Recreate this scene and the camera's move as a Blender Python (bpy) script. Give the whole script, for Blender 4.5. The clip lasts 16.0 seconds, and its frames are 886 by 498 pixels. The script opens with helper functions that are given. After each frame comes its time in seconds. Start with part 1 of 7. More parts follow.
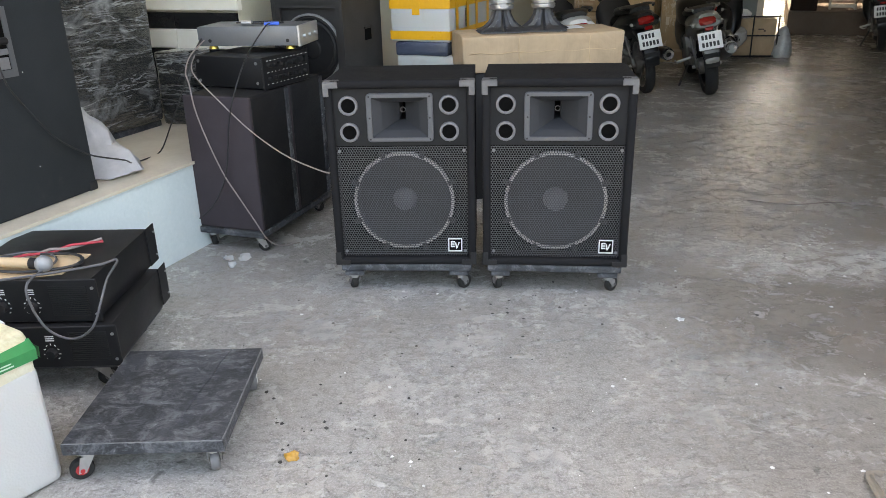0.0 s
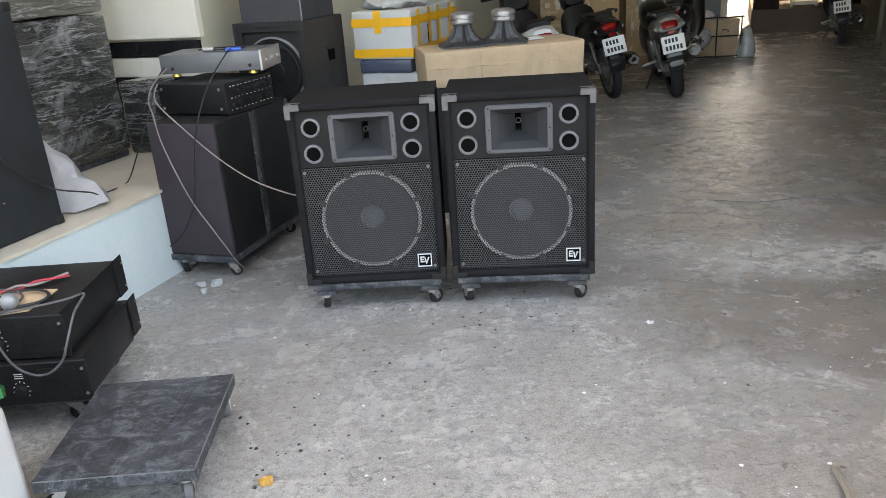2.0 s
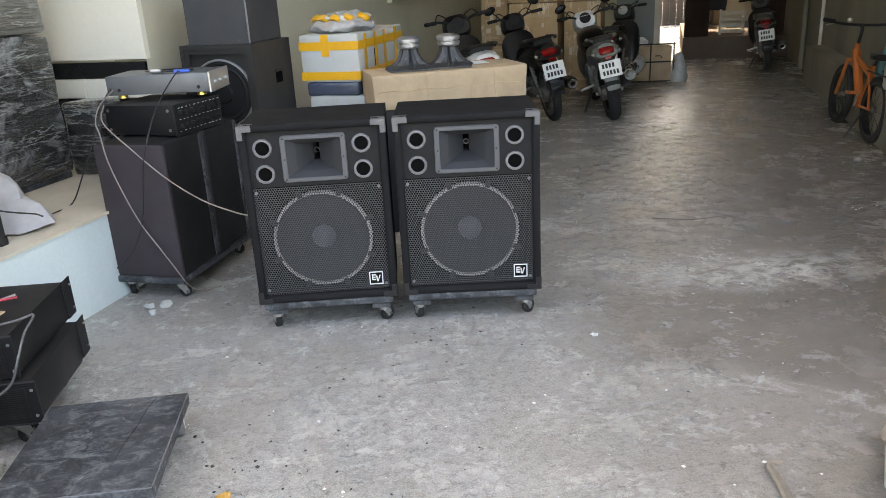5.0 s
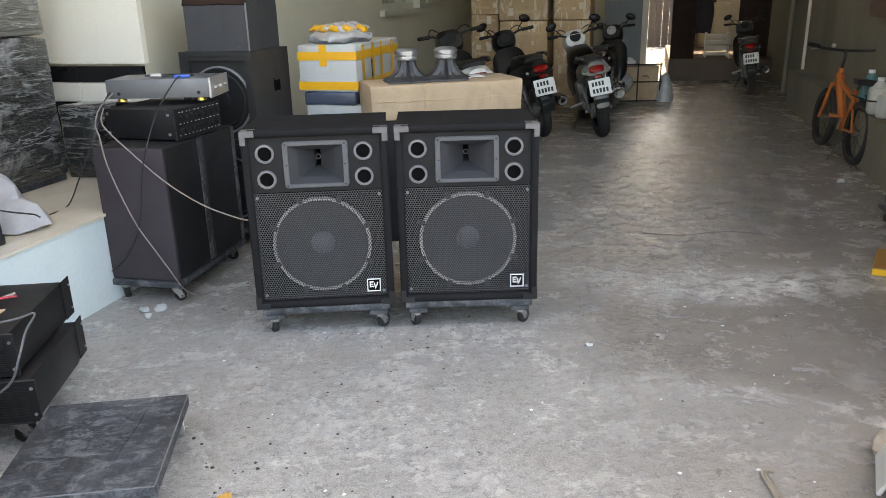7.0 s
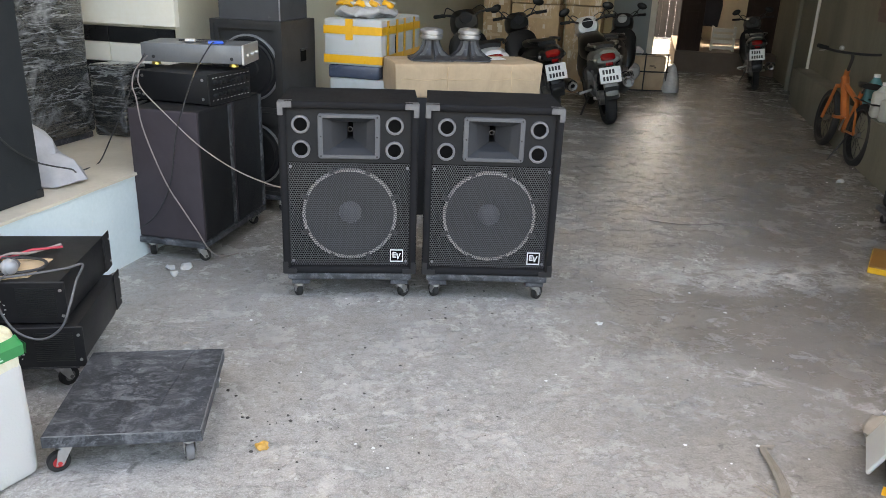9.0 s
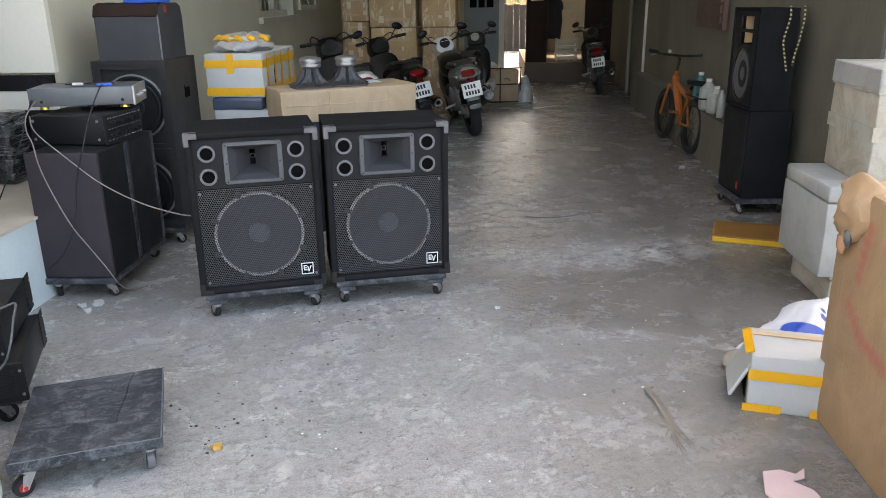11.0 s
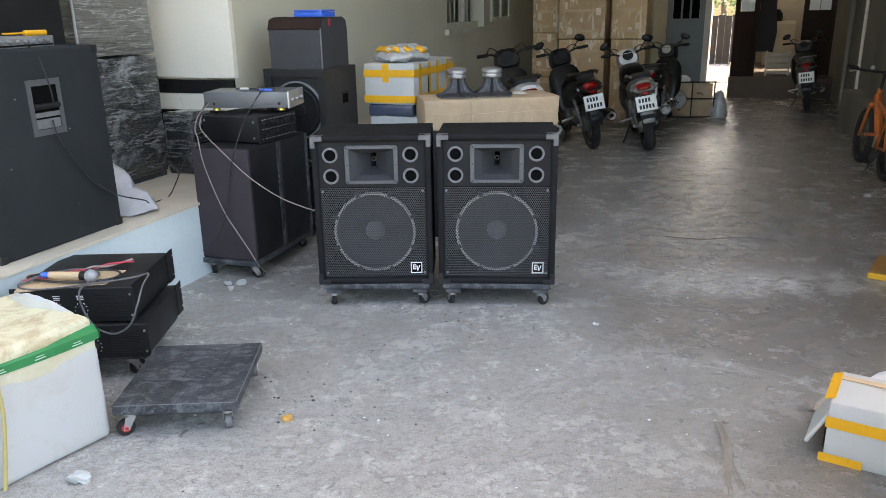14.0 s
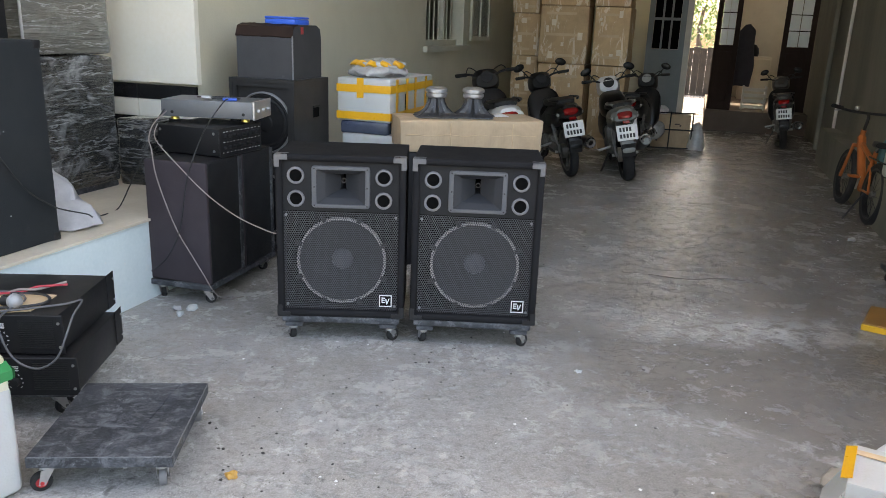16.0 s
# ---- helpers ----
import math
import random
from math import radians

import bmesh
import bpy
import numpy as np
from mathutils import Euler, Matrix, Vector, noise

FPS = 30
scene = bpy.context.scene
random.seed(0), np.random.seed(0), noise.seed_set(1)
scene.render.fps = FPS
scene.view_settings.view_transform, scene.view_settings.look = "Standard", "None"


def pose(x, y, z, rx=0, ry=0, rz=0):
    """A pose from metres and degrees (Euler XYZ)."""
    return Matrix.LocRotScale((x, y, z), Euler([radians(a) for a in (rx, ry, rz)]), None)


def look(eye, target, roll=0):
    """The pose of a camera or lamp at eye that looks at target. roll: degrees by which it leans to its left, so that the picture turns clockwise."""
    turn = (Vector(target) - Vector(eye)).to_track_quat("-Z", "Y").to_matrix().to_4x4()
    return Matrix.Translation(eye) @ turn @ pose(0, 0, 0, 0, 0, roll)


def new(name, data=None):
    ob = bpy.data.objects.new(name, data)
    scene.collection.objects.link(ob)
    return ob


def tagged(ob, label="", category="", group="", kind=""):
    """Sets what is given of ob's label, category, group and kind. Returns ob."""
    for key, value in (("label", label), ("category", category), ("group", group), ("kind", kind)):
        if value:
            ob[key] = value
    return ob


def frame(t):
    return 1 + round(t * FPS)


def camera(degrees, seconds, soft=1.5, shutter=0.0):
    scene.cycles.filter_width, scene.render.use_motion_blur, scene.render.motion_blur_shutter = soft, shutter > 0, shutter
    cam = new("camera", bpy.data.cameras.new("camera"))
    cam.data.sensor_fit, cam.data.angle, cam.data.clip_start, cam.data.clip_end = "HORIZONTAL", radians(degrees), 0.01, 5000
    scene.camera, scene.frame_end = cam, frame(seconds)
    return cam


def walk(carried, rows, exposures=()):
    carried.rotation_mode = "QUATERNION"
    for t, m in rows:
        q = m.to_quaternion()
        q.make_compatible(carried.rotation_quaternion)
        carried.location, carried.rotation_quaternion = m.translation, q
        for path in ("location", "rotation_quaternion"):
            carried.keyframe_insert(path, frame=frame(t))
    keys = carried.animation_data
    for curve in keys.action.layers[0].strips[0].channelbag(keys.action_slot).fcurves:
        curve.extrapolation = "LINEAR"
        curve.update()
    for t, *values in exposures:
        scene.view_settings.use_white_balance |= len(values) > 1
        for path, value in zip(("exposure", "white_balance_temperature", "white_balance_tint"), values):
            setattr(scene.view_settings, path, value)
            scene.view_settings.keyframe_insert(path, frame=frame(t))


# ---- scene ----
cam = camera(60.3, 16.0, 0.5, 0.1)
PATH = [
    (0, (0.064, -0.025, 1.275), (0.014, 1.833, 0.534), -1.5),
    (0.5, (0.063, -0.028, 1.274), (0.007, 1.836, 0.551), -1.7),
    (1, (0.074, -0.039, 1.277), (0.03, 1.826, 0.556), -2.0),
    (1.5, (0.097, -0.038, 1.278), (0.076, 1.826, 0.554), -2.4),
    (2, (0.123, -0.039, 1.292), (0.115, 1.829, 0.578), -4.0),
    (2.5, (0.139, -0.04, 1.292), (0.166, 1.833, 0.59), -4.6),
    (3, (0.155, -0.042, 1.296), (0.216, 1.833, 0.601), -4.5),
    (3.5, (0.159, -0.047, 1.298), (0.245, 1.827, 0.606), -4.9),
    (6, (0.026, -0.143, 1.302), (0.203, 1.741, 0.656), -1.9),
    (6.5, (0.011, -0.145, 1.301), (0.192, 1.742, 0.664), -1.7),
    (7, (0.02, -0.142, 1.289), (0.217, 1.746, 0.657), -1.4),
    (7.5, (0.041, -0.135, 1.295), (0.229, 1.746, 0.644), -0.6),
    (8, (0.026, -0.136, 1.296), (0.193, 1.732, 0.602), 0.4),
    (8.2, (0.001, -0.128, 1.298), (0.163, 1.734, 0.588), 0.5),
    (10.3, (-0.256, -0.569, 1.387), (0.168, 1.286, 0.773), 3.1),
    (10.5, (-0.256, -0.577, 1.393), (0.169, 1.278, 0.777), 0.7),
    (11, (-0.32, -0.548, 1.353), (0.233, 1.267, 0.722), -0.8),
    (11.5, (-0.364, -0.548, 1.324), (0.217, 1.254, 0.678), -0.8),
    (12, (-0.215, -0.578, 1.355), (0.278, 1.243, 0.691), -1.4),
    (12.5, (-0.02, -0.611, 1.358), (0.145, 1.275, 0.714), -3.4),
    (13, (0.057, -0.65, 1.377), (0.041, 1.244, 0.735), -5.3),
    (13.5, (0.079, -0.685, 1.385), (0.086, 1.212, 0.752), -3.6),
    (14, (0.133, -0.718, 1.367), (0.151, 1.19, 0.767), -1.1),
    (14.5, (0.095, -0.754, 1.366), (0.122, 1.161, 0.79), 0.7),
    (15, (0.049, -0.789, 1.367), (0.096, 1.13, 0.805), 2.2),
    (15.5, (0.054, -0.694, 1.353), (0.133, 1.224, 0.791), 2.7),
    (16, (0.106, -0.415, 1.349), (0.213, 1.503, 0.792), 2.1),
]
walk(cam, [(t, look(eye, target, roll)) for t, eye, target, roll in PATH], ((0.0, 3.38, 8750, 10.2), (8.2, 3.46, 8750, 10.2), (10.5, 3.32, 8250, 10.3), (11.2, 3.22, 8200, 10.3), (12.2, 3.11, 8100, 9.8), (13.2, 3.25, 8050, 9.2), (14.5, 3.26, 8050, 9.8), (16.0, 3.24, 8250, 10.5)))

# ---------------- light ----------------
world = bpy.data.worlds.new("world")
scene.world = world
world.use_nodes = True
wn = world.node_tree
sky = wn.nodes.new("ShaderNodeTexSky")
sky.sky_type = "NISHITA"
sky.sun_disc = False
sky.sun_elevation = radians(58)
sky.sun_rotation = radians(21)
sky.air_density, sky.dust_density = 1.0, 5.0
wn.nodes["Background"].inputs[1].default_value = 0.14
wn.links.new(sky.outputs[0], wn.nodes["Background"].inputs[0])
sun = new("sun", bpy.data.lights.new("sun", "SUN"))
sun.data.energy, sun.data.angle, sun.data.color = 1.1, radians(1.5), (1.0, 0.95, 0.87)
sun.matrix_basis = look((0.19 * 20, 0.495 * 20, 0.848 * 20), (0, 0, 0))

ROOM = 21.0
RS, RC = math.sin(radians(ROOM)), math.cos(radians(ROOM))


def at(u, v, z=0.0, rz=0.0, rx=0.0, ry=0.0):
    """A pose in the hall: u along it, v across it to the right."""
    return pose(u * RS + v * RC, u * RC - v * RS, z, rx, ry, rz - ROOM)


# ---------------- materials ----------------
def nodes_of(name):
    m = bpy.data.materials.new(name)
    m.use_nodes = True
    nt = m.node_tree
    return m, nt, nt.nodes["Principled BSDF"]


def noise_node(nt, co, scale, detail=6.0, rough=0.6, distort=0.0):
    n = nt.nodes.new("ShaderNodeTexNoise")
    n.inputs["Scale"].default_value = scale
    n.inputs["Detail"].default_value = detail
    n.inputs["Roughness"].default_value = rough
    n.inputs["Distortion"].default_value = distort
    nt.links.new(co, n.inputs["Vector"])
    return n.outputs["Fac"]


def ramp(nt, fac, lo, hi, a=(0, 0, 0), b=(1, 1, 1)):
    r = nt.nodes.new("ShaderNodeValToRGB")
    r.color_ramp.elements[0].position, r.color_ramp.elements[1].position = lo, hi
    r.color_ramp.elements[0].color, r.color_ramp.elements[1].color = (*a, 1), (*b, 1)
    nt.links.new(fac, r.inputs[0])
    return r.outputs[0]


def mix(nt, fac, a, b, kind="MIX"):
    m = nt.nodes.new("ShaderNodeMix")
    m.data_type, m.blend_type = "RGBA", kind
    for sock, val in ((m.inputs[0], fac), (m.inputs[6], a), (m.inputs[7], b)):
        if isinstance(val, (int, float)):
            sock.default_value = val
        elif isinstance(val, tuple):
            sock.default_value = (*val, 1)
        else:
            nt.links.new(val, sock)
    return m.outputs[2]


def calc(nt, op, a, b=0.5):
    m = nt.nodes.new("ShaderNodeMath")
    m.operation = op
    for sock, val in zip(m.inputs, (a, b)):
        if isinstance(val, (int, float)):
            sock.default_value = val
        else:
            nt.links.new(val, sock)
    return m.outputs[0]


def coords(nt, kind="Object", scale=None):
    co = nt.nodes.new("ShaderNodeTexCoord").outputs[kind]
    if scale:
        mp = nt.nodes.new("ShaderNodeMapping")
        mp.inputs["Scale"].default_value = scale
        nt.links.new(co, mp.inputs[0])
        co = mp.outputs[0]
    return co


def bump(nt, bs, height, strength=0.2, dist=0.01):
    b = nt.nodes.new("ShaderNodeBump")
    b.inputs["Strength"].default_value, b.inputs["Distance"].default_value = strength, dist
    nt.links.new(height, b.inputs["Height"])
    nt.links.new(b.outputs[0], bs.inputs["Normal"])


def surf(name, c, c2=None, rough=0.6, metal=0.0, fine=60.0, broad=4.0, relief=0.15, wear=None, wear_at=0.66, stretch=None, vary=0.0, coat=0.0, spec=0.5, soft=0.1):
    """A surface with fine grain, broad stains and, where wear is given, worn patches of that colour."""
    m, nt, bs = nodes_of(name)
    co = coords(nt, "Object", stretch)
    c2 = c2 or tuple(x * 0.75 for x in c)
    f1, f2 = noise_node(nt, co, fine), noise_node(nt, co, broad, 5, 0.65, 0.3)
    col = mix(nt, ramp(nt, f2, 0.35, 0.7), c, c2)
    col = mix(nt, calc(nt, "MULTIPLY", f1, 0.35), col, tuple(min(1, x * 1.5 + 0.002) for x in c))
    if wear:
        f3 = noise_node(nt, co, broad * 3.1, 10, 0.76, 0.15)
        col = mix(nt, ramp(nt, f3, wear_at, wear_at + soft), col, wear)
    if vary:
        info = nt.nodes.new("ShaderNodeObjectInfo").outputs["Random"]
        hs = nt.nodes.new("ShaderNodeHueSaturation")
        nt.links.new(calc(nt, "ADD", calc(nt, "MULTIPLY", info, vary * 2), 1 - vary), hs.inputs["Value"])
        nt.links.new(col, hs.inputs["Color"])
        col = hs.outputs[0]
    nt.links.new(col, bs.inputs["Base Color"])
    r = nt.nodes.new("ShaderNodeMapRange")
    r.inputs[3].default_value, r.inputs[4].default_value = max(0.03, rough - 0.12), min(1, rough + 0.12)
    nt.links.new(f2, r.inputs[0])
    nt.links.new(r.outputs[0], bs.inputs["Roughness"])
    bs.inputs["Metallic"].default_value = metal
    bs.inputs["Coat Weight"].default_value = coat
    bs.inputs["Specular IOR Level"].default_value = spec
    if relief:
        bump(nt, bs, f1, relief, 0.004)
    return m


def concrete():
    m, nt, bs = nodes_of("worn_concrete")
    co = coords(nt)
    big, mid, fine = noise_node(nt, co, 0.55, 6, 0.6, 0.4), noise_node(nt, co, 3.4, 10, 0.76, 0.15), noise_node(nt, co, 34, 8, 0.78)
    grain = noise_node(nt, co, 150, 4, 0.8)
    clots = noise_node(nt, co, 15, 8, 0.75, 0.1)
    chips = ramp(nt, noise_node(nt, coords(nt, "Object", (17, 23, 9)), 1.0, 5, 0.62, 0.15), 0.515, 0.545)
    chip_at = ramp(nt, noise_node(nt, co, 1.7, 4, 0.6), 0.40, 0.56)
    chips = calc(nt, "MULTIPLY", chips, chip_at)
    col = mix(nt, ramp(nt, big, 0.35, 0.68), (0.355, 0.340, 0.318), (0.285, 0.270, 0.252))
    col = mix(nt, ramp(nt, mid, 0.44, 0.62), col, (0.43, 0.415, 0.395))
    col = mix(nt, calc(nt, "MULTIPLY", ramp(nt, clots, 0.54, 0.74), 0.18), col, (0.24, 0.228, 0.212))
    col = mix(nt, calc(nt, "MULTIPLY", ramp(nt, fine, 0.46, 0.60), 0.75), col, (0.205, 0.194, 0.182))
    col = mix(nt, calc(nt, "MULTIPLY", ramp(nt, grain, 0.48, 0.62), 0.6), col, (0.52, 0.505, 0.48))
    col = mix(nt, calc(nt, "MULTIPLY", chips, 0.22), col, (0.52, 0.505, 0.48))
    # an older, browner screed: its ragged near edge runs from beside the loudspeakers to the right-hand boxes
    jag = noise_node(nt, co, 1.9, 9, 0.72, 0.3)
    jagged = calc(nt, "MULTIPLY", calc(nt, "SUBTRACT", jag, 0.5), 0.75)

    def beyond(nx, ny, at0, soft):
        """One on the side that (nx, ny) points to, beyond the distance at0."""
        d = nt.nodes.new("ShaderNodeVectorMath")
        d.operation = "DOT_PRODUCT"
        d.inputs[1].default_value = (nx, ny, 0)
        nt.links.new(co, d.inputs[0])
        v = calc(nt, "SUBTRACT", calc(nt, "ADD", d.outputs["Value"], jagged), at0)
        return ramp(nt, calc(nt, "ADD", calc(nt, "MULTIPLY", v, 1 / soft), 0.5), 0.0, 1.0), v

    near_edge, v_near = beyond(0.45, 0.893, 2.35, 0.16)
    left_edge, v_left = beyond(1.0, 0.15, 1.22, 0.5)
    far_edge, v_far = beyond(-0.05, -1.0, -2.98, 0.45)
    brown = calc(nt, "MULTIPLY", calc(nt, "MULTIPLY", near_edge, left_edge), far_edge)
    blot = noise_node(nt, co, 2.6, 7, 0.68, 0.6)
    brown = calc(nt, "MULTIPLY", brown, ramp(nt, blot, 0.25, 0.62, (0.45, 0.45, 0.45), (1, 1, 1)))
    col = mix(nt, calc(nt, "MULTIPLY", brown, 0.80), col, (0.160, 0.135, 0.113))
    foot, v_foot = beyond(0.93, -0.37, 0.28, 1.1)
    col = mix(nt, calc(nt, "MULTIPLY", calc(nt, "MULTIPLY", foot, ramp(nt, blot, 0.15, 0.50)), 0.85), col, (0.185, 0.165, 0.147))
    # pale scuffed flakes, denser in one worn band across the hall
    flakes = noise_node(nt, coords(nt, "Object", (9, 12, 6)), 1.0, 12, 0.78, 0.5)
    patch = noise_node(nt, co, 1.1, 3, 0.5)
    sp = nt.nodes.new("ShaderNodeVectorMath")
    sp.operation = "MULTIPLY_ADD"
    sp.inputs[1].default_value, sp.inputs[2].default_value = (1.15, 3.6, 0), (-2.07, -10.6, 0)
    nt.links.new(co, sp.inputs[0])
    ln = nt.nodes.new("ShaderNodeVectorMath")
    ln.operation = "LENGTH"
    nt.links.new(sp.outputs[0], ln.inputs[0])
    worn = ramp(nt, ln.outputs["Value"], 0.15, 1.1, (1, 1, 1), (0, 0, 0))
    fl = calc(nt, "MULTIPLY", ramp(nt, flakes, 0.55, 0.585), calc(nt, "MAXIMUM", calc(nt, "MULTIPLY", ramp(nt, patch, 0.36, 0.54), 0.85), worn))
    col = mix(nt, calc(nt, "MULTIPLY", fl, 0.55), col, (0.60, 0.59, 0.565))
    fl2 = calc(nt, "MULTIPLY", ramp(nt, flakes, 0.45, 0.54), worn)
    col = mix(nt, calc(nt, "MULTIPLY", fl2, 0.9), col, (0.70, 0.69, 0.66))
    rim = calc(nt, "MULTIPLY", ramp(nt, calc(nt, "ABSOLUTE", calc(nt, "ADD", v_near, 0.05)), 0.0, 0.035, (1, 1, 1), (0, 0, 0)), calc(nt, "MULTIPLY", ramp(nt, flakes, 0.42, 0.54), left_edge))
    col = mix(nt, calc(nt, "MULTIPLY", rim, 0.7), col, (0.52, 0.505, 0.48))
    # dark scratches, hollows and old oil marks
    scr = noise_node(nt, coords(nt, "Object", (2.6, 4.5, 1)), 1.6, 6, 0.6, 0.9)
    sr = calc(nt, "ABSOLUTE", calc(nt, "SUBTRACT", scr, 0.5))
    col = mix(nt, calc(nt, "MULTIPLY", calc(nt, "MULTIPLY", ramp(nt, sr, 0.0, 0.004, (1, 1, 1), (0, 0, 0)), ramp(nt, patch, 0.56, 0.66)), 0.30), col, (0.10, 0.092, 0.085))
    oil = noise_node(nt, co, 8.0, 5, 0.6, 0.8)
    col = mix(nt, calc(nt, "MULTIPLY", ramp(nt, oil, 0.66, 0.70), 0.6), col, (0.10, 0.095, 0.09))
    pits = noise_node(nt, co, 21.0, 3, 0.5, 0.3)
    col = mix(nt, calc(nt, "MULTIPLY", calc(nt, "MULTIPLY", ramp(nt, pits, 0.69, 0.72), ramp(nt, blot, 0.4, 0.6)), 0.7), col, (0.11, 0.10, 0.092))
    warm = noise_node(nt, co, 0.9, 5, 0.6, 0.8)
    col = mix(nt, calc(nt, "MULTIPLY", ramp(nt, warm, 0.50, 0.72), 0.45), col, (0.29, 0.245, 0.205))
    nt.links.new(col, bs.inputs["Base Color"])
    r = nt.nodes.new("ShaderNodeMapRange")
    r.inputs[1].default_value, r.inputs[2].default_value = 0.3, 0.7
    r.inputs[3].default_value, r.inputs[4].default_value = 0.13, 0.36
    nt.links.new(mid, r.inputs[0])
    nt.links.new(r.outputs[0], bs.inputs["Roughness"])
    trowel = noise_node(nt, coords(nt, "Object", (9, 14, 1)), 1.0, 9, 0.72, 0.3)
    h = calc(nt, "ADD", calc(nt, "MULTIPLY", fine, 0.5), calc(nt, "ADD", calc(nt, "MULTIPLY", mid, 0.8), calc(nt, "ADD", calc(nt, "ADD", fl, calc(nt, "MULTIPLY", chips, 0.9)), calc(nt, "MULTIPLY", trowel, 0.9))))
    bump(nt, bs, h, 0.7, 0.006)
    return m


M_FLOOR = concrete()
M_WALL = surf("grey_green_wall_paint", (0.60, 0.565, 0.445), (0.50, 0.475, 0.375), 0.6, 0, 90, 0.9, 0.12, (0.56, 0.53, 0.43), 0.68)
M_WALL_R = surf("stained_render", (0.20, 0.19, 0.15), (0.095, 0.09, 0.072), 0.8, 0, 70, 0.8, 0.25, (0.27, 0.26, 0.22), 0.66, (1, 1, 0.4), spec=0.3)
M_CREAM = surf("cream_tile", (0.84, 0.79, 0.66), (0.80, 0.75, 0.62), 0.35, 0, 40, 1.2, 0.03)
M_BLACKTILE = surf("black_granite_tile", (0.012, 0.012, 0.013), (0.02, 0.02, 0.02), 0.15, 0, 150, 3, 0.02)
M_PLATFORM = surf("pale_blue_limewash", (0.62, 0.72, 0.73), (0.52, 0.63, 0.64), 0.75, 0, 60, 2.2, 0.2, (0.75, 0.76, 0.72), 0.6)
M_PLATTOP = surf("dusty_cream_floor_tile", (0.62, 0.56, 0.46), (0.50, 0.44, 0.35), 0.5, 0, 50, 2.5, 0.08, (0.30, 0.24, 0.18), 0.68)
def grille_material(pitch=104.0):
    """Perforated steel: staggered round holes that let the eye through."""
    m, nt, bs = nodes_of("perforated_black_steel")
    bs.inputs["Base Color"].default_value = (0.070, 0.072, 0.080, 1)
    bs.inputs["Roughness"].default_value = 0.5
    bs.inputs["Metallic"].default_value = 0.3
    co = coords(nt)

    def lattice(shift):
        v = nt.nodes.new("ShaderNodeVectorMath")
        v.operation = "MULTIPLY_ADD"
        v.inputs[1].default_value, v.inputs[2].default_value = (pitch, 0, pitch * 0.577), (shift, 0, shift)
        nt.links.new(co, v.inputs[0])
        fr = nt.nodes.new("ShaderNodeVectorMath")
        fr.operation = "FRACTION"
        nt.links.new(v.outputs[0], fr.inputs[0])
        sc = nt.nodes.new("ShaderNodeVectorMath")
        sc.operation = "MULTIPLY_ADD"
        sc.inputs[1].default_value, sc.inputs[2].default_value = (1, 0, 1.73), (-0.5, 0, -0.865)
        nt.links.new(fr.outputs[0], sc.inputs[0])
        ln = nt.nodes.new("ShaderNodeVectorMath")
        ln.operation = "LENGTH"
        nt.links.new(sc.outputs[0], ln.inputs[0])
        return ln.outputs["Value"]

    hole = calc(nt, "LESS_THAN", calc(nt, "MINIMUM", lattice(0.0), lattice(0.5)), 0.385)
    tr = nt.nodes.new("ShaderNodeBsdfTransparent")
    mx = nt.nodes.new("ShaderNodeMixShader")
    nt.links.new(hole, mx.inputs[0])
    nt.links.new(bs.outputs[0], mx.inputs[1])
    nt.links.new(tr.outputs[0], mx.inputs[2])
    nt.links.new(mx.outputs[0], nt.nodes["Material Output"].inputs["Surface"])
    return m


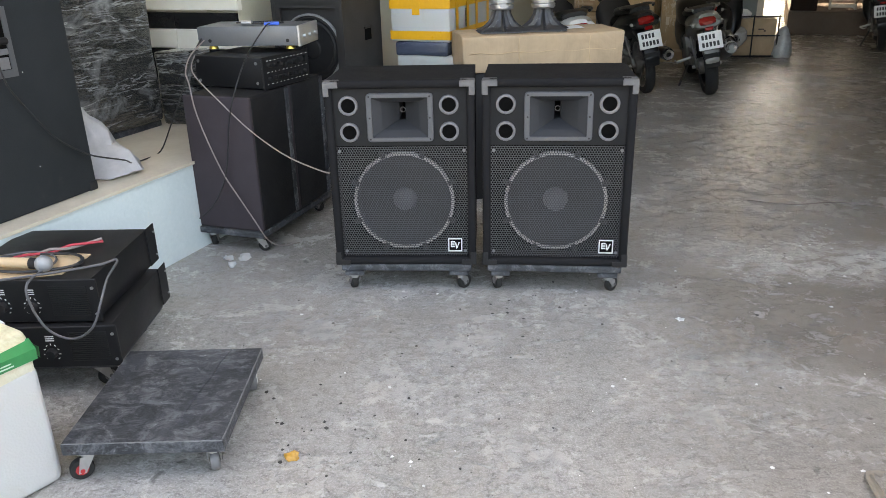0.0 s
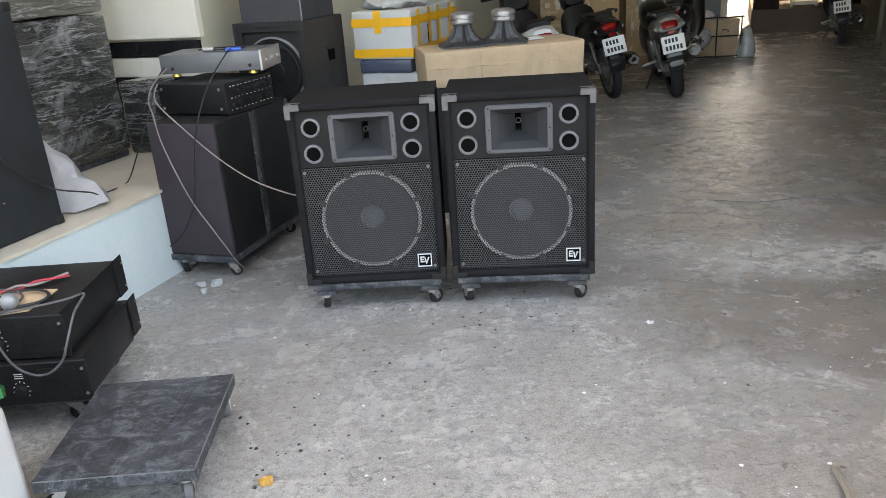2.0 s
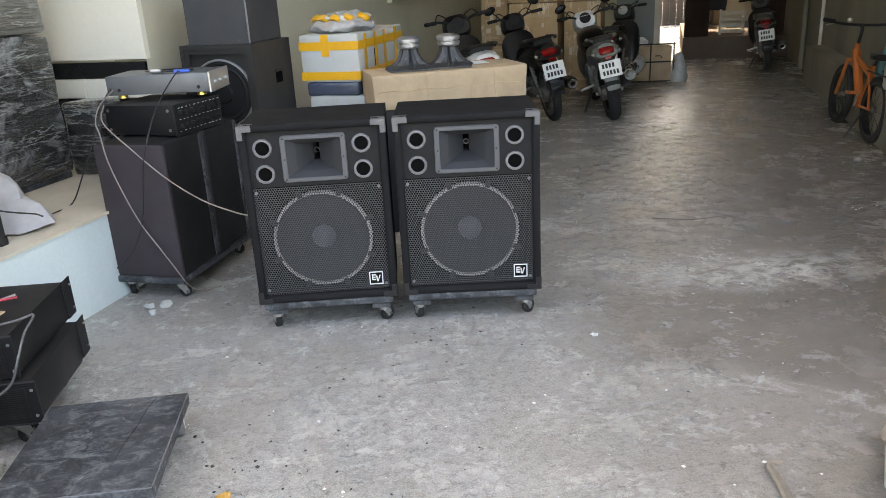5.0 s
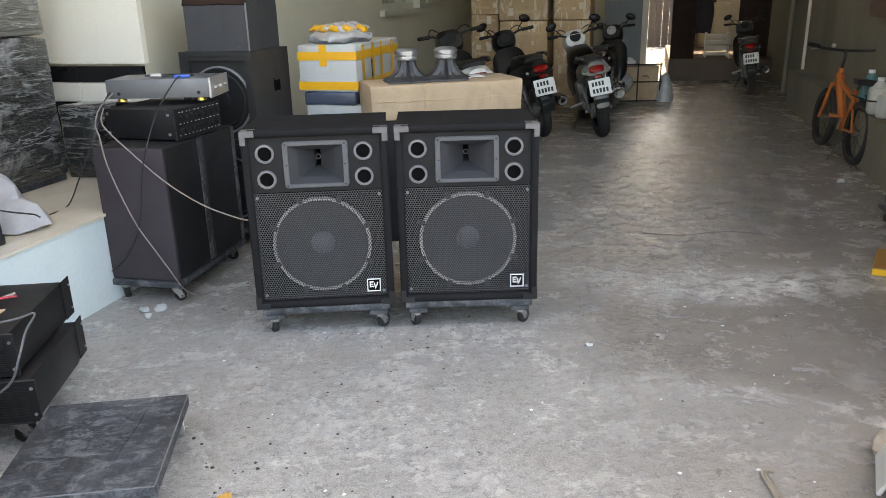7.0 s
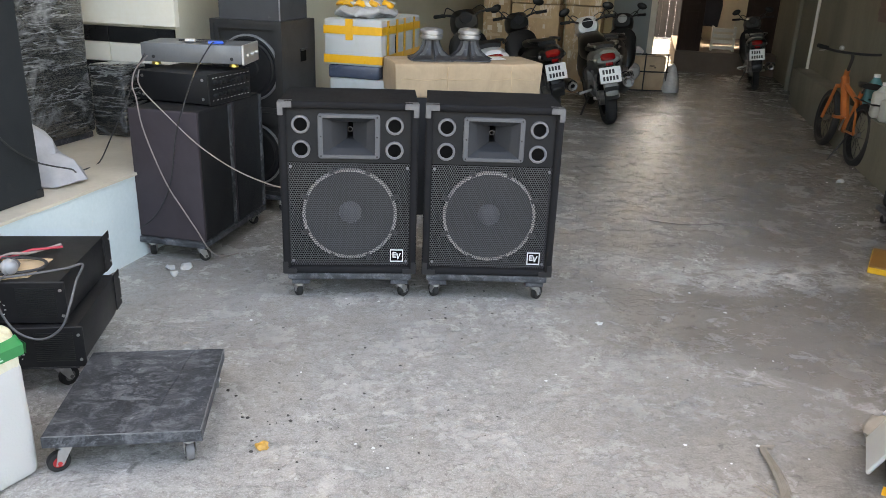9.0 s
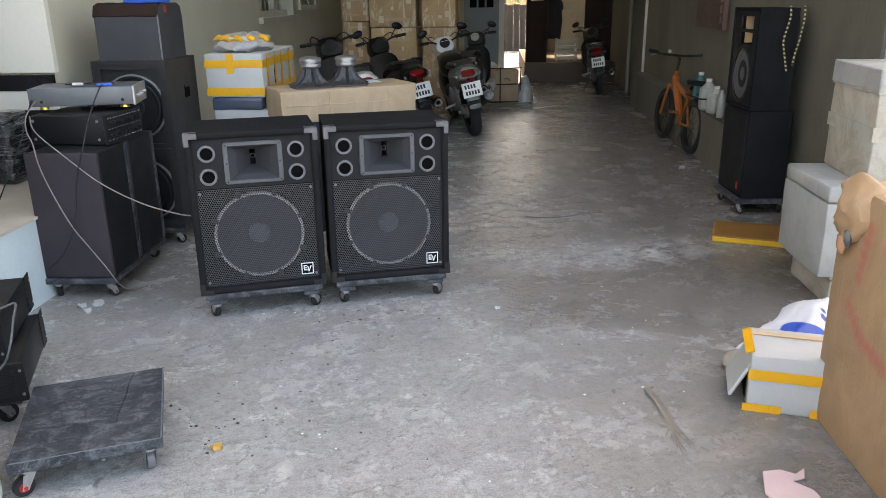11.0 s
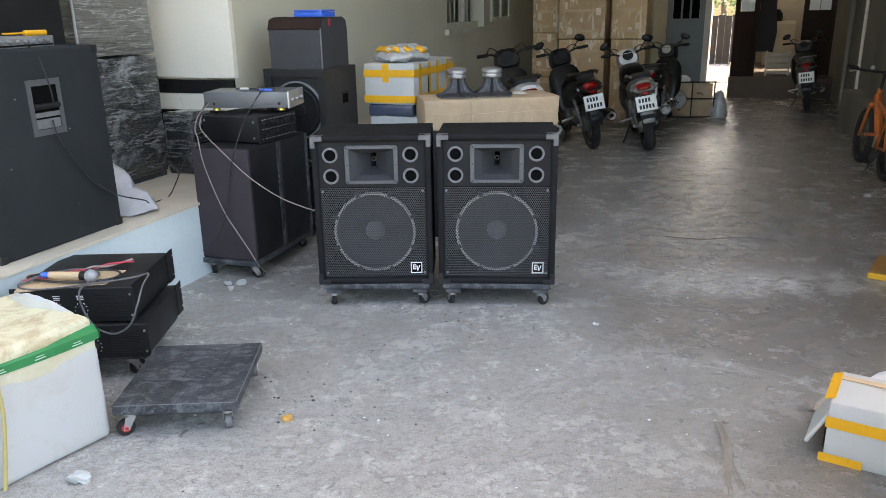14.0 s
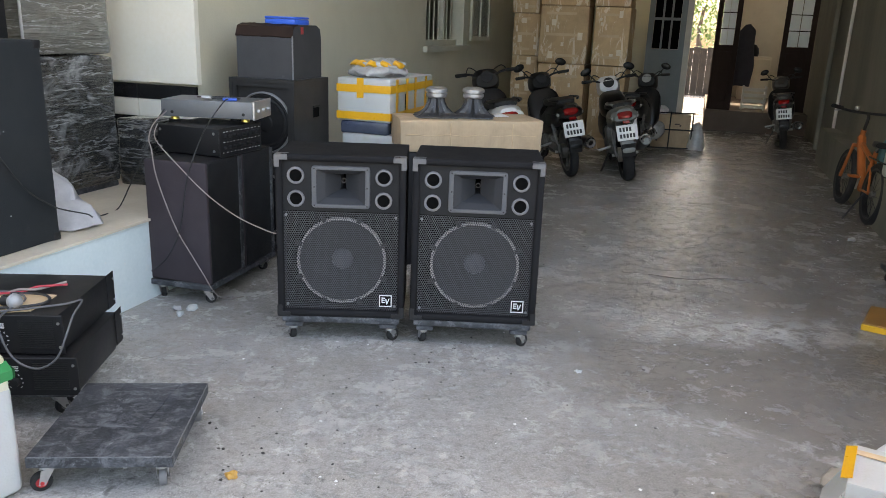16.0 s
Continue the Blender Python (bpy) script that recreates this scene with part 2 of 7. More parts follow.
def film_material(name, dark, pale, milk):
    """Creased clear stretch film over dark or greyish goods; glints along creases are painted pale."""
    m, nt, bs = nodes_of(name)
    co = coords(nt, "Object", (0.8, 0.8, 7.0))
    mp = nt.nodes.new("ShaderNodeMapping")
    mp.inputs["Rotation"].default_value, mp.inputs["Scale"].default_value = (0.7, 0.8, 0.3), (0.8, 0.8, 8.0)
    nt.links.new(coords(nt), mp.inputs[0])
    w, w2 = noise_node(nt, co, 2.2, 6, 0.6, 0.25), noise_node(nt, mp.outputs[0], 2.0, 6, 0.6, 0.25)
    broad, milky = noise_node(nt, coords(nt), 2.4, 4), noise_node(nt, coords(nt, "Object", (1.5, 1.5, 2.2)), 2.0, 9, 0.72, 0.9)
    pick = ramp(nt, broad, 0.45, 0.55)
    crease = mix(nt, pick, w, w2)
    lines = ramp(nt, calc(nt, "ABSOLUTE", calc(nt, "SUBTRACT", w, 0.5)), 0.0, 0.016, (1, 1, 1), (0, 0, 0))
    slants = ramp(nt, calc(nt, "ABSOLUTE", calc(nt, "SUBTRACT", w2, 0.48)), 0.0, 0.016, (1, 1, 1), (0, 0, 0))
    painted_glint = calc(nt, "MAXIMUM", calc(nt, "MULTIPLY", lines, ramp(nt, broad, 0.42, 0.56, (1, 1, 1), (0, 0, 0))), calc(nt, "MULTIPLY", slants, ramp(nt, broad, 0.44, 0.58)))
    col = mix(nt, calc(nt, "MULTIPLY", ramp(nt, milky, 0.50, 0.68), milk), dark, pale)
    # pale colour along the crease lines paints the film's glints
    col = mix(nt, calc(nt, "MULTIPLY", painted_glint, 0.5), col, (0.62, 0.63, 0.63))
    nt.links.new(col, bs.inputs["Base Color"])
    bs.inputs["Roughness"].default_value = 0.25
    bs.inputs["Coat Weight"].default_value = 1.0
    bs.inputs["Coat Roughness"].default_value = 0.07
    b = nt.nodes.new("ShaderNodeBump")
    b.inputs["Strength"].default_value, b.inputs["Distance"].default_value = 1.0, 0.05
    nt.links.new(crease, b.inputs["Height"])
    nt.links.new(b.outputs[0], bs.inputs["Normal"])
    nt.links.new(b.outputs[0], bs.inputs["Coat Normal"])
    return m


def carton_material(name, c, tape=None):
    """Corrugated board with faint flutes and handling marks."""
    m, nt, bs = nodes_of(name)
    co = coords(nt)
    a, b = noise_node(nt, co, 5, 7, 0.7, 0.6), noise_node(nt, coords(nt, "Object", (90, 90, 2)), 1.0, 3)
    col = mix(nt, ramp(nt, a, 0.38, 0.68), c, tuple(x * 0.72 for x in c))
    col = mix(nt, calc(nt, "MULTIPLY", b, 0.3), col, tuple(x * 1.25 for x in c))
    if tape:
        t = noise_node(nt, coords(nt, "Object", (9, 9, 2.2)), 1.3, 5, 0.7, 1.0)
        z = calc(nt, "MULTIPLY", ramp(nt, t, 0.55, 0.60), 0.55)
        col = mix(nt, z, col, tape)
    info = nt.nodes.new("ShaderNodeObjectInfo").outputs["Random"]
    hs = nt.nodes.new("ShaderNodeHueSaturation")
    nt.links.new(calc(nt, "ADD", calc(nt, "MULTIPLY", info, 0.25), 0.87), hs.inputs["Value"])
    nt.links.new(col, hs.inputs["Color"])
    nt.links.new(hs.outputs[0], bs.inputs["Base Color"])
    bs.inputs["Roughness"].default_value = 0.75
    bump(nt, bs, calc(nt, "ADD", calc(nt, "MULTIPLY", b, 0.3), a), 0.35, 0.01)
    return m


def foam_material(name, c, dirt, lo=0.5, much=0.6):
    m, nt, bs = nodes_of(name)
    co = coords(nt)
    vo = nt.nodes.new("ShaderNodeTexVoronoi")
    vo.inputs["Scale"].default_value = 160
    nt.links.new(co, vo.inputs["Vector"])
    d = noise_node(nt, co, 5.0, 8, 0.72, 0.8)
    col = mix(nt, calc(nt, "MULTIPLY", ramp(nt, d, lo, lo + 0.22), much), c, dirt)
    nt.links.new(col, bs.inputs["Base Color"])
    bs.inputs["Roughness"].default_value = 0.6
    bs.inputs["Subsurface Weight"].default_value = 0.08
    bump(nt, bs, calc(nt, "ADD", calc(nt, "MULTIPLY", vo.outputs["Distance"], 0.4), d), 0.3, 0.004)
    return m


def stripe_material():
    """Webbing woven in short black and pale yellow bars."""
    m, nt, bs = nodes_of("black_and_yellow_webbing")
    wv = nt.nodes.new("ShaderNodeTexWave")
    wv.bands_direction = "Z"
    wv.inputs["Scale"].default_value = 13.0
    nt.links.new(coords(nt), wv.inputs["Vector"])
    nt.links.new(mix(nt, ramp(nt, wv.outputs["Fac"], 0.45, 0.55), (0.02, 0.02, 0.02), (0.55, 0.48, 0.24)), bs.inputs["Base Color"])
    bs.inputs["Roughness"].default_value = 0.7
    return m


def near(nt, co, p, squeeze=(1, 1, 1)):
    """Distance from point p, with the axes squeezed."""
    v = nt.nodes.new("ShaderNodeVectorMath")
    v.operation = "MULTIPLY_ADD"
    v.inputs[1].default_value, v.inputs[2].default_value = squeeze, tuple(-a * b for a, b in zip(p, squeeze))
    nt.links.new(co, v.inputs[0])
    ln = nt.nodes.new("ShaderNodeVectorMath")
    ln.operation = "LENGTH"
    nt.links.new(v.outputs[0], ln.inputs[0])
    return ln.outputs["Value"]


def sprayed(m):
    """Smeared red spray strokes over a carton's side."""
    nt = m.node_tree
    bs = nt.nodes["Principled BSDF"]
    co = coords(nt)
    soft = calc(nt, "MULTIPLY", noise_node(nt, co, 14, 6, 0.7), 0.03)
    d = None
    for ya, za, yb, zb in ((0.63, 0.70, 0.65, 0.55), (0.52, 0.67, 0.47, 0.62), (0.69, 0.45, 0.58, 0.375), (0.58, 0.375, 0.45, 0.355)):
        for k in range(5):
            f = k / 4
            q = near(nt, co, (0, ya + (yb - ya) * f, za + (zb - za) * f), (0.2, 1, 1))
            d = q if d is None else calc(nt, "MINIMUM", d, q)
    old = bs.inputs["Base Color"].links[0].from_socket
    red = mix(nt, calc(nt, "MULTIPLY", ramp(nt, calc(nt, "ADD", d, soft), 0.022, 0.050, (1, 1, 1), (0, 0, 0)), 0.6), old, (0.45, 0.10, 0.085))
    nt.links.new(red, bs.inputs["Base Color"])
    return m


def printed_sack(m):
    """A torn block of blue print and darker strokes on a white sack."""
    nt = m.node_tree
    bs = nt.nodes["Principled BSDF"]
    co = coords(nt)
    old = bs.inputs["Base Color"].links[0].from_socket
    blk = near(nt, co, (0.09, -0.12, 0.13), (1.0, 0.6, 1.0))
    col = mix(nt, ramp(nt, blk, 0.098, 0.102, (1, 1, 1), (0, 0, 0)), old, (0.015, 0.075, 0.42))
    for p in ((0.03, -0.12, 0.14), (0.05, -0.10, 0.18), (0.22, -0.12, 0.24), (0.25, -0.12, 0.20), (0.24, -0.11, 0.28)):
        col = mix(nt, ramp(nt, near(nt, co, p, (2.2, 0.5, 1.0)), 0.026, 0.03, (1, 1, 1), (0, 0, 0)), col, (0.04, 0.06, 0.25))
    nt.links.new(col, bs.inputs["Base Color"])
    return m


def leaf_material():
    m = surf("sunlit_leaves", (0.10, 0.17, 0.03), (0.06, 0.11, 0.02), 0.5, 0, 30, 2, 0)
    m.node_tree.nodes["Principled BSDF"].inputs["Transmission Weight"].default_value = 0.15
    return m


def lamp_red():
    m, nt, bs = nodes_of("red_lens")
    bs.inputs["Base Color"].default_value = (0.26, 0.005, 0.006, 1)
    bs.inputs["Roughness"].default_value = 0.12
    bs.inputs["Coat Weight"].default_value = 1.0
    return m


def glass_material():
    m, nt, bs = nodes_of("window_glass")
    bs.inputs["Base Color"].default_value = (0.8, 0.85, 0.85, 1)
    bs.inputs["Roughness"].default_value = 0.08
    bs.inputs["Transmission Weight"].default_value = 0.9
    return m


# for ceilings out of view; white enough to bounce fill light
M_CEIL = surf("unseen_ceiling_white", (0.80, 0.79, 0.75), None, 0.8, 0, 50, 1, 0.1)


# ---------------- mesh helpers ----------------
I4 = Matrix.Identity(4)


def T(x=0, y=0, z=0):
    return Matrix.Translation((x, y, z))


def Rot(deg, axis):
    return Matrix.Rotation(radians(deg), 4, axis)


class Shape:
    """Collects pieces of one mesh."""

    def __init__(self):
        self.bm = bmesh.new()

    def _take(self, verts, m):
        bmesh.ops.transform(self.bm, matrix=m, verts=verts)
        return self

    def box(self, sx, sy, sz, m=I4, bevel=0.0, seg=2, taper=None):
        """A box centred on x and y that stands on z = 0."""
        r = bmesh.ops.create_cube(self.bm, size=1)
        vs = r["verts"]
        for v in vs:
            v.co = Vector((v.co.x * sx, v.co.y * sy, (v.co.z + 0.5) * sz))
            if taper and v.co.z > sz * 0.5:
                v.co.x *= taper[0]
                v.co.y *= taper[1]
        if bevel:
            es = list({e for v in vs for e in v.link_edges})
            out = bmesh.ops.bevel(self.bm, geom=es, offset=bevel, segments=seg, affect="EDGES", profile=0.5)
            vs = list({v for f in out["faces"] for v in f.verts} | {v for v in vs if v.is_valid})
            seen, stack = set(vs), list(vs)
            while stack:
                v = stack.pop()
                for e in v.link_edges:
                    w = e.other_vert(v)
                    if w not in seen:
                        seen.add(w)
                        stack.append(w)
            vs = list(seen)
        return self._take(vs, m)

    def cyl(self, r, h, m=I4, r2=None, seg=24, caps=True):
        """A cylinder or cone that stands on z = 0."""
        out = bmesh.ops.create_cone(self.bm, cap_ends=caps, segments=seg, radius1=r, radius2=r if r2 is None else r2, depth=h)
        return self._take(out["verts"], m @ T(0, 0, h / 2))

    def ball(self, r, m=I4, seg=16):
        out = bmesh.ops.create_uvsphere(self.bm, u_segments=seg, v_segments=max(6, seg // 2), radius=r)
        return self._take(out["verts"], m)

    def spin(self, profile, m=I4, seg=32, closed=False):
        """A turned shape: profile of (radius, height) about z."""
        rings = []
        for r, z in profile:
            if r < 1e-6:
                rings.append([self.bm.verts.new(m @ Vector((0, 0, z)))] * seg)
            else:
                rings.append([self.bm.verts.new(m @ Vector((r * math.cos(2 * math.pi * k / seg), r * math.sin(2 * math.pi * k / seg), z))) for k in range(seg)])
        pairs = list(zip(rings, rings[1:])) + ([(rings[-1], rings[0])] if closed else [])
        for a, b in pairs:
            for k in range(seg):
                q = [a[k], a[(k + 1) % seg], b[(k + 1) % seg], b[k]]
                q = [v for n, v in enumerate(q) if v not in q[:n]]
                if len(q) > 2:
                    self.bm.faces.new(q)
        return self

    def torus(self, R, r, m=I4, seg=32, ring=10, squash=1.0):
        return self.spin([(R + r * math.cos(2 * math.pi * k / ring), squash * r * math.sin(2 * math.pi * k / ring)) for k in range(ring)], m, seg, True)

    def loft(self, rings, m=I4, caps=True, loop=True):
        """Skin over rings of equally many points."""
        vs = [[self.bm.verts.new(m @ Vector(p)) for p in ring] for ring in rings]
        n = len(vs[0])
        for a, b in zip(vs, vs[1:]):
            for k in range(n if loop else n - 1):
                self.bm.faces.new((a[k], a[(k + 1) % n], b[(k + 1) % n], b[k]))
        if caps:
            self.bm.faces.new(vs[0][::-1])
            self.bm.faces.new(vs[-1])
        return self

    def tube(self, pts, r, m=I4, seg=8, smooth=4):
        """A round bar or cable along points, eased through them."""
        ps = [Vector(p) for p in pts]
        if smooth and len(ps) > 2:
            out = []
            for i in range(len(ps) - 1):
                p0, p1, p2, p3 = ps[max(i - 1, 0)], ps[i], ps[i + 1], ps[min(i + 2, len(ps) - 1)]
                for k in range(smooth):
                    t = k / smooth
                    out.append(0.5 * (2 * p1 + (p2 - p0) * t + (2 * p0 - 5 * p1 + 4 * p2 - p3) * t * t + (3 * p1 - p0 - 3 * p2 + p3) * t ** 3))
            ps = out + [ps[-1]]
        rings, side = [], None
        for i, p in enumerate(ps):
            d = (ps[min(i + 1, len(ps) - 1)] - ps[max(i - 1, 0)]).normalized()
            side = (side - d * side.dot(d)).normalized() if side is not None else d.orthogonal().normalized()
            up = d.cross(side)
            rr = r[i * len(r) // len(ps)] if isinstance(r, (list, tuple)) else r
            rings.append([p + rr * (math.cos(a) * side + math.sin(a) * up) for a in (2 * math.pi * k / seg for k in range(seg))])
        return self.loft(rings, m)

    def rough(self, amount, scale=6.0, seed=0.0):
        for v in self.bm.verts:
            v.co += amount * noise.noise_vector(v.co * scale + Vector((seed, 3 * seed, 7.7)))
        return self

    def cut(self, n):
        bmesh.ops.subdivide_edges(self.bm, edges=self.bm.edges[:], cuts=n, use_grid_fill=True)
        return self


def part(name, shape, material, parent=None, label="", m=None, smooth=True):
    bm = shape.bm
    bmesh.ops.recalc_face_normals(bm, faces=bm.faces)
    me = bpy.data.meshes.new(name)
    bm.to_mesh(me)
    bm.free()
    if smooth:
        me.polygons.foreach_set("use_smooth", [True] * len(me.polygons))
        me.set_sharp_from_angle(angle=radians(32))
    me.materials.append(material)
    ob = new(name, me)
    if parent is not None:
        ob.parent = parent
    if m is not None:
        ob.matrix_basis = m
    if label:
        tagged(ob, label)
    return ob


def repeat(ob, m, parent=None):
    """Another part on the same mesh."""
    o = new(ob.name.split(".")[0], ob.data)
    o.parent = parent or ob.parent
    o.matrix_basis = m
    return o


def thing(name, m, label, category, group=""):
    ob = new(name)
    ob.empty_display_size = 0.05
    ob.matrix_basis = m
    return tagged(ob, label, category, group)


def single(name, shape, material, m, label, category, group="", kind="", smooth=True):
    return tagged(part(name, shape, material, None, "", m, smooth), label, category, group, kind)


def structure(name, shape, material, m=I4, label="", category="", smooth=True):
    return tagged(part(name, shape, material, None, "", m, smooth), label, category, "", "structure")



def scuffed_board():
    """Black paint on plywood, rubbed grey, with long pale scrapes and dust."""
    m, nt, bs = nodes_of("scuffed_black_plywood")
    co = coords(nt)
    broad = noise_node(nt, co, 7.0, 10, 0.78, 0.8)
    rub = noise_node(nt, coords(nt, "Object", (13, 20, 16)), 1.0, 10, 0.80, 0.5)
    fine = noise_node(nt, co, 120, 6, 0.75)
    line = calc(nt, "ABSOLUTE", calc(nt, "SUBTRACT", noise_node(nt, coords(nt, "Object", (9, 13, 9)), 1.0, 4, 0.55, 1.0), 0.5))
    col = mix(nt, ramp(nt, broad, 0.40, 0.66), (0.020, 0.022, 0.026), (0.058, 0.062, 0.070))
    col = mix(nt, calc(nt, "MULTIPLY", ramp(nt, rub, 0.48, 0.60), 0.75), col, (0.150, 0.158, 0.170))
    col = mix(nt, calc(nt, "MULTIPLY", ramp(nt, fine, 0.52, 0.66), 0.35), col, (0.10, 0.105, 0.112))
    scr = calc(nt, "MULTIPLY", ramp(nt, line, 0.0, 0.005, (1, 1, 1), (0, 0, 0)), ramp(nt, rub, 0.50, 0.58))
    col = mix(nt, calc(nt, "MULTIPLY", scr, 0.75), col, (0.34, 0.35, 0.36))
    nt.links.new(col, bs.inputs["Base Color"])
    bs.inputs["Roughness"].default_value = 0.58
    bs.inputs["Specular IOR Level"].default_value = 0.35
    bump(nt, bs, calc(nt, "ADD", fine, calc(nt, "MULTIPLY", rub, 0.6)), 0.35, 0.004)
    return m


M_CARPET = surf("black_speaker_carpet", (0.015, 0.0148, 0.016), (0.010, 0.010, 0.011), 0.85, 0, 260, 5, 0.4, spec=0.12)
M_BAFFLE = surf("black_textured_paint", (0.017, 0.017, 0.018), (0.012, 0.012, 0.013), 0.6, 0, 200, 6, 0.25, spec=0.2)
M_PURPLE = surf("faded_dark_grille_cloth", (0.052, 0.042, 0.048), (0.040, 0.033, 0.037), 0.8, 0, 320, 4, 0.25, spec=0.2)
M_HORN = surf("grey_horn_plastic", (0.085, 0.088, 0.095), (0.07, 0.072, 0.08), 0.45, 0, 120, 5, 0.05)
M_PORT = surf("scuffed_grey_port_ring", (0.20, 0.20, 0.21), (0.13, 0.13, 0.14), 0.4, 0.2, 90, 8, 0.05)
M_DARK = surf("flat_black", (0.004, 0.004, 0.004), None, 0.9, 0, 60, 4, 0.0, spec=0.05)
M_CAP = surf("grey_dust_cap", (0.11, 0.11, 0.12), (0.085, 0.085, 0.095), 0.5, 0, 100, 6, 0.05)
M_CONE = surf("paper_cone", (0.017, 0.017, 0.019), (0.012, 0.012, 0.014), 0.6, 0, 100, 6, 0.1)
M_RING = surf("dusty_steel_ring", (0.48, 0.45, 0.43), (0.32, 0.30, 0.29), 0.55, 0.5, 90, 14, 0.1, (0.36, 0.3, 0.25), 0.6)
M_CORNER = surf("grey_metal_corner", (0.15, 0.15, 0.155), (0.09, 0.09, 0.095), 0.45, 0.4, 120, 20, 0.1)
M_BCORNER = surf("black_metal_corner", (0.012, 0.012, 0.013), (0.02, 0.02, 0.02), 0.5, 0.0, 120, 20, 0.1, spec=0.35)
M_GRILLE = grille_material()
M_WHITE = surf("white_print", (0.75, 0.75, 0.75), None, 0.5, 0, 60, 10, 0)
M_BOARD = scuffed_board()
M_RUBBED = surf("rubbed_edge_wood", (0.16, 0.165, 0.17), (0.06, 0.062, 0.066), 0.7, 0, 90, 30, 0.3)
M_CABPAINT = surf("worn_black_cabinet_paint", (0.028, 0.027, 0.027), (0.02, 0.0195, 0.0195), 0.5, 0, 120, 5, 0.2, (0.075, 0.074, 0.074), 0.66, spec=0.35)
# the horn's plastic again, darkened to paint the shade inside the flare
M_HORNIN = surf("shaded_horn_flare", (0.036, 0.038, 0.043), (0.028, 0.030, 0.034), 0.5, 0, 120, 5, 0.05, spec=0.35)
M_MONITOR = surf("dusty_grey_monitor_cloth", (0.043, 0.044, 0.047), (0.033, 0.034, 0.037), 0.8, 0, 160, 5, 0.25, (0.10, 0.10, 0.10), 0.62)
M_RIMGREY = surf("dull_grey_basket_rim", (0.20, 0.20, 0.205), (0.15, 0.15, 0.152), 0.5, 0.2, 90, 8, 0.1)
M_SLATE = surf("slate_black_carpet", (0.025, 0.029, 0.032), (0.018, 0.021, 0.023), 0.9, 0, 240, 3, 0.5, (0.05, 0.053, 0.055), 0.62, spec=0.2)
M_THINBAG = surf("thin_white_bag", (0.42, 0.42, 0.435), (0.30, 0.30, 0.315), 0.32, 0, 30, 9, 0.4, (0.36, 0.36, 0.38), 0.58)
M_STEEL = surf("zinc_steel", (0.5, 0.5, 0.5), (0.35, 0.35, 0.35), 0.35, 0.9, 90, 12, 0.05)
M_CHROME = surf("chrome", (0.75, 0.75, 0.75), (0.6, 0.6, 0.6), 0.12, 1.0, 90, 12, 0)
M_RUBBER = surf("black_rubber", (0.018, 0.018, 0.018), (0.03, 0.03, 0.03), 0.75, 0, 90, 10, 0.2, spec=0.2)
M_TYRE = surf("dusty_tyre", (0.022, 0.022, 0.023), (0.04, 0.039, 0.037), 0.8, 0, 110, 6, 0.4, spec=0.2)
M_GREYWHEEL = surf("grey_caster_wheel", (0.14, 0.14, 0.145), (0.09, 0.09, 0.09), 0.5, 0, 60, 12, 0.05)
M_RED = surf("red_plastic", (0.45, 0.03, 0.035), None, 0.4, 0, 60, 12, 0.05)
M_AMPBLK = surf("black_rack_steel", (0.012, 0.012, 0.013), (0.008, 0.008, 0.009), 0.45, 0.0, 140, 5, 0.12, (0.07, 0.07, 0.072), 0.69, spec=0.3)
M_AMPGREY = surf("grey_amplifier_case", (0.16, 0.165, 0.17), (0.12, 0.124, 0.13), 0.45, 0.3, 120, 4, 0.06)
M_PANEL = surf("brushed_alloy_panel", (0.55, 0.55, 0.55), (0.45, 0.45, 0.45), 0.35, 0.8, 160, 6, 0.05)
M_GOLD = surf("gold_feet", (0.7, 0.5, 0.12), None, 0.3, 0.9, 60, 10, 0)
M_SILVERAMP = surf("dusty_grey_mixer", (0.30, 0.31, 0.32), (0.2, 0.2, 0.21), 0.5, 0.3, 90, 6, 0.05)
M_CORD = surf("beige_cord", (0.26, 0.22, 0.205), (0.20, 0.17, 0.155), 0.6, 0, 90, 10, 0)
M_CORDB = surf("black_cord", (0.02, 0.02, 0.022), None, 0.5, 0, 90, 10, 0)
M_CORDG = surf("grey_cord", (0.10, 0.10, 0.105), None, 0.5, 0, 90, 10, 0)
M_CORDPALE = surf("pale_grey_cord", (0.13, 0.13, 0.135), None, 0.5, 0, 90, 10, 0)
M_CORDR = surf("red_wire", (0.42, 0.03, 0.05), None, 0.45, 0, 90, 10, 0)
M_FOAM = foam_material("white_foam", (0.46, 0.47, 0.465), (0.39, 0.365, 0.295))
M_FOAMOLD = foam_material("yellowed_foam", (0.64, 0.61, 0.44), (0.34, 0.22, 0.09), 0.45, 0.9)
M_FOAMPALE = foam_material("stained_foam", (0.60, 0.59, 0.47), (0.50, 0.44, 0.28), 0.42, 0.7)
M_FOAMDIRT = foam_material("dirty_taped_foam", (0.50, 0.47, 0.41), (0.30, 0.24, 0.165), 0.44, 0.8)
M_FOAMGREY = foam_material("dusty_grey_foam", (0.42, 0.43, 0.42), (0.30, 0.29, 0.26), 0.45, 0.7)
M_TAPE = surf("orange_yellow_tape", (0.74, 0.37, 0.02), (0.64, 0.30, 0.015), 0.3, 0, 60, 5, 0.08)
M_GTAPE = surf("green_tape", (0.018, 0.20, 0.065), (0.012, 0.15, 0.045), 0.3, 0, 60, 6, 0.08, (0.55, 0.65, 0.55), 0.7)
M_GPRINT = surf("pale_green_tape_print", (0.45, 0.58, 0.46), None, 0.4, 0, 60, 10, 0)
M_FILM = film_material("stretch_film_over_black", (0.022, 0.024, 0.025), (0.36, 0.37, 0.38), 0.75)
M_FILMGREY = film_material("stretch_film_over_grey", (0.15, 0.145, 0.125), (0.34, 0.335, 0.31), 0.5)
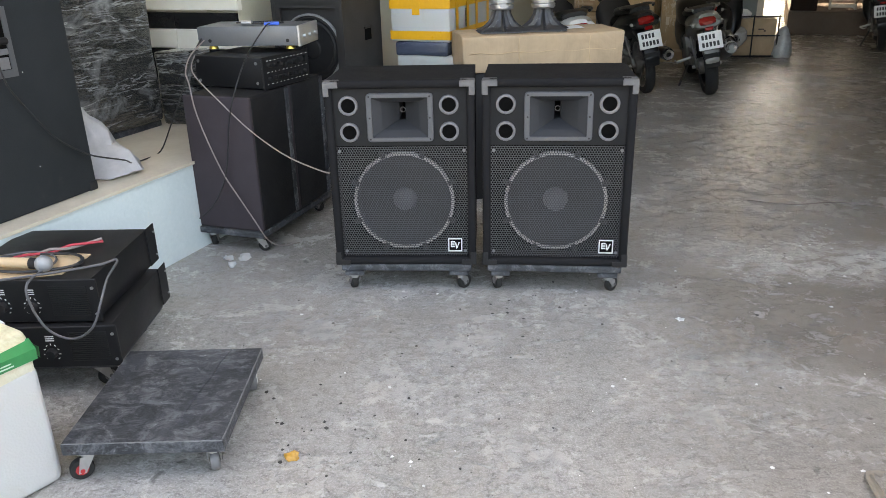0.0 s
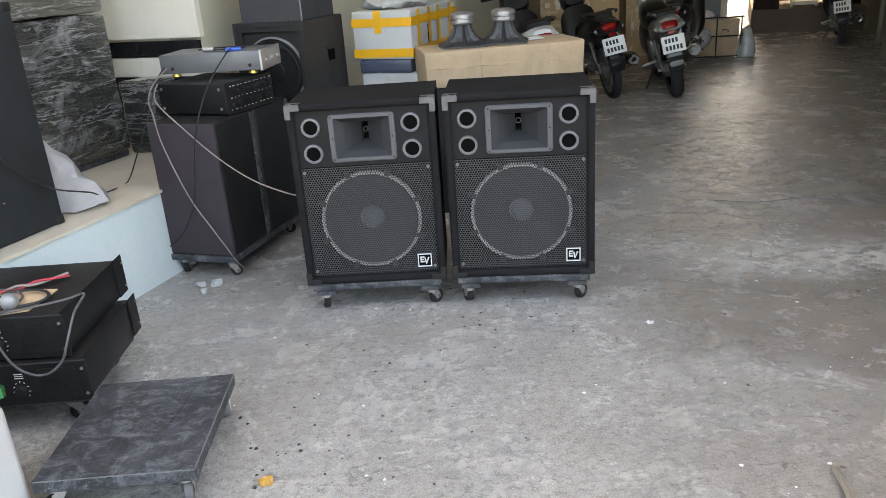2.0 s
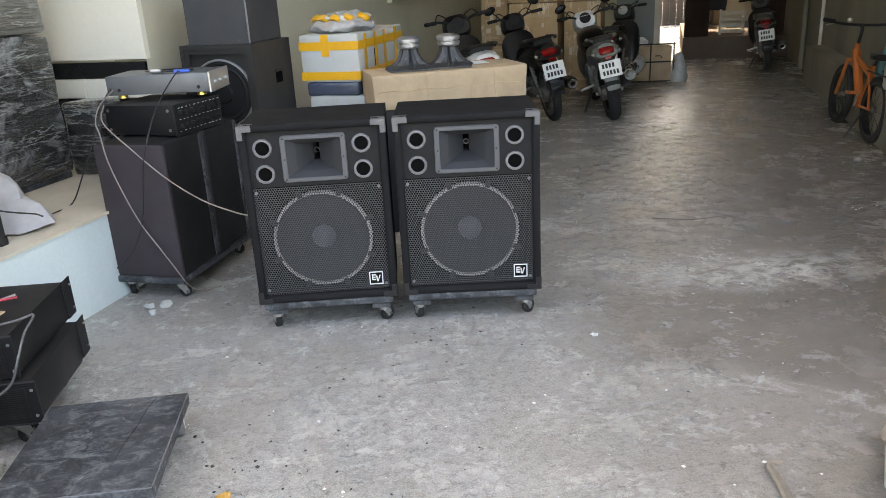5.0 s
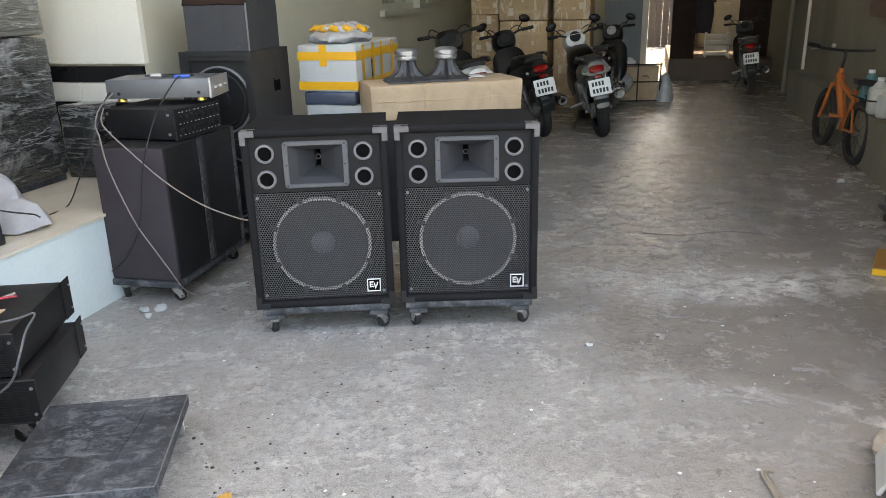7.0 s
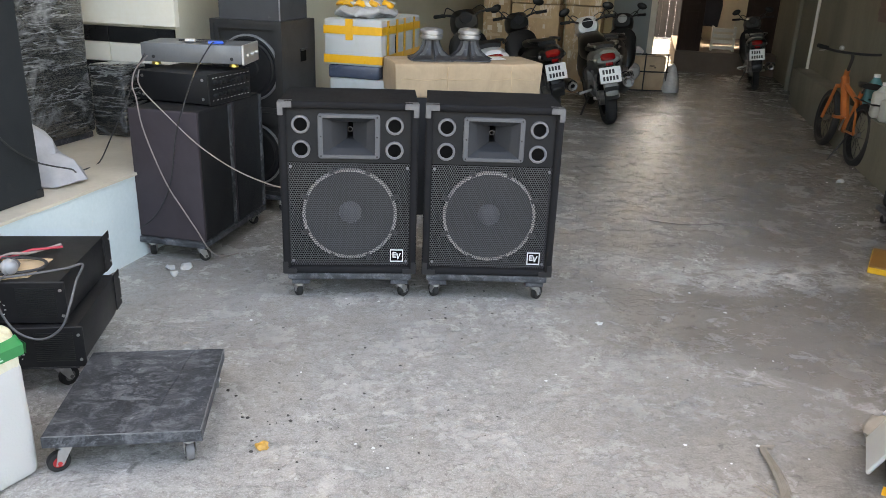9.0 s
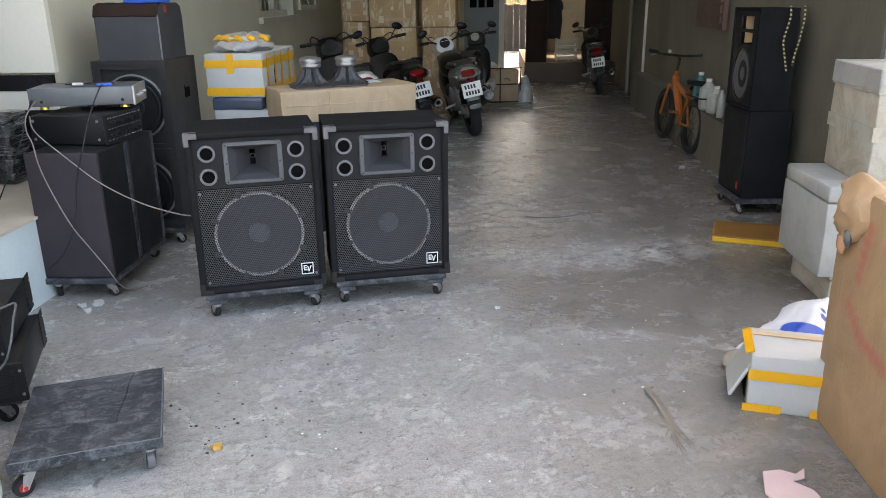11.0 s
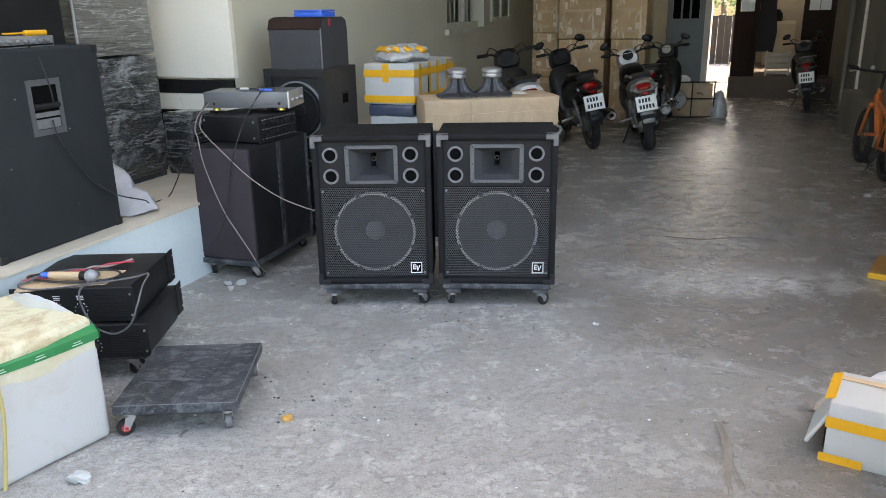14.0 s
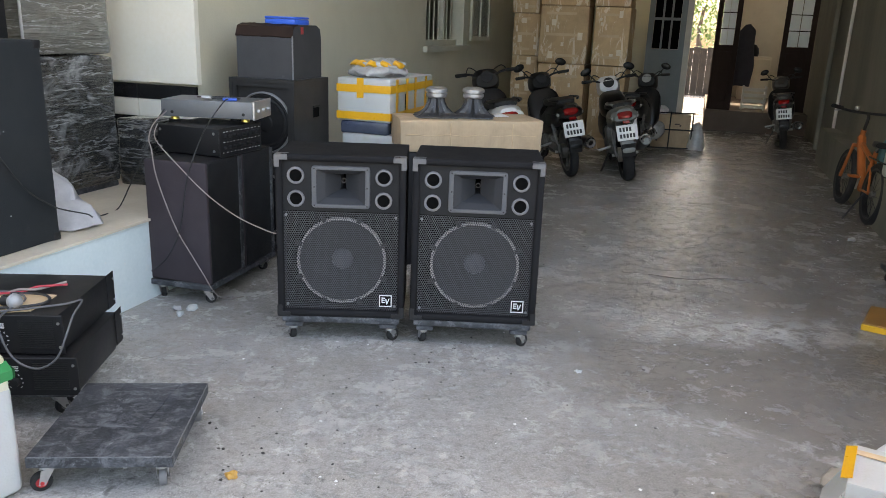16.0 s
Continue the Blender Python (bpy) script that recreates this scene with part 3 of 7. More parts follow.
M_CARTON = carton_material("brown_carton", (0.49, 0.36, 0.235))
M_CARTONT = carton_material("taped_brown_carton", (0.50, 0.34, 0.19), (0.78, 0.70, 0.57))
M_CARTONR = carton_material("old_brown_carton", (0.42, 0.27, 0.155))
M_SPRAYED = sprayed(carton_material("red_marked_carton", (0.42, 0.27, 0.155)))
M_PALETAPE = surf("pale_shiny_tape", (0.66, 0.58, 0.46), (0.56, 0.47, 0.35), 0.25, 0, 60, 9, 0.1)
M_KRAFT = surf("kraft_paper", (0.52, 0.38, 0.24), (0.42, 0.3, 0.18), 0.7, 0, 90, 5, 0.15)
M_BLUEBOX = surf("blue_plastic_case", (0.03, 0.13, 0.62), (0.025, 0.11, 0.5), 0.3, 0, 60, 5, 0.03)
M_BLUEFILM = surf("film_wrapped_dark_blue", (0.06, 0.075, 0.11), (0.04, 0.05, 0.08), 0.25, 0, 40, 8, 0.3, (0.45, 0.47, 0.5), 0.62, (1, 1, 3))
M_BAGGY = surf("clear_plastic_bag", (0.42, 0.42, 0.42), (0.28, 0.275, 0.27), 0.22, 0, 40, 14, 0.35, (0.7, 0.7, 0.7), 0.6)
M_PRINTSACK = printed_sack(surf("printed_white_sack", (0.62, 0.63, 0.66), (0.52, 0.53, 0.56), 0.4, 0, 150, 6, 0.2))
M_YBOARD = surf("orange_yellow_mat", (0.30, 0.145, 0.035), (0.22, 0.105, 0.03), 0.5, 0, 70, 4, 0.1)
M_YEDGE = surf("yellow_mat_edge", (0.75, 0.42, 0.02), None, 0.5, 0, 70, 8, 0.1)
M_HORNALU = surf("cast_alloy", (0.42, 0.43, 0.45), (0.3, 0.31, 0.33), 0.38, 0.8, 90, 14, 0.12)
M_HORNFLARE = surf("black_cast_flare", (0.035, 0.035, 0.038), (0.018, 0.018, 0.020), 0.38, 0.2, 90, 14, 0.1, (0.28, 0.28, 0.29), 0.58)
M_PINK = surf("pale_pink_cloth", (0.68, 0.50, 0.48), (0.6, 0.43, 0.42), 0.85, 0, 200, 8, 0.2)
M_WRAPPER = surf("yellow_wrapper", (0.50, 0.27, 0.05), (0.22, 0.11, 0.02), 0.35, 0, 60, 30, 0.2)
M_DEBRIS_D = surf("dark_grit", (0.04, 0.037, 0.034), None, 0.9, 0, 60, 10, 0.2)
M_DEBRIS_W = surf("foam_crumbs", (0.75, 0.74, 0.72), None, 0.7, 0, 60, 10, 0.2)
M_TWIG = surf("dry_straw", (0.27, 0.24, 0.20), (0.19, 0.165, 0.135), 0.8, 0, 60, 10, 0.2)
M_BIKEBLK = surf("gloss_black_paint", (0.004, 0.004, 0.0045), (0.006, 0.006, 0.006), 0.35, 0, 60, 5, 0, None, 0.66, None, 0, 0.08, 0.25)
M_BIKEGREY = surf("dusty_silver_plastic", (0.17, 0.17, 0.155), (0.10, 0.10, 0.09), 0.4, 0.2, 60, 6, 0.05)
M_BIKEWHITE = surf("white_bike_plastic", (0.7, 0.7, 0.7), None, 0.3, 0, 60, 6, 0, None, 0.66, None, 0, 0.5)
M_SEAT = surf("black_vinyl_seat", (0.010, 0.010, 0.010), (0.014, 0.014, 0.014), 0.5, 0, 200, 6, 0.2, spec=0.3)
M_ENGINE = surf("grimy_alloy", (0.20, 0.19, 0.175), (0.1, 0.095, 0.09), 0.5, 0.6, 60, 12, 0.15)
M_PLATE = surf("white_plate", (0.72, 0.72, 0.68), None, 0.4, 0, 60, 10, 0)
M_INK = surf("plate_ink", (0.02, 0.02, 0.02), None, 0.5, 0, 60, 10, 0)
M_LENSRED = lamp_red()
M_LENSW = surf("clear_lens", (0.34, 0.34, 0.32), None, 0.1, 0, 60, 10, 0, None, 0.66, None, 0, 1.0)
M_ORANGE = surf("orange_frame_paint", (0.42, 0.12, 0.03), (0.34, 0.09, 0.02), 0.4, 0, 60, 8, 0.03, (0.3, 0.12, 0.05), 0.72)
M_GREYDOOR = surf("blue_grey_steel_door", (0.20, 0.235, 0.25), (0.16, 0.19, 0.2), 0.5, 0, 60, 1.5, 0.08, (0.28, 0.29, 0.28), 0.68)
M_WHITEFRAME = surf("dirty_white_door_frame", (0.62, 0.60, 0.54), (0.45, 0.42, 0.36), 0.6, 0, 60, 2.5, 0.12)
M_BROWN = surf("dark_brown_wood", (0.030, 0.017, 0.013), (0.02, 0.011, 0.009), 0.7, 0, 60, 3, 0.1, (0.05, 0.03, 0.022), 0.66, (2, 2, 0.3), spec=0.15)
M_GLASS = glass_material()
M_FROST = surf("frosted_pane", (0.72, 0.74, 0.72), (0.62, 0.65, 0.63), 0.4, 0, 100, 4, 0.2)
M_CREAMPAINT = surf("cream_cupboard_paint", (0.62, 0.55, 0.42), (0.5, 0.44, 0.33), 0.6, 0, 60, 2, 0.06)
M_WINFRAME = surf("cream_window_paint", (0.55, 0.54, 0.45), (0.45, 0.44, 0.36), 0.5, 0, 60, 3, 0.1)
M_FENCE = surf("dark_fence_boards", (0.018, 0.013, 0.010), (0.010, 0.008, 0.006), 0.8, 0, 60, 3, 0.2)
M_LEAF = leaf_material()
M_BARK = surf("bark", (0.12, 0.09, 0.07), None, 0.9, 0, 40, 6, 0.4)
M_SHIRT = surf("dark_cloth", (0.03, 0.028, 0.035), None, 0.9, 0, 150, 6, 0.2)
M_TEAL = surf("teal_jug", (0.05, 0.17, 0.18), None, 0.35, 0, 60, 6, 0.05)
M_JUG = surf("cloudy_white_jug", (0.42, 0.42, 0.39), (0.33, 0.33, 0.30), 0.35, 0, 60, 6, 0.05)
M_ROPE = surf("yellowed_strap", (0.42, 0.35, 0.14), (0.34, 0.27, 0.10), 0.6, 0, 60, 6, 0.1)
M_STRIPE = stripe_material()
M_PBLUE = surf("pale_blue_steel_paint", (0.42, 0.55, 0.68), (0.38, 0.5, 0.62), 0.5, 0, 60, 3, 0.06)
M_SHUTTER = surf("faded_red_shutter", (0.13, 0.075, 0.065), (0.10, 0.06, 0.052), 0.6, 0, 60, 4, 0.15)
M_REDMARK = surf("red_spray_paint", (0.42, 0.21, 0.13), (0.42, 0.27, 0.155), 0.7, 0, 60, 10, 0.1)


def boxes(*rows):
    """One mesh out of boxes: x0, x1, y0, y1, z0, z1."""
    sh = Shape()
    for x0, x1, y0, y1, z0, z1 in rows:
        sh.box(x1 - x0, y1 - y0, z1 - z0, T((x0 + x1) / 2, (y0 + y1) / 2, z0))
    return sh


HALL = pose(0, 0, 0, 0, 0, -ROOM)
# ---------------- structure: in the hall's own axes x = across, y = along ----------------
PLAT = 0.41
RW, LW, END = 1.80, -2.50, 12.3
structure("floor", Shape().box(160, 160, 0.1, T(0, 0, -0.1)), M_FLOOR, I4, "worn grey concrete floor with pale scuffs", "floor")
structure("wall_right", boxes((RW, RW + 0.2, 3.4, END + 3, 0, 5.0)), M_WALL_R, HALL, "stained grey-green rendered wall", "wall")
structure("wall_left", boxes((LW - 0.2, LW, 3.47, 7.36, 0, 5.0), (LW - 0.2, LW, 8.80, 11.6, 0, 5.0), (LW - 0.2, LW, 7.36, 8.80, 0, 1.16), (LW - 0.2, LW, 7.36, 8.80, 2.5, 5.0)), M_WALL, HALL, "grey-green painted wall with a barred window", "wall")
structure("wall_house_back", boxes((-5.2, -5.0, -6, 11.6, 0, 5.0)), M_CREAM, HALL, "plain cream house wall", "wall")
structure("wall_end", boxes((-5.0, -0.92, 11.6, 11.8, 0, 5.0), (-1.12, -0.92, 11.8, END + 1.0, 0, 5.0), (-1.12, -0.25, END + 1.0, END + 1.2, 0, 5.0)), M_WALL, HALL, "grey-green painted end wall", "wall")
# unseen slab, its front edge set to block sun and grade the skylight
structure("ceiling", boxes((-5.2, RW + 0.2, 0.6, END + 0.2, 5.0, 5.2), (-5.2, -0.06, END + 0.2, END + 1.2, 5.0, 5.2)), M_CEIL, HALL, "unseen ceiling slab added to shade the hall", "ceiling")
structure("platform", boxes((-5.0, -2.22, -6, 3.44, 0, PLAT - 0.012)), M_PLATFORM, HALL, "raised platform with pale blue limewashed side", "platform")
structure("platform_paving", boxes((-5.0, -2.205, -6, 3.44, PLAT - 0.012, PLAT)), M_PLATTOP, HALL, "dusty cream tiled platform top", "paving")
wall_cream = structure("wall_cream", boxes((-5.0, LW - 0.2, 3.47, 3.66, 0, 5.0)), M_CREAM, HALL, "cream tiled wall with black bands", "wall")
for k in range(6):
    x1 = LW - 0.001 - k * 0.41
    part("black_tile", Shape().box(0.405, 0.02, 0.085, T(x1 - 0.2025, 3.46, 0.885), 0.002, 1), M_BLACKTILE, wall_cream)
    part("black_tile", Shape().box(0.405, 0.02, 0.37, T(x1 - 0.2025, 3.46, PLAT), 0.002, 1), M_BLACKTILE, wall_cream)
    part("cream_tile", Shape().box(0.405, 0.02, 0.10, T(x1 - 0.2025, 3.46, 0.7825), 0.002, 1), M_CREAM, wall_cream)
part("cream_panel", boxes((-4.9, LW + 0.028, 3.43, 3.468, 0.985, 4.95)), M_CREAM, wall_cream)
structure("pillar", boxes((RW + 0.02, RW + 0.3, 3.1, 3.398, 0, 5.0)), M_PBLUE, HALL, "pale blue painted steel gate post", "post")

# window in the left wall
win = structure("window_1", boxes((LW - 0.12, LW - 0.06, 7.36, 7.42, 1.16, 2.5), (LW - 0.12, LW + 0.02, 8.62, 8.80, 1.16, 2.5), (LW - 0.12, LW - 0.06, 7.42, 8.62, 1.16, 1.22), (LW - 0.12, LW - 0.06, 7.42, 8.62, 2.44, 2.5), (LW - 0.12, LW - 0.06, 8.1, 8.15, 1.22, 2.44)), M_WINFRAME, HALL, "cream steel window with bars and open leaves", "window")
part("window_sill", boxes((LW + 0.001, LW + 0.05, 7.28, 8.86, 1.10, 1.158)), M_WINFRAME, win)
bar = part("window_bar", Shape().cyl(0.008, 1.22, seg=8), M_WINFRAME, win, "", T(LW - 0.09, 7.55, 1.22))
for k in range(1, 7):
    repeat(bar, T(LW - 0.09, 7.55 + 0.15 * k, 1.22))
for y0, ang in ((8.86, 4),):
    s = 1
    leaf = part("window_leaf", boxes((0, 0.03, 0, s * 0.045, 0, 1.24), (0, 0.03, s * 0.63, s * 0.675, 0, 1.24), (0, 0.03, s * 0.045, s * 0.63, 0, 0.05), (0, 0.03, s * 0.045, s * 0.63, 1.19, 1.24), (0, 0.03, s * 0.32, s * 0.35, 0.05, 1.19)), M_WINFRAME, win, "", T(LW + 0.022, y0, 1.21) @ Rot(-ang, "Z"))
    part("pane", boxes((0.012, 0.018, s * 0.046, s * 0.319, 0.051, 1.189)), M_GLASS, leaf)
    part("pane", boxes((0.012, 0.018, s * 0.351, s * 0.629, 0.051, 1.189)), M_GLASS, leaf)

# far end: grey door, passage to the yard, raised room with brown doors
door_1 = structure("door_1", boxes((-0.62, -0.06, END, END + 0.05, 0.02, 1.15), (-0.62, -0.54, END, END + 0.05, 1.15, 2.15), (-0.14, -0.06, END, END + 0.05, 1.15, 2.15), (-0.54, -0.14, END, END + 0.05, 2.05, 2.15), (-0.54, -0.14, END + 0.01, END + 0.04, 1.58, 1.62), (-0.42, -0.39, END + 0.01, END + 0.04, 1.15, 2.05), (-0.29, -0.26, END + 0.01, END + 0.04, 1.15, 2.05)), M_GREYDOOR, HALL, "blue-grey steel door with barred panes", "door")
part("door_panel", boxes((-0.55, -0.13, END - 0.012, END - 0.001, 0.2, 1.0)), M_GREYDOOR, door_1)
part("pane", boxes((-0.535, -0.145, END + 0.018, END + 0.026, 1.155, 2.045)), M_DARK, door_1)
structure("door_frame_1", boxes((-0.055, 0.03, END - 0.1, END + 0.25, 0, 2.3), (-0.055, 0.36, END - 0.1, END + 0.25, 2.3, 2.45)), M_WHITEFRAME, HALL, "dirty white passage door frame", "door frame")
structure("wall_passage_left", boxes((-0.25, -0.056, END + 0.26, END + 4.5, 0, 2.6)), M_WHITEFRAME, HALL, "dirty white passage wall", "wall")
# unseen slab added to keep sun off the passage floor, leaving a slit
structure("passage_shade_slab", boxes((-0.25, 0.62, END + 0.46, END + 1.5, 2.601, 2.75)), M_CEIL, HALL, "unseen slab added to shade the passage floor", "ceiling")
# wall added behind the door leaf to shade the passage
structure("passage_shade_wall", boxes((0.50, 0.60, END + 0.46, END + 2.0, 0, 2.6)), M_WHITEFRAME, HALL, "dirty white passage wall", "wall")
structure("wall_over_door", boxes((-0.92, RW, END, END + 0.2, 2.46, 5.0)), M_WALL, HALL, "grey-green wall above the doors", "wall")
structure("step", boxes((0.36, RW - 0.002, END - 0.25, END + 3.0, 0, 0.30)), M_BARK, HALL, "raised concrete room floor with worn edge", "step")
structure("wall_room_left", boxes((0.62, 0.70, END + 0.95, END + 3.0, 0.30, 3.0)), M_CREAMPAINT, HALL, "cream room wall", "wall")
# unseen roof added to dim the room; the open back lets skylight in
structure("room_shade_slab", boxes((0.62, RW - 0.002, END + 0.2, END + 2.5, 3.0, 3.1)), M_CEIL, HALL, "unseen slab added to dim the room", "ceiling")
structure("wall_room_back", boxes((0.62, RW - 0.002, END + 3.0, END + 3.2, 0, 3.0)), M_CREAMPAINT, HALL, "cream room back wall", "wall")


def brown_door(name, x0, w, ang, y):
    d = structure(name, boxes((0, w, 0, 0.04, 0, 0.95), (0, 0.07, 0, 0.04, 0.95, 1.95), (w - 0.07, w, 0, 0.04, 0.95, 1.95), (0.07, w - 0.07, 0, 0.04, 1.88, 1.95)), M_BROWN, HALL @ T(x0, y, 0.30) @ Rot(ang, "Z"), "dark brown wooden door with frosted panes", "door")
    part("door_panel", Shape().box(w - 0.16, 0.012, 0.2, T(w / 2, -0.007, 0.66), 0.004, 1), M_BROWN, d)
    part("door_panel", Shape().box(w - 0.16, 0.012, 0.45, T(w / 2, -0.007, 0.12), 0.004, 1), M_BROWN, d)
    for i in range(2):
        for j in range(4):
            a, b = 0.07 + (w - 0.14) * i / 2, 0.95 + 0.2325 * j
            part("pane", boxes((a + 0.006, a + (w - 0.14) / 2 - 0.006, 0.015, 0.022, b + 0.006, b + 0.226)), M_FROST, d)
    for j in range(1, 4):
        part("glazing_bar", boxes((0.07, w - 0.07, 0.008, 0.03, 0.945 + 0.2325 * j, 0.957 + 0.2325 * j)), M_BROWN, d)
    return d


brown_door("door_2", 0.375, 0.34, -6, END - 0.10)
brown_door("door_3", 1.34, 0.44, 0, END + 0.2)
cup = thing("cupboard", HALL @ T(1.15, END + 2.6, 0.30), "cream painted cupboard with things on top", "cupboard")
part("body", Shape().box(0.5, 0.4, 0.75, I4, 0.006), M_CREAMPAINT, cup)
part("door", Shape().box(0.23, 0.02, 0.66, T(-0.12, -0.211, 0.05), 0.004, 1), M_CREAMPAINT, cup)
part("door", Shape().box(0.23, 0.02, 0.66, T(0.12, -0.211, 0.05), 0.004, 1), M_CREAMPAINT, cup)
helm = single("helmet", Shape().spin([(0.13, 0), (0.14, 0.06), (0.125, 0.14), (0.08, 0.2), (0, 0.225)], I4, 20), M_BIKEBLK, HALL @ T(1.05, END + 2.6, 1.05), "black motorcycle helmet on the cupboard", "helmet")
coat = single("hanging_coat", Shape().loft([[(0.13 * math.cos(a) * s, 0.05 * math.sin(a) * s, z) for a in [k * math.pi / 6 for k in range(12)]] for s, z in ((1.1, 0), (1.2, 0.3), (1.0, 0.65), (0.9, 0.85), (0.3, 0.95))]).rough(0.02, 7), M_SHIRT, HALL @ T(0.86, END + 0.75, 0.62), "dark coat hanging by the doorway", "coat")
rack = thing("shoe_rack", HALL @ T(1.05, END + 0.05, 0.30), "pinkish slatted wooden shoe rack", "rack")
for k in range(4):
    part("slat", Shape().box(0.34, 0.02, 0.05, T(0, 0, 0.03 + 0.085 * k), 0.003, 1), M_WHITEFRAME, rack)
for x in (-0.16, 0.16):
    part("post", Shape().box(0.025, 0.2, 0.36, T(x, 0.1, 0), 0.003, 1), M_WHITEFRAME, rack)

# yard beyond the passage
fence = thing("yard_fence", HALL @ T(0.4, 19.2, 0), "dark weathered board fence", "fence")
board = part("board", Shape().box(0.153, 0.025, 1.12, I4, 0.004, 1), M_FENCE, fence)
for k in range(-9, 10):
    if k:
        repeat(board, T(0.155 * k, 0.004 * (k % 3), -0.02 * (k % 2)))
part("rail", Shape().box(2.9, 0.04, 0.07, T(0, 0.04, 0.85)), M_FENCE, fence)
for n, (x, y, h) in enumerate(((0.1, 20.6, 2.3), (1.2, 21.6, 2.7), (-0.7, 21.8, 2.5))):
    tree = thing("yard_tree", HALL @ T(x, y, 0), "small leafy yard tree in sunlight", "tree", "yard trees")
    part("trunk", Shape().tube([(0, 0, 0), (0.05, 0.02, h * 0.3), (-0.03, 0.05, h * 0.62), (0.02, 0, h * 0.9)], [0.09, 0.08, 0.06, 0.04]), M_BARK, tree)
    crown = Shape()
    rnd = random.Random(40 + n)
    for k in range(700):
        a, e, r = rnd.uniform(0, 6.28), rnd.uniform(-0.9, 1.3), rnd.uniform(0.35, 1.15)
        c = Vector((r * math.cos(a) * math.cos(e), r * math.sin(a) * math.cos(e), h * 0.72 + 0.95 * r * math.sin(e)))
        m4 = T(*c) @ Rot(rnd.uniform(0, 360), "Z") @ Rot(rnd.uniform(-70, 70), "X")
        l = rnd.uniform(0.09, 0.16)
        vs = [crown.bm.verts.new(m4 @ Vector(p)) for p in ((0, 0, 0), (l * 0.35, l * 0.5, 0.01), (0, l, -0.01), (-l * 0.35, l * 0.5, 0.01))]
        crown.bm.faces.new(vs)
    part("crown", crown, M_LEAF, tree, "", None, False)


# ---------------- casters and dollies ----------------
def caster(parent, x, y, top, r, ang=0.0, wheel=None):
    """A swivel caster under height top, its wheel on the ground at the parent's z = 0."""
    m = T(x, y, 0) @ Rot(ang, "Z")
    fork = Shape().box(0.05, 0.045, 0.004, T(0, 0, top - 0.004), 0.001, 1).cyl(0.018, 0.014, T(0, 0, top - 0.018), seg=14)
    for s in (-1, 1):
        fork.loft([[(s * 0.017, -0.018, top - 0.018), (s * 0.017, 0.018, top - 0.018), (s * 0.017, r * 0.2 + 0.022, r - 0.006), (s * 0.017, r * 0.2 + 0.004, r - 0.008)],
                   [(s * 0.0145, -0.018, top - 0.018), (s * 0.0145, 0.018, top - 0.018), (s * 0.0145, r * 0.2 + 0.022, r - 0.006), (s * 0.0145, r * 0.2 + 0.004, r - 0.008)]])
    c = part("caster", fork, M_STEEL, parent, "", m)
    w = T(0, r * 0.2 + 0.012, r) @ Rot(90, "Y")
    wh = part("wheel", Shape().spin([(r * 0.55, -0.011), (r * 0.93, -0.011), (r, -0.007), (r, 0.007), (r * 0.93, 0.011), (r * 0.55, 0.011)], w, 22, True), wheel or M_RUBBER, c)
    part("hub", Shape().cyl(r * 0.56, 0.018, w @ T(0, 0, -0.009), seg=16).cyl(0.006, 0.038, w @ T(0, 0, -0.019), seg=10), M_RED if wheel is M_RUBBER else M_GREYWHEEL, c)
    return c


def gear_dolly(m, w, d, top, label, r=0.03, thick=0.028, inset=0.042, group="speaker dollies", rails=True):
    t = thing("wheeled_dolly", m, label, "dolly", group)
    part("deck", Shape().box(w, d, thick, T(0, 0, top - thick), 0.006).rough(0.0015, 20), M_BOARD, t)
    under = top - thick
    if rails:
        for s in (-1, 1):
            part("rail", Shape().box(0.075, d * 0.98, 0.022, T(s * (w / 2 - 0.05), 0, under - 0.022), 0.004, 1), M_BOARD, t)
        under -= 0.022
    k = 0
    for sx in (-1, 1):
        for sy in (-1, 1):
            caster(t, sx * (w / 2 - inset), sy * (d / 2 - 0.04), under, r, (25, 160, -40, 80)[k])
            k += 1
    return t


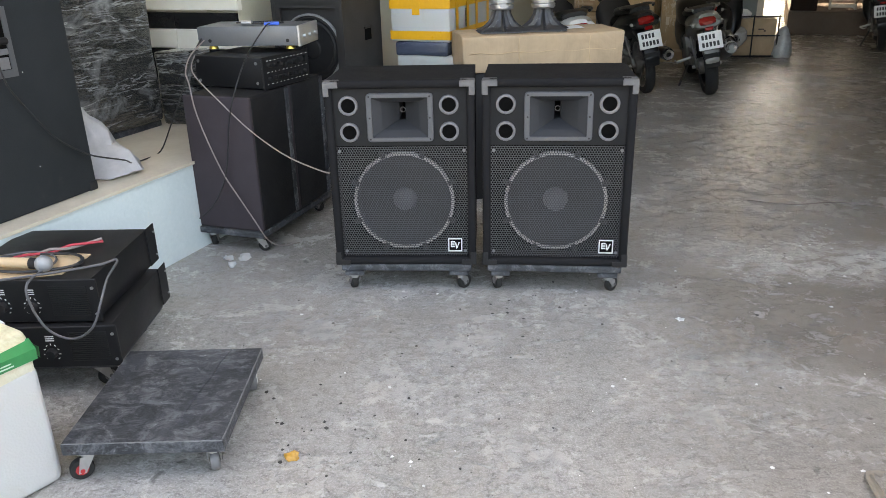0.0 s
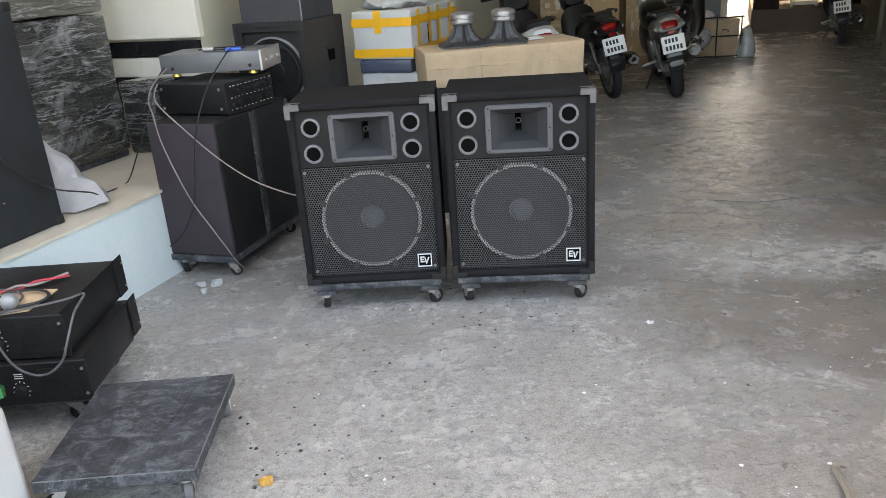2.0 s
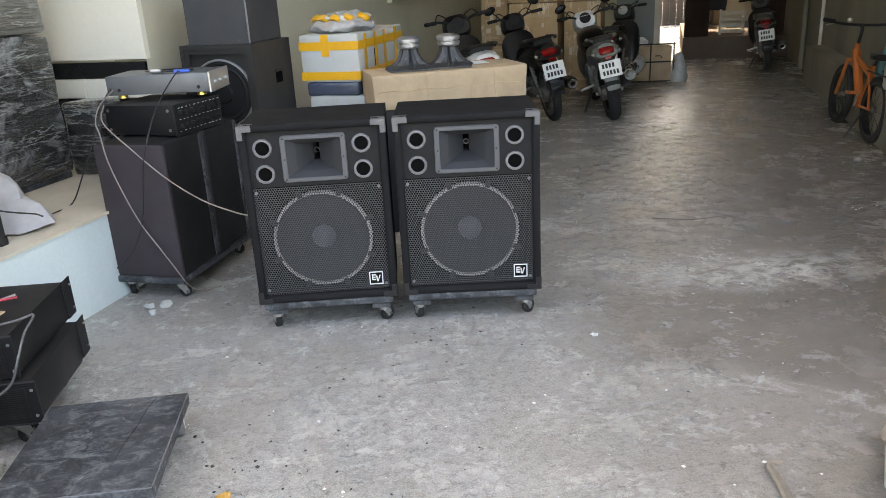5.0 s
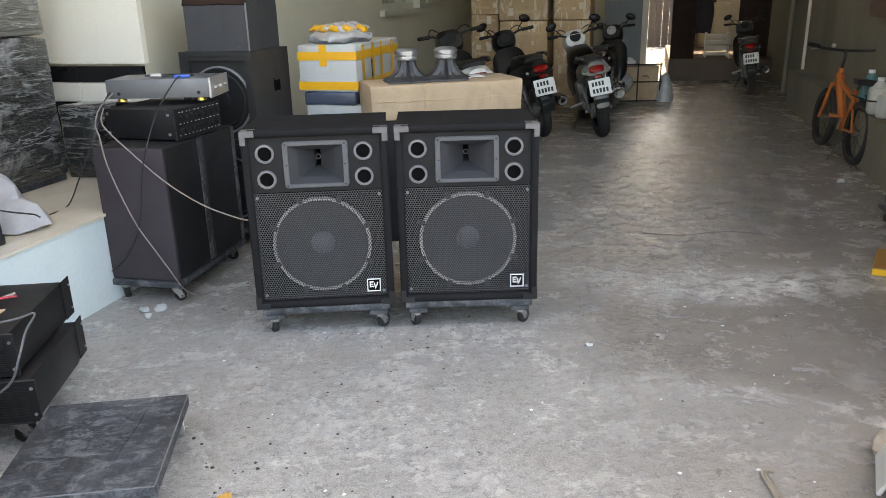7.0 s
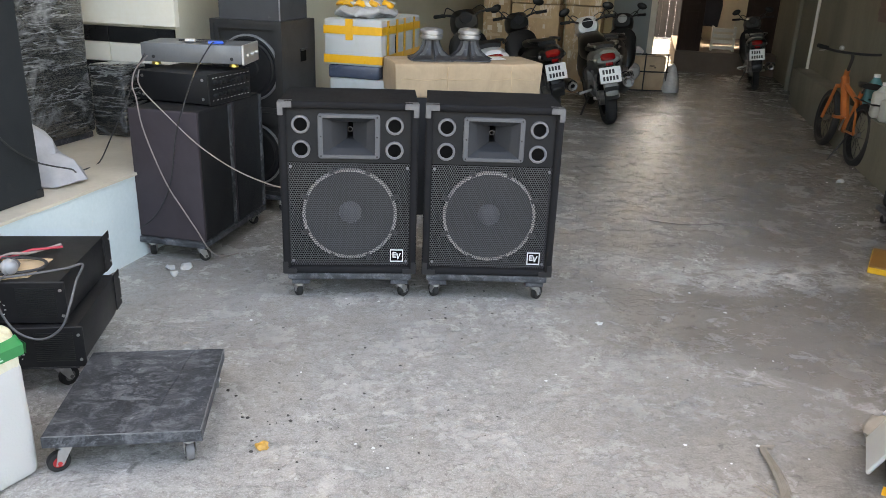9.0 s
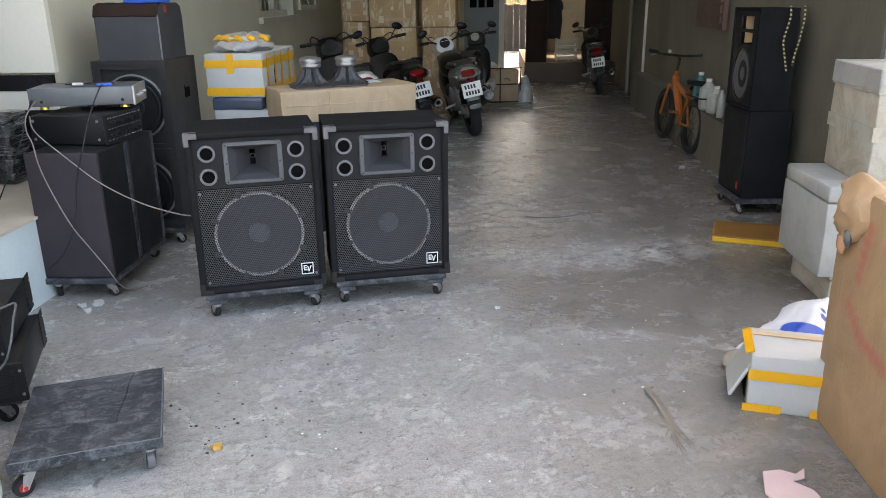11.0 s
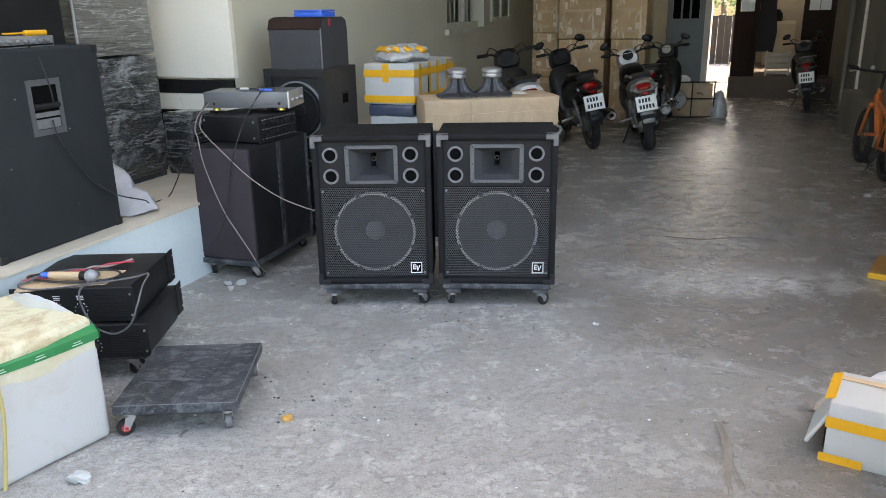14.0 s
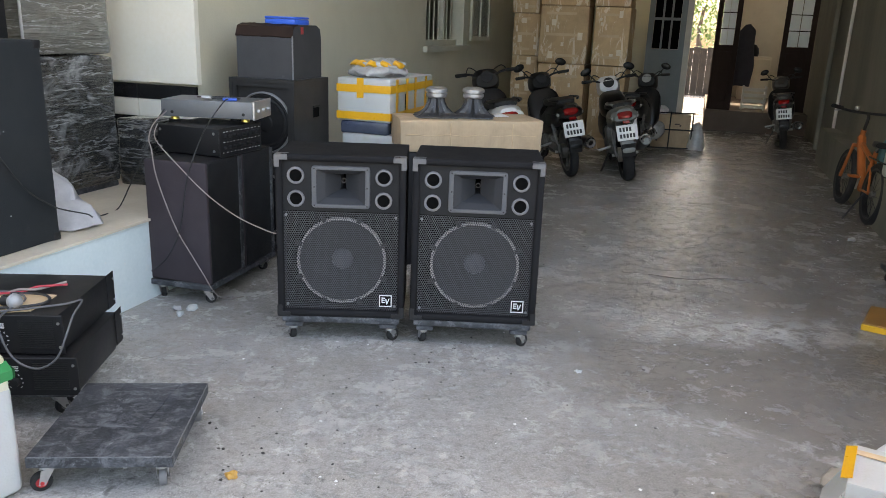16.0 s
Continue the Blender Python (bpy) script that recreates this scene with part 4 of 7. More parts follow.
# ---------------- the pair of loudspeakers ----------------
def loudspeaker(m, label):
    """Front at y = 0, facing -y; stands on z = 0."""
    W, D, H = 0.54, 0.385, 0.706
    t = thing("loudspeaker", m, label, "loudspeaker", "pair of loudspeakers")
    edge = 0.024
    shell = boxes((-W / 2, -W / 2 + edge, 0, D, 0.0, H), (W / 2 - edge, W / 2, 0, D, 0.0, H), (-W / 2 + edge, W / 2 - edge, 0, D, 0, 0.026), (-W / 2 + edge, W / 2 - edge, 0, D, H - 0.026, H), (-W / 2 + edge, W / 2 - edge, D - 0.02, D, 0.026, H - 0.026))
    part("cabinet", shell, M_CARPET, t)
    # rounded edge mouldings
    rim = Shape()
    for x in (-1, 1):
        rim.box(0.03, 0.03, H - 0.01, T(x * (W / 2 - 0.012), 0.006, 0.005), 0.012, 3)
    rim.box(W - 0.03, 0.03, 0.03, T(0, 0.006, H - 0.026), 0.012, 3).box(W - 0.03, 0.03, 0.03, T(0, 0.006, -0.003), 0.012, 3)
    part("edge_moulding", rim, M_CARPET, t)
    # baffle with openings left by strips round them
    y0, y1 = 0.012, 0.030
    zt = 0.468
    xs = W / 2 - edge
    horn_w, horn_z0, horn_z1 = 0.118, zt + 0.022, zt + 0.188
    outer, inner = [(-xs, zt), (xs, zt), (xs, H - 0.026), (-xs, H - 0.026)], [(-horn_w, horn_z0), (horn_w, horn_z0), (horn_w, horn_z1), (-horn_w, horn_z1)]
    part("baffle", Shape().loft([[(x, y, z) for x, z in ring] for ring, y in ((outer, y1), (outer, y0), (inner, y0), (inner, y1))], caps=False), M_BAFFLE, t, "", None, False)
    part("inner_baffle", boxes((-xs, xs, 0.085, 0.095, 0.026, zt)), M_DARK, t)
    # ports
    for x in (-0.188, 0.179):
        for z in (zt + 0.052, zt + 0.150):
            pm = T(x, y0 - 0.003, z) @ Rot(90, "X")
            ring = part("port", Shape().spin([(0.026, -0.02), (0.026, 0.004), (0.029, 0.0075), (0.034, 0.007), (0.036, 0.003), (0.036, -0.003)], pm, 28), M_PORT, t, "scuffed grey port ring")
            # a flat black disc paints the shade inside the port
            part("port_shade", Shape().cyl(0.0262, 0.004, T(x, y0 - 0.0005, z) @ Rot(90, "X"), seg=24), M_DARK, ring)
    # horn: flange, flare walls, throat
    zc = (horn_z0 + horn_z1) / 2
    a, b = horn_w - 0.016, (horn_z1 - horn_z0) / 2 - 0.010

    def rounded(w, h, r, y):
        out = []
        for cx, cz, q in ((w - r, h - r, 0), (-w + r, h - r, 1), (-w + r, -h + r, 2), (w - r, -h + r, 3)):
            for k in range(5):
                an = math.pi / 2 * (q + k / 4)
                out.append((cx + r * math.cos(an), y, zc + cz + r * math.sin(an)))
        return out

    hw, hh = horn_w + 0.004, (horn_z1 - horn_z0) / 2 + 0.006
    flange = Shape().loft([rounded(hw, hh, 0.014, 0.012), rounded(hw, hh, 0.014, 0.004), rounded(hw - 0.003, hh - 0.003, 0.012, 0.001), rounded(a + 0.001, b + 0.001, 0.004, 0.001), rounded(a, b, 0.003, 0.005), rounded(a, b, 0.003, 0.014)], caps=False)
    horn = part("horn", flange, M_HORN, t, "grey plastic horn")
    flare = Shape().loft([[(-a, 0.006, zc - b), (a, 0.006, zc - b), (a, 0.006, zc + b), (-a, 0.006, zc + b)],
                          [(-a * 0.68, 0.034, zc - b * 0.72), (a * 0.68, 0.034, zc - b * 0.72), (a * 0.68, 0.034, zc + b * 0.74), (-a * 0.68, 0.034, zc + b * 0.74)],
                          [(-0.012, 0.100, zc - 0.026), (0.012, 0.100, zc - 0.026), (0.012, 0.100, zc + 0.040), (-0.012, 0.100, zc + 0.040)],
                          [(-0.012, 0.22, zc - 0.02), (0.012, 0.22, zc - 0.02), (0.012, 0.22, zc + 0.03), (-0.012, 0.22, zc + 0.03)]], caps=False)
    part("flare", flare, M_HORNIN, horn, "flare walls coloured darker for the shade inside", None, False)
    part("throat", Shape().spin([(0.008, 0.0), (0.0105, 0.0), (0.0105, 0.004), (0.008, 0.004)], T(0, 0.12, zc + 0.008) @ Rot(90, "X"), 20, True), M_PORT, horn)
    # black plate stands in for the dark depth of the throat
    part("throat_shade", Shape().box(0.03, 0.004, 0.05, T(0, 0.219, zc - 0.025)), M_DARK, horn)
    for sx in (-1, 1):
        for sz in (-1, 0, 1):
            part("screw", Shape().cyl(0.0035, 0.002, T(sx * (horn_w - 0.008), 0.001, zc + sz * 0.078) @ Rot(90, "X"), seg=8), M_BCORNER, horn)
    # woofer behind the grille
    wc = T(0, 0.042, 0.247) @ Rot(90, "X")
    woofer = part("woofer", Shape().spin([(0.180, 0.0), (0.192, 0.0), (0.192, 0.018), (0.190, 0.021), (0.183, 0.021), (0.180, 0.016)], wc, 56, True), M_RING, t, "dusty steel woofer ring")
    part("cone", Shape().spin([(0.1805, 0.012), (0.170, 0.013), (0.160, 0.010), (0.12, 0.000), (0.08, -0.010), (0.044, -0.018)], wc @ T(0, 0, 0.0), 56), M_CONE, woofer)
    part("dust_cap", Shape().spin([(0.047, -0.017), (0.043, -0.004), (0.034, 0.005), (0.018, 0.011), (0.0, 0.013)], wc, 32), M_CAP, woofer)
    for k in range(8):
        an = math.pi * (k + 0.5) / 4
        part("clamp", Shape().box(0.02, 0.03, 0.006, wc @ T(0.197 * math.cos(an), 0.197 * math.sin(an), 0.016) @ Rot(math.degrees(an) + 90, "Z"), 0.002, 1), M_BCORNER, woofer)
    part("grille", boxes((-xs + 0.003, xs - 0.003, 0.0105, 0.0118, 0.03, zt - 0.003)), M_GRILLE, t, "black perforated steel grille")
    for sx in (-1, 1):
        for z in (0.05, zt - 0.02):
            part("screw", Shape().cyl(0.006, 0.004, T(sx * (xs - 0.014), 0.0105, z) @ Rot(90, "X"), seg=10), M_PORT, t)
    # metal corners
    for sx in (-1, 1):
        for z, mt in ((H, M_CORNER), (0, M_BCORNER)):
            s = -1 if z else 1
            c = Shape()
            c.box(0.055, 0.004, 0.020, T(sx * (W / 2 - 0.0245), -0.0115, z + (s * 0.011 - 0.010)), 0.0015, 1)
            c.box(0.020, 0.004, 0.05, T(sx * (W / 2 - 0.008), -0.0112, z + (s * 0.026 - 0.025)), 0.0015, 1)
            c.box(0.052, 0.05, 0.004, T(sx * (W / 2 - 0.024), 0.013, z - (0.0015 if z else 0.0015)), 0.0015, 1)
            c.box(0.004, 0.05, 0.05, T(sx * (W / 2 + 0.002), 0.013, z + (s * 0.025 - 0.025)), 0.0015, 1)
            part("metal_corner", c, mt, t, "grey metal corner" if z else "black metal corner")
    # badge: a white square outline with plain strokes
    bx, bz = 0.166, 0.049
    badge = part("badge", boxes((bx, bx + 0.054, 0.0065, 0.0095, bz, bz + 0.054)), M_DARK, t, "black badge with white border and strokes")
    part("badge_mark", boxes((bx, bx + 0.054, 0.004, 0.0064, bz, bz + 0.004), (bx, bx + 0.054, 0.004, 0.0064, bz + 0.05, bz + 0.054), (bx, bx + 0.004, 0.004, 0.0064, bz + 0.004, bz + 0.05), (bx + 0.05, bx + 0.054, 0.004, 0.0064, bz + 0.004, bz + 0.05),
                             (bx + 0.01, bx + 0.0145, 0.004, 0.0064, bz + 0.018, bz + 0.042), (bx + 0.0145, bx + 0.026, 0.004, 0.0064, bz + 0.018, bz + 0.0225), (bx + 0.0145, bx + 0.024, 0.004, 0.0064, bz + 0.028, bz + 0.032), (bx + 0.0145, bx + 0.026, 0.004, 0.0064, bz + 0.0375, bz + 0.042)), M_WHITE, badge)
    stroke = Shape()
    stroke.loft([[(bx + 0.026, y, bz + 0.036), (bx + 0.031, y, bz + 0.036), (bx + 0.035, y, bz + 0.014), (bx + 0.031, y, bz + 0.010)] for y in (0.004, 0.0064)])
    stroke.loft([[(bx + 0.031, y, bz + 0.010), (bx + 0.035, y, bz + 0.014), (bx + 0.045, y, bz + 0.038), (bx + 0.040, y, bz + 0.038)] for y in (0.004, 0.0064)])
    part("badge_stroke", stroke, M_WHITE, badge)
    return t


SPK_L, SPK_R = pose(-0.155, 2.722, 0, 0, 0, -2.2), pose(0.416, 2.686, 0, 0, 0, -5.2)
loudspeaker(SPK_L @ T(0, 0, 0.121), "black carpeted loudspeaker with horn and round woofer")
loudspeaker(SPK_R @ T(0, 0, 0.121), "black carpeted loudspeaker with horn and round woofer")
gear_dolly(SPK_L @ T(0.0, 0.19, 0), 0.51, 0.40, 0.121, "black plywood dolly carrying a loudspeaker")
gear_dolly(SPK_R @ T(0.0, 0.19, 0), 0.51, 0.40, 0.121, "black plywood dolly carrying a loudspeaker")

# ---------------- empty dolly in the foreground ----------------
flat = thing("flat_dolly", pose(-0.762, 1.815, 0, 0, 0, 1.5), "scuffed black plywood dolly with a split deck", "dolly")
crack = [(0.062, -0.235), (0.070, -0.12), (0.078, -0.02), (0.092, 0.07), (0.096, 0.15), (0.112, 0.235)]
part("deck", Shape().loft([[(-0.205, -0.235, z)] + [(x, y, z) for x, y in crack] + [(-0.205, 0.235, z)] for z in (0.089, 0.093, 0.124)]).rough(0.0012, 30), M_BOARD, flat)
part("deck_board", Shape().loft([[(x + 0.0004 + 0.0028 * (y + 0.235) / 0.47, y, z) for x, y in crack] + [(0.205, 0.235, z), (0.205, -0.235, z)] for z in (0.089, 0.093, 0.1235)]).rough(0.0012, 30), M_BOARD, flat)
part("edge_strip", Shape().box(0.414, 0.008, 0.036, T(0, -0.238, 0.088), 0.002, 1).rough(0.001, 30), M_BOARD, flat)
part("worn_edge", Shape().tube([(0.2045, -0.235 + 0.0294 * k, 0.1225) for k in range(17)], 0.0022, seg=6, smooth=2).rough(0.0022, 60, 2), M_RUBBED, flat, "edge rubbed down to grey wood")
part("worn_edge", Shape().tube([(-0.205 + 0.0256 * k, -0.2405, 0.1225) for k in range(17)], 0.0018, seg=6, smooth=2).rough(0.0020, 60, 5), M_RUBBED, flat, "edge rubbed down to grey wood")
for s in (-1, 1):
    part("rail", Shape().box(0.045, 0.42, 0.022, T(s * 0.125, 0.0, 0.066), 0.004, 1), M_BOARD, flat)
caster(flat, -0.165, -0.205, 0.088, 0.030, 120, M_RUBBER)
caster(flat, 0.165, -0.205, 0.088, 0.030, 15, M_GREYWHEEL)
caster(flat, -0.165, 0.215, 0.088, 0.030, 60, M_GREYWHEEL)
caster(flat, 0.165, 0.215, 0.088, 0.030, 200, M_GREYWHEEL)

# ---------------- two cloth-fronted subwoofers and the amplifiers on them ----------------
SUB = pose(-0.972, 3.205, 0, 0, 0, -18.5)
for k, lab in enumerate(("tall black subwoofer with faded purplish cloth front", "tall plain black subwoofer standing behind another")):
    t = thing("subwoofer", SUB @ T(0, 0.325 * k, 0.105), lab, "subwoofer", "pair of subwoofers")
    part("cabinet", Shape().box(0.335, 0.295, 0.597, T(0, 0.155, 0), 0.012, 3), M_BAFFLE, t)
    part("cloth_front", Shape().box(0.335, 0.02, 0.597, T(0, 0.0, 0), 0.009, 3), M_PURPLE, t)
    part("side_strip", Shape().box(0.006, 0.03, 0.585, T(0.169, 0.29, 0.006), 0.002, 1), M_BOARD, t)
gear_dolly(SUB @ T(0, 0.31, 0), 0.34, 0.66, 0.105, "black plywood dolly under the subwoofers", 0.026, 0.03, 0.045, "", False)

AMP = pose(-0.786, 3.305, 0.703, 0, 0, -24)
la = thing("mixing_amplifier", AMP, "black rack amplifier with rows of knobs", "amplifier")
part("case", Shape().box(0.37, 0.33, 0.132, T(-0.185, 0.165, 0.006), 0.004), M_AMPBLK, la)
part("front_panel", Shape().box(0.008, 0.345, 0.14, T(0.005, 0.165, 0.002), 0.002, 1), M_AMPBLK, la)
rnd = random.Random(5)
for z in (0.045, 0.1):
    for k in range(8):
        kb = part("knob", Shape().cyl(0.009 if z < 0.08 or k < 5 else 0.015, 0.018, T(0.009, 0.03 + 0.038 * k, z + rnd.uniform(-0.006, 0.006)) @ Rot(90, "Y"), seg=12), M_BAFFLE, la)
for z in (0.022, 0.072, 0.122):
    for k in range(11):
        y = 0.02 + 0.029 * k + rnd.uniform(-0.004, 0.004)
        part("panel_mark", boxes((0.0092, 0.0098, y, y + rnd.uniform(0.005, 0.014), z, z + 0.003)), M_WHITE, la)
for x in (-0.35, -0.03):
    for z in (0.03, 0.115):
        part("screw", Shape().cyl(0.007, 0.003, T(x, -0.0005, z) @ Rot(90, "X"), seg=10), M_STEEL, la)
UA = pose(-0.895, 3.53, 0.857, 0, 0, -7.5)
ua = thing("power_amplifier", UA, "grey amplifier with an alloy front panel", "amplifier")
part("case", Shape().box(0.475, 0.26, 0.085, T(0, 0.13, 0.012), 0.003), M_AMPGREY, ua)
part("front_panel", Shape().box(0.012, 0.27, 0.092, T(0.244, 0.13, 0.008), 0.003, 1), M_PANEL, ua)
for k in range(3):
    part("knob", Shape().cyl(0.009, 0.012, T(0.25, 0.05 + 0.08 * k, 0.05) @ Rot(90, "Y"), seg=14), M_PANEL, ua)
for x in (-0.18, 0.19):
    for y in (0.03, 0.23):
        part("foot", Shape().cyl(0.022, 0.016, T(x, y, -0.003), 0.018, 14), M_GOLD, ua, "gold foot")
    part("screw", Shape().cyl(0.008, 0.003, T(x, -0.0005, 0.035) @ Rot(90, "X"), seg=10), M_BCORNER, ua)
single("loose_cable", Shape().tube([(-0.08, 0.1, 0.003), (-0.02, 0.05, 0.006), (0.06, 0.07, 0.006), (0.12, 0.1, 0.006), (0.06, 0.15, 0.006), (-0.05, 0.16, 0.004), (-0.12, 0.13, 0.003)], 0.0035), M_CORDB, UA @ T(0.02, 0, 0.099), "short black cable lying on the grey amplifier", "cable")
single("card_reader", Shape().box(0.07, 0.05, 0.012, I4, 0.003), M_BLUEBOX, UA @ T(0.1, 0.06, 0.0985) @ Rot(20, "Z"), "small blue plastic gadget on the amplifier", "gadget")
single("cable_plug", Shape().cyl(0.011, 0.05, Rot(90, "Y"), seg=12), M_STEEL, UA @ T(-0.04, 0.05, 0.1085), "silver cable plug on the amplifier", "plug")

# ---------------- stack of dark cabinets by the wall ----------------
CAB = pose(-0.702, 3.975, 0, 0, 0, -20.5)
gear_dolly(CAB @ T(0, 0.215, 0), 0.39, 0.43, 0.105, "black plywood dolly under stacked cabinets", 0.026, 0.03, 0.05, "", False)


def open_shell(t, w, d, h, k, mat):
    """Two sides, bottom, top and back of a cabinet that is open in front."""
    for name, row in (("side_panel", (-w / 2, -w / 2 + k, 0, d, 0, h)), ("side_panel", (w / 2 - k, w / 2, 0, d, 0, h)), ("bottom_panel", (-w / 2 + k, w / 2 - k, 0, d, 0, k)), ("top_panel", (-w / 2 + k, w / 2 - k, 0, d, h - k, h)), ("back_panel", (-w / 2 + k, w / 2 - k, d - k, d, k, h - k))):
        part(name, boxes(row), mat, t)


def woofer_cab(m, w, d, h, label):
    t = thing("bass_cabinet", m, label, "cabinet", "stacked bass cabinets")
    open_shell(t, w, d, h, 0.02, M_CABPAINT)
    part("frame", boxes((-w / 2 + 0.02, -w / 2 + 0.045, 0.006, 0.02, 0.02, h - 0.02), (w / 2 - 0.045, w / 2 - 0.02, 0.006, 0.02, 0.02, h - 0.02), (-w / 2 + 0.045, w / 2 - 0.045, 0.006, 0.02, 0.02, 0.045), (-w / 2 + 0.045, w / 2 - 0.045, 0.006, 0.02, h - 0.045, h - 0.02)), M_CABPAINT, t)
    part("baffle", boxes((-w / 2 + 0.021, w / 2 - 0.021, 0.030, 0.040, 0.021, h - 0.021)), M_CABPAINT, t)
    wc = T(0.0, 0.029, h * 0.50) @ Rot(90, "X")
    r = min(w, h) * 0.43
    wf = part("woofer", Shape().spin([(r * 0.93, 0), (r, 0), (r, 0.012), (r * 0.95, 0.015)], wc, 40, True), M_RIMGREY, t)
    part("cone", Shape().spin([(r * 0.935, 0.004), (r * 0.88, 0.011), (r * 0.82, 0.005), (r * 0.76, 0.010), (r * 0.70, 0.003), (r * 0.3, 0.0012), (r * 0.26, 0.008), (0.0, 0.013)], wc, 40), M_BAFFLE, wf)
    # black plate on the side paints the shade of a hand hole
    part("handle_shade", Shape().box(0.004, 0.075, 0.06, T(w / 2 + 0.0005, d * 0.62, h * 0.55), 0.002, 1), M_DARK, t)
    part("handle_bar", Shape().box(0.012, 0.085, 0.012, T(w / 2 + 0.0015, d * 0.62, h * 0.55 + 0.058), 0.003, 1), M_BCORNER, t)
    return t


woofer_cab(CAB @ T(0, 0, 0.105), 0.41, 0.43, 0.44, "scuffed black bass cabinet with perforated grille")
woofer_cab(CAB @ T(0, 0, 0.545), 0.41, 0.43, 0.495, "scuffed black bass cabinet with perforated grille")
WED = CAB @ T(0.012, 0.04, 1.04) @ Rot(2, "Z")
wed = thing("stage_monitor", WED, "black stage monitor cabinet with rounded top edge", "cabinet")
ring = lambda x: [(x, 0, 0), (x, 0, 0.235), (x, 0.02, 0.28), (x, 0.07, 0.295), (x, 0.31, 0.295), (x, 0.36, 0.275), (x, 0.375, 0.22), (x, 0.375, 0)]
part("cabinet", Shape().loft([ring(-0.178), ring(0.165)]), M_MONITOR, wed)
part("torn_edge_cover", Shape().loft([[(x, 0.001, 0.225), (x, -0.004, 0.232), (x, 0.017, 0.284), (x, 0.07, 0.299), (x, 0.07, 0.293), (x, 0.02, 0.277)] for x in [-0.181 + 0.0289 * k for k in range(13)]]).rough(0.004, 25), M_BROWN, wed, "torn brown edge covering")
part("edge_trim", Shape().box(0.008, 0.008, 0.235, T(0.166, 0.0, 0), 0.002, 1), M_PORT, wed)
part("red_tag", Shape().box(0.004, 0.03, 0.04, T(0.167, 0.12, 0.245), 0.001, 1), M_RED, wed)
bc = thing("plastic_case", WED @ T(0.07, 0.13, 0.295) @ Rot(-6, "Z"), "flat blue plastic case on a black cabinet", "case")
part("body", Shape().box(0.2, 0.15, 0.03, I4, 0.008), M_BLUEBOX, bc)
part("lid", Shape().box(0.2, 0.15, 0.012, T(0, 0, 0.031), 0.005), M_BLUEBOX, bc)

# ---------------- big cabinet on the platform ----------------
BIG = HALL @ T(-2.305, 1.83, PLAT) @ Rot(0, "Z")
big = thing("large_cabinet", BIG, "large black carpeted loudspeaker cabinet on the platform", "cabinet")
part("cabinet", Shape().box(0.55, 0.68, 0.835, T(-0.275, 0, 0), 0.012, 3), M_SLATE, big)
part("grille_front", Shape().box(0.53, 0.02, 0.80, T(-0.275, -0.345, 0.02), 0.004, 1), M_MONITOR, big)
hc = part("handle_cup", boxes((-0.004, 0.006, -0.075, -0.055, 0.48, 0.71), (-0.004, 0.006, 0.075, 0.095, 0.48, 0.71), (-0.004, 0.006, -0.055, 0.075, 0.48, 0.505), (-0.004, 0.006, -0.055, 0.075, 0.685, 0.71)), M_HORN, big, "grey plastic handle cup", None)
# black sheet on the face stands for the shade in the cup
part("cup_shade", boxes((0.0005, 0.002, -0.055, 0.075, 0.505, 0.685)), M_DARK, hc)
part("cup_lip", Shape().box(0.008, 0.13, 0.02, T(0.003, 0.01, 0.555), 0.003, 1).box(0.004, 0.125, 0.04, T(0.002, 0.01, 0.507), 0.002, 1), M_PORT, hc)
part("handle_bar", Shape().cyl(0.012, 0.13, T(0.004, -0.055, 0.6) @ Rot(-90, "X"), seg=12), M_BAFFLE, hc)
for y in (-0.325, 0.325):
    for z in (0.0, 0.80):
        part("metal_corner", Shape().box(0.05, 0.04, 0.036, T(-0.022, y * 0.985, z), 0.006, 2), M_BCORNER, big)
rnd = random.Random(12)
for k in range(8):
    part("lint_speck", Shape().ball(0.002, T(0.001, rnd.uniform(-0.3, 0.3), rnd.uniform(0.05, 0.78)), 6), M_WHITE, big)
mx = thing("mixer", BIG @ T(-0.2, -0.02, 0.835) @ Rot(8, "Z"), "dusty grey mixer with knobs on a cabinet", "mixer")
part("case", Shape().box(0.24, 0.44, 0.045, I4, 0.004), M_SILVERAMP, mx)
for k in range(9):
    part("knob", Shape().cyl(0.008, 0.018, T(0.12, -0.18 + 0.045 * k, 0.024) @ Rot(90, "Y"), seg=10), M_STEEL, mx)
part("strip", Shape().box(0.003, 0.42, 0.006, T(0.1215, 0, 0.006), 0.001, 1), M_DARK, mx)
single("screwdriver", Shape().cyl(0.012, 0.1, Rot(90, "Y"), seg=10).cyl(0.004, 0.1, T(-0.1, 0, 0) @ Rot(90, "Y"), seg=8), M_TAPE, mx.matrix_basis @ T(0.06, 0.12, 0.057) @ Rot(75, "Z"), "screwdriver with a yellow handle on the mixer", "screwdriver")
single("adapter", Shape().box(0.05, 0.07, 0.04, I4, 0.005), M_BAFFLE, mx.matrix_basis @ T(0.02, -0.16, 0.045), "small black power adapter on the mixer", "adapter")
BG2 = HALL @ T(-2.95, 2.0, PLAT)
b2 = thing("tall_cabinet", BG2, "tall black cabinet standing on the platform", "cabinet")
part("cabinet", Shape().box(0.6, 0.7, 1.9, T(-0.06, 0.05, 0), 0.01), M_BAFFLE, b2)
part("edge_trim", Shape().box(0.02, 0.02, 1.88, T(0.235, -0.295, 0.01), 0.003, 1), M_CORNER, b2)

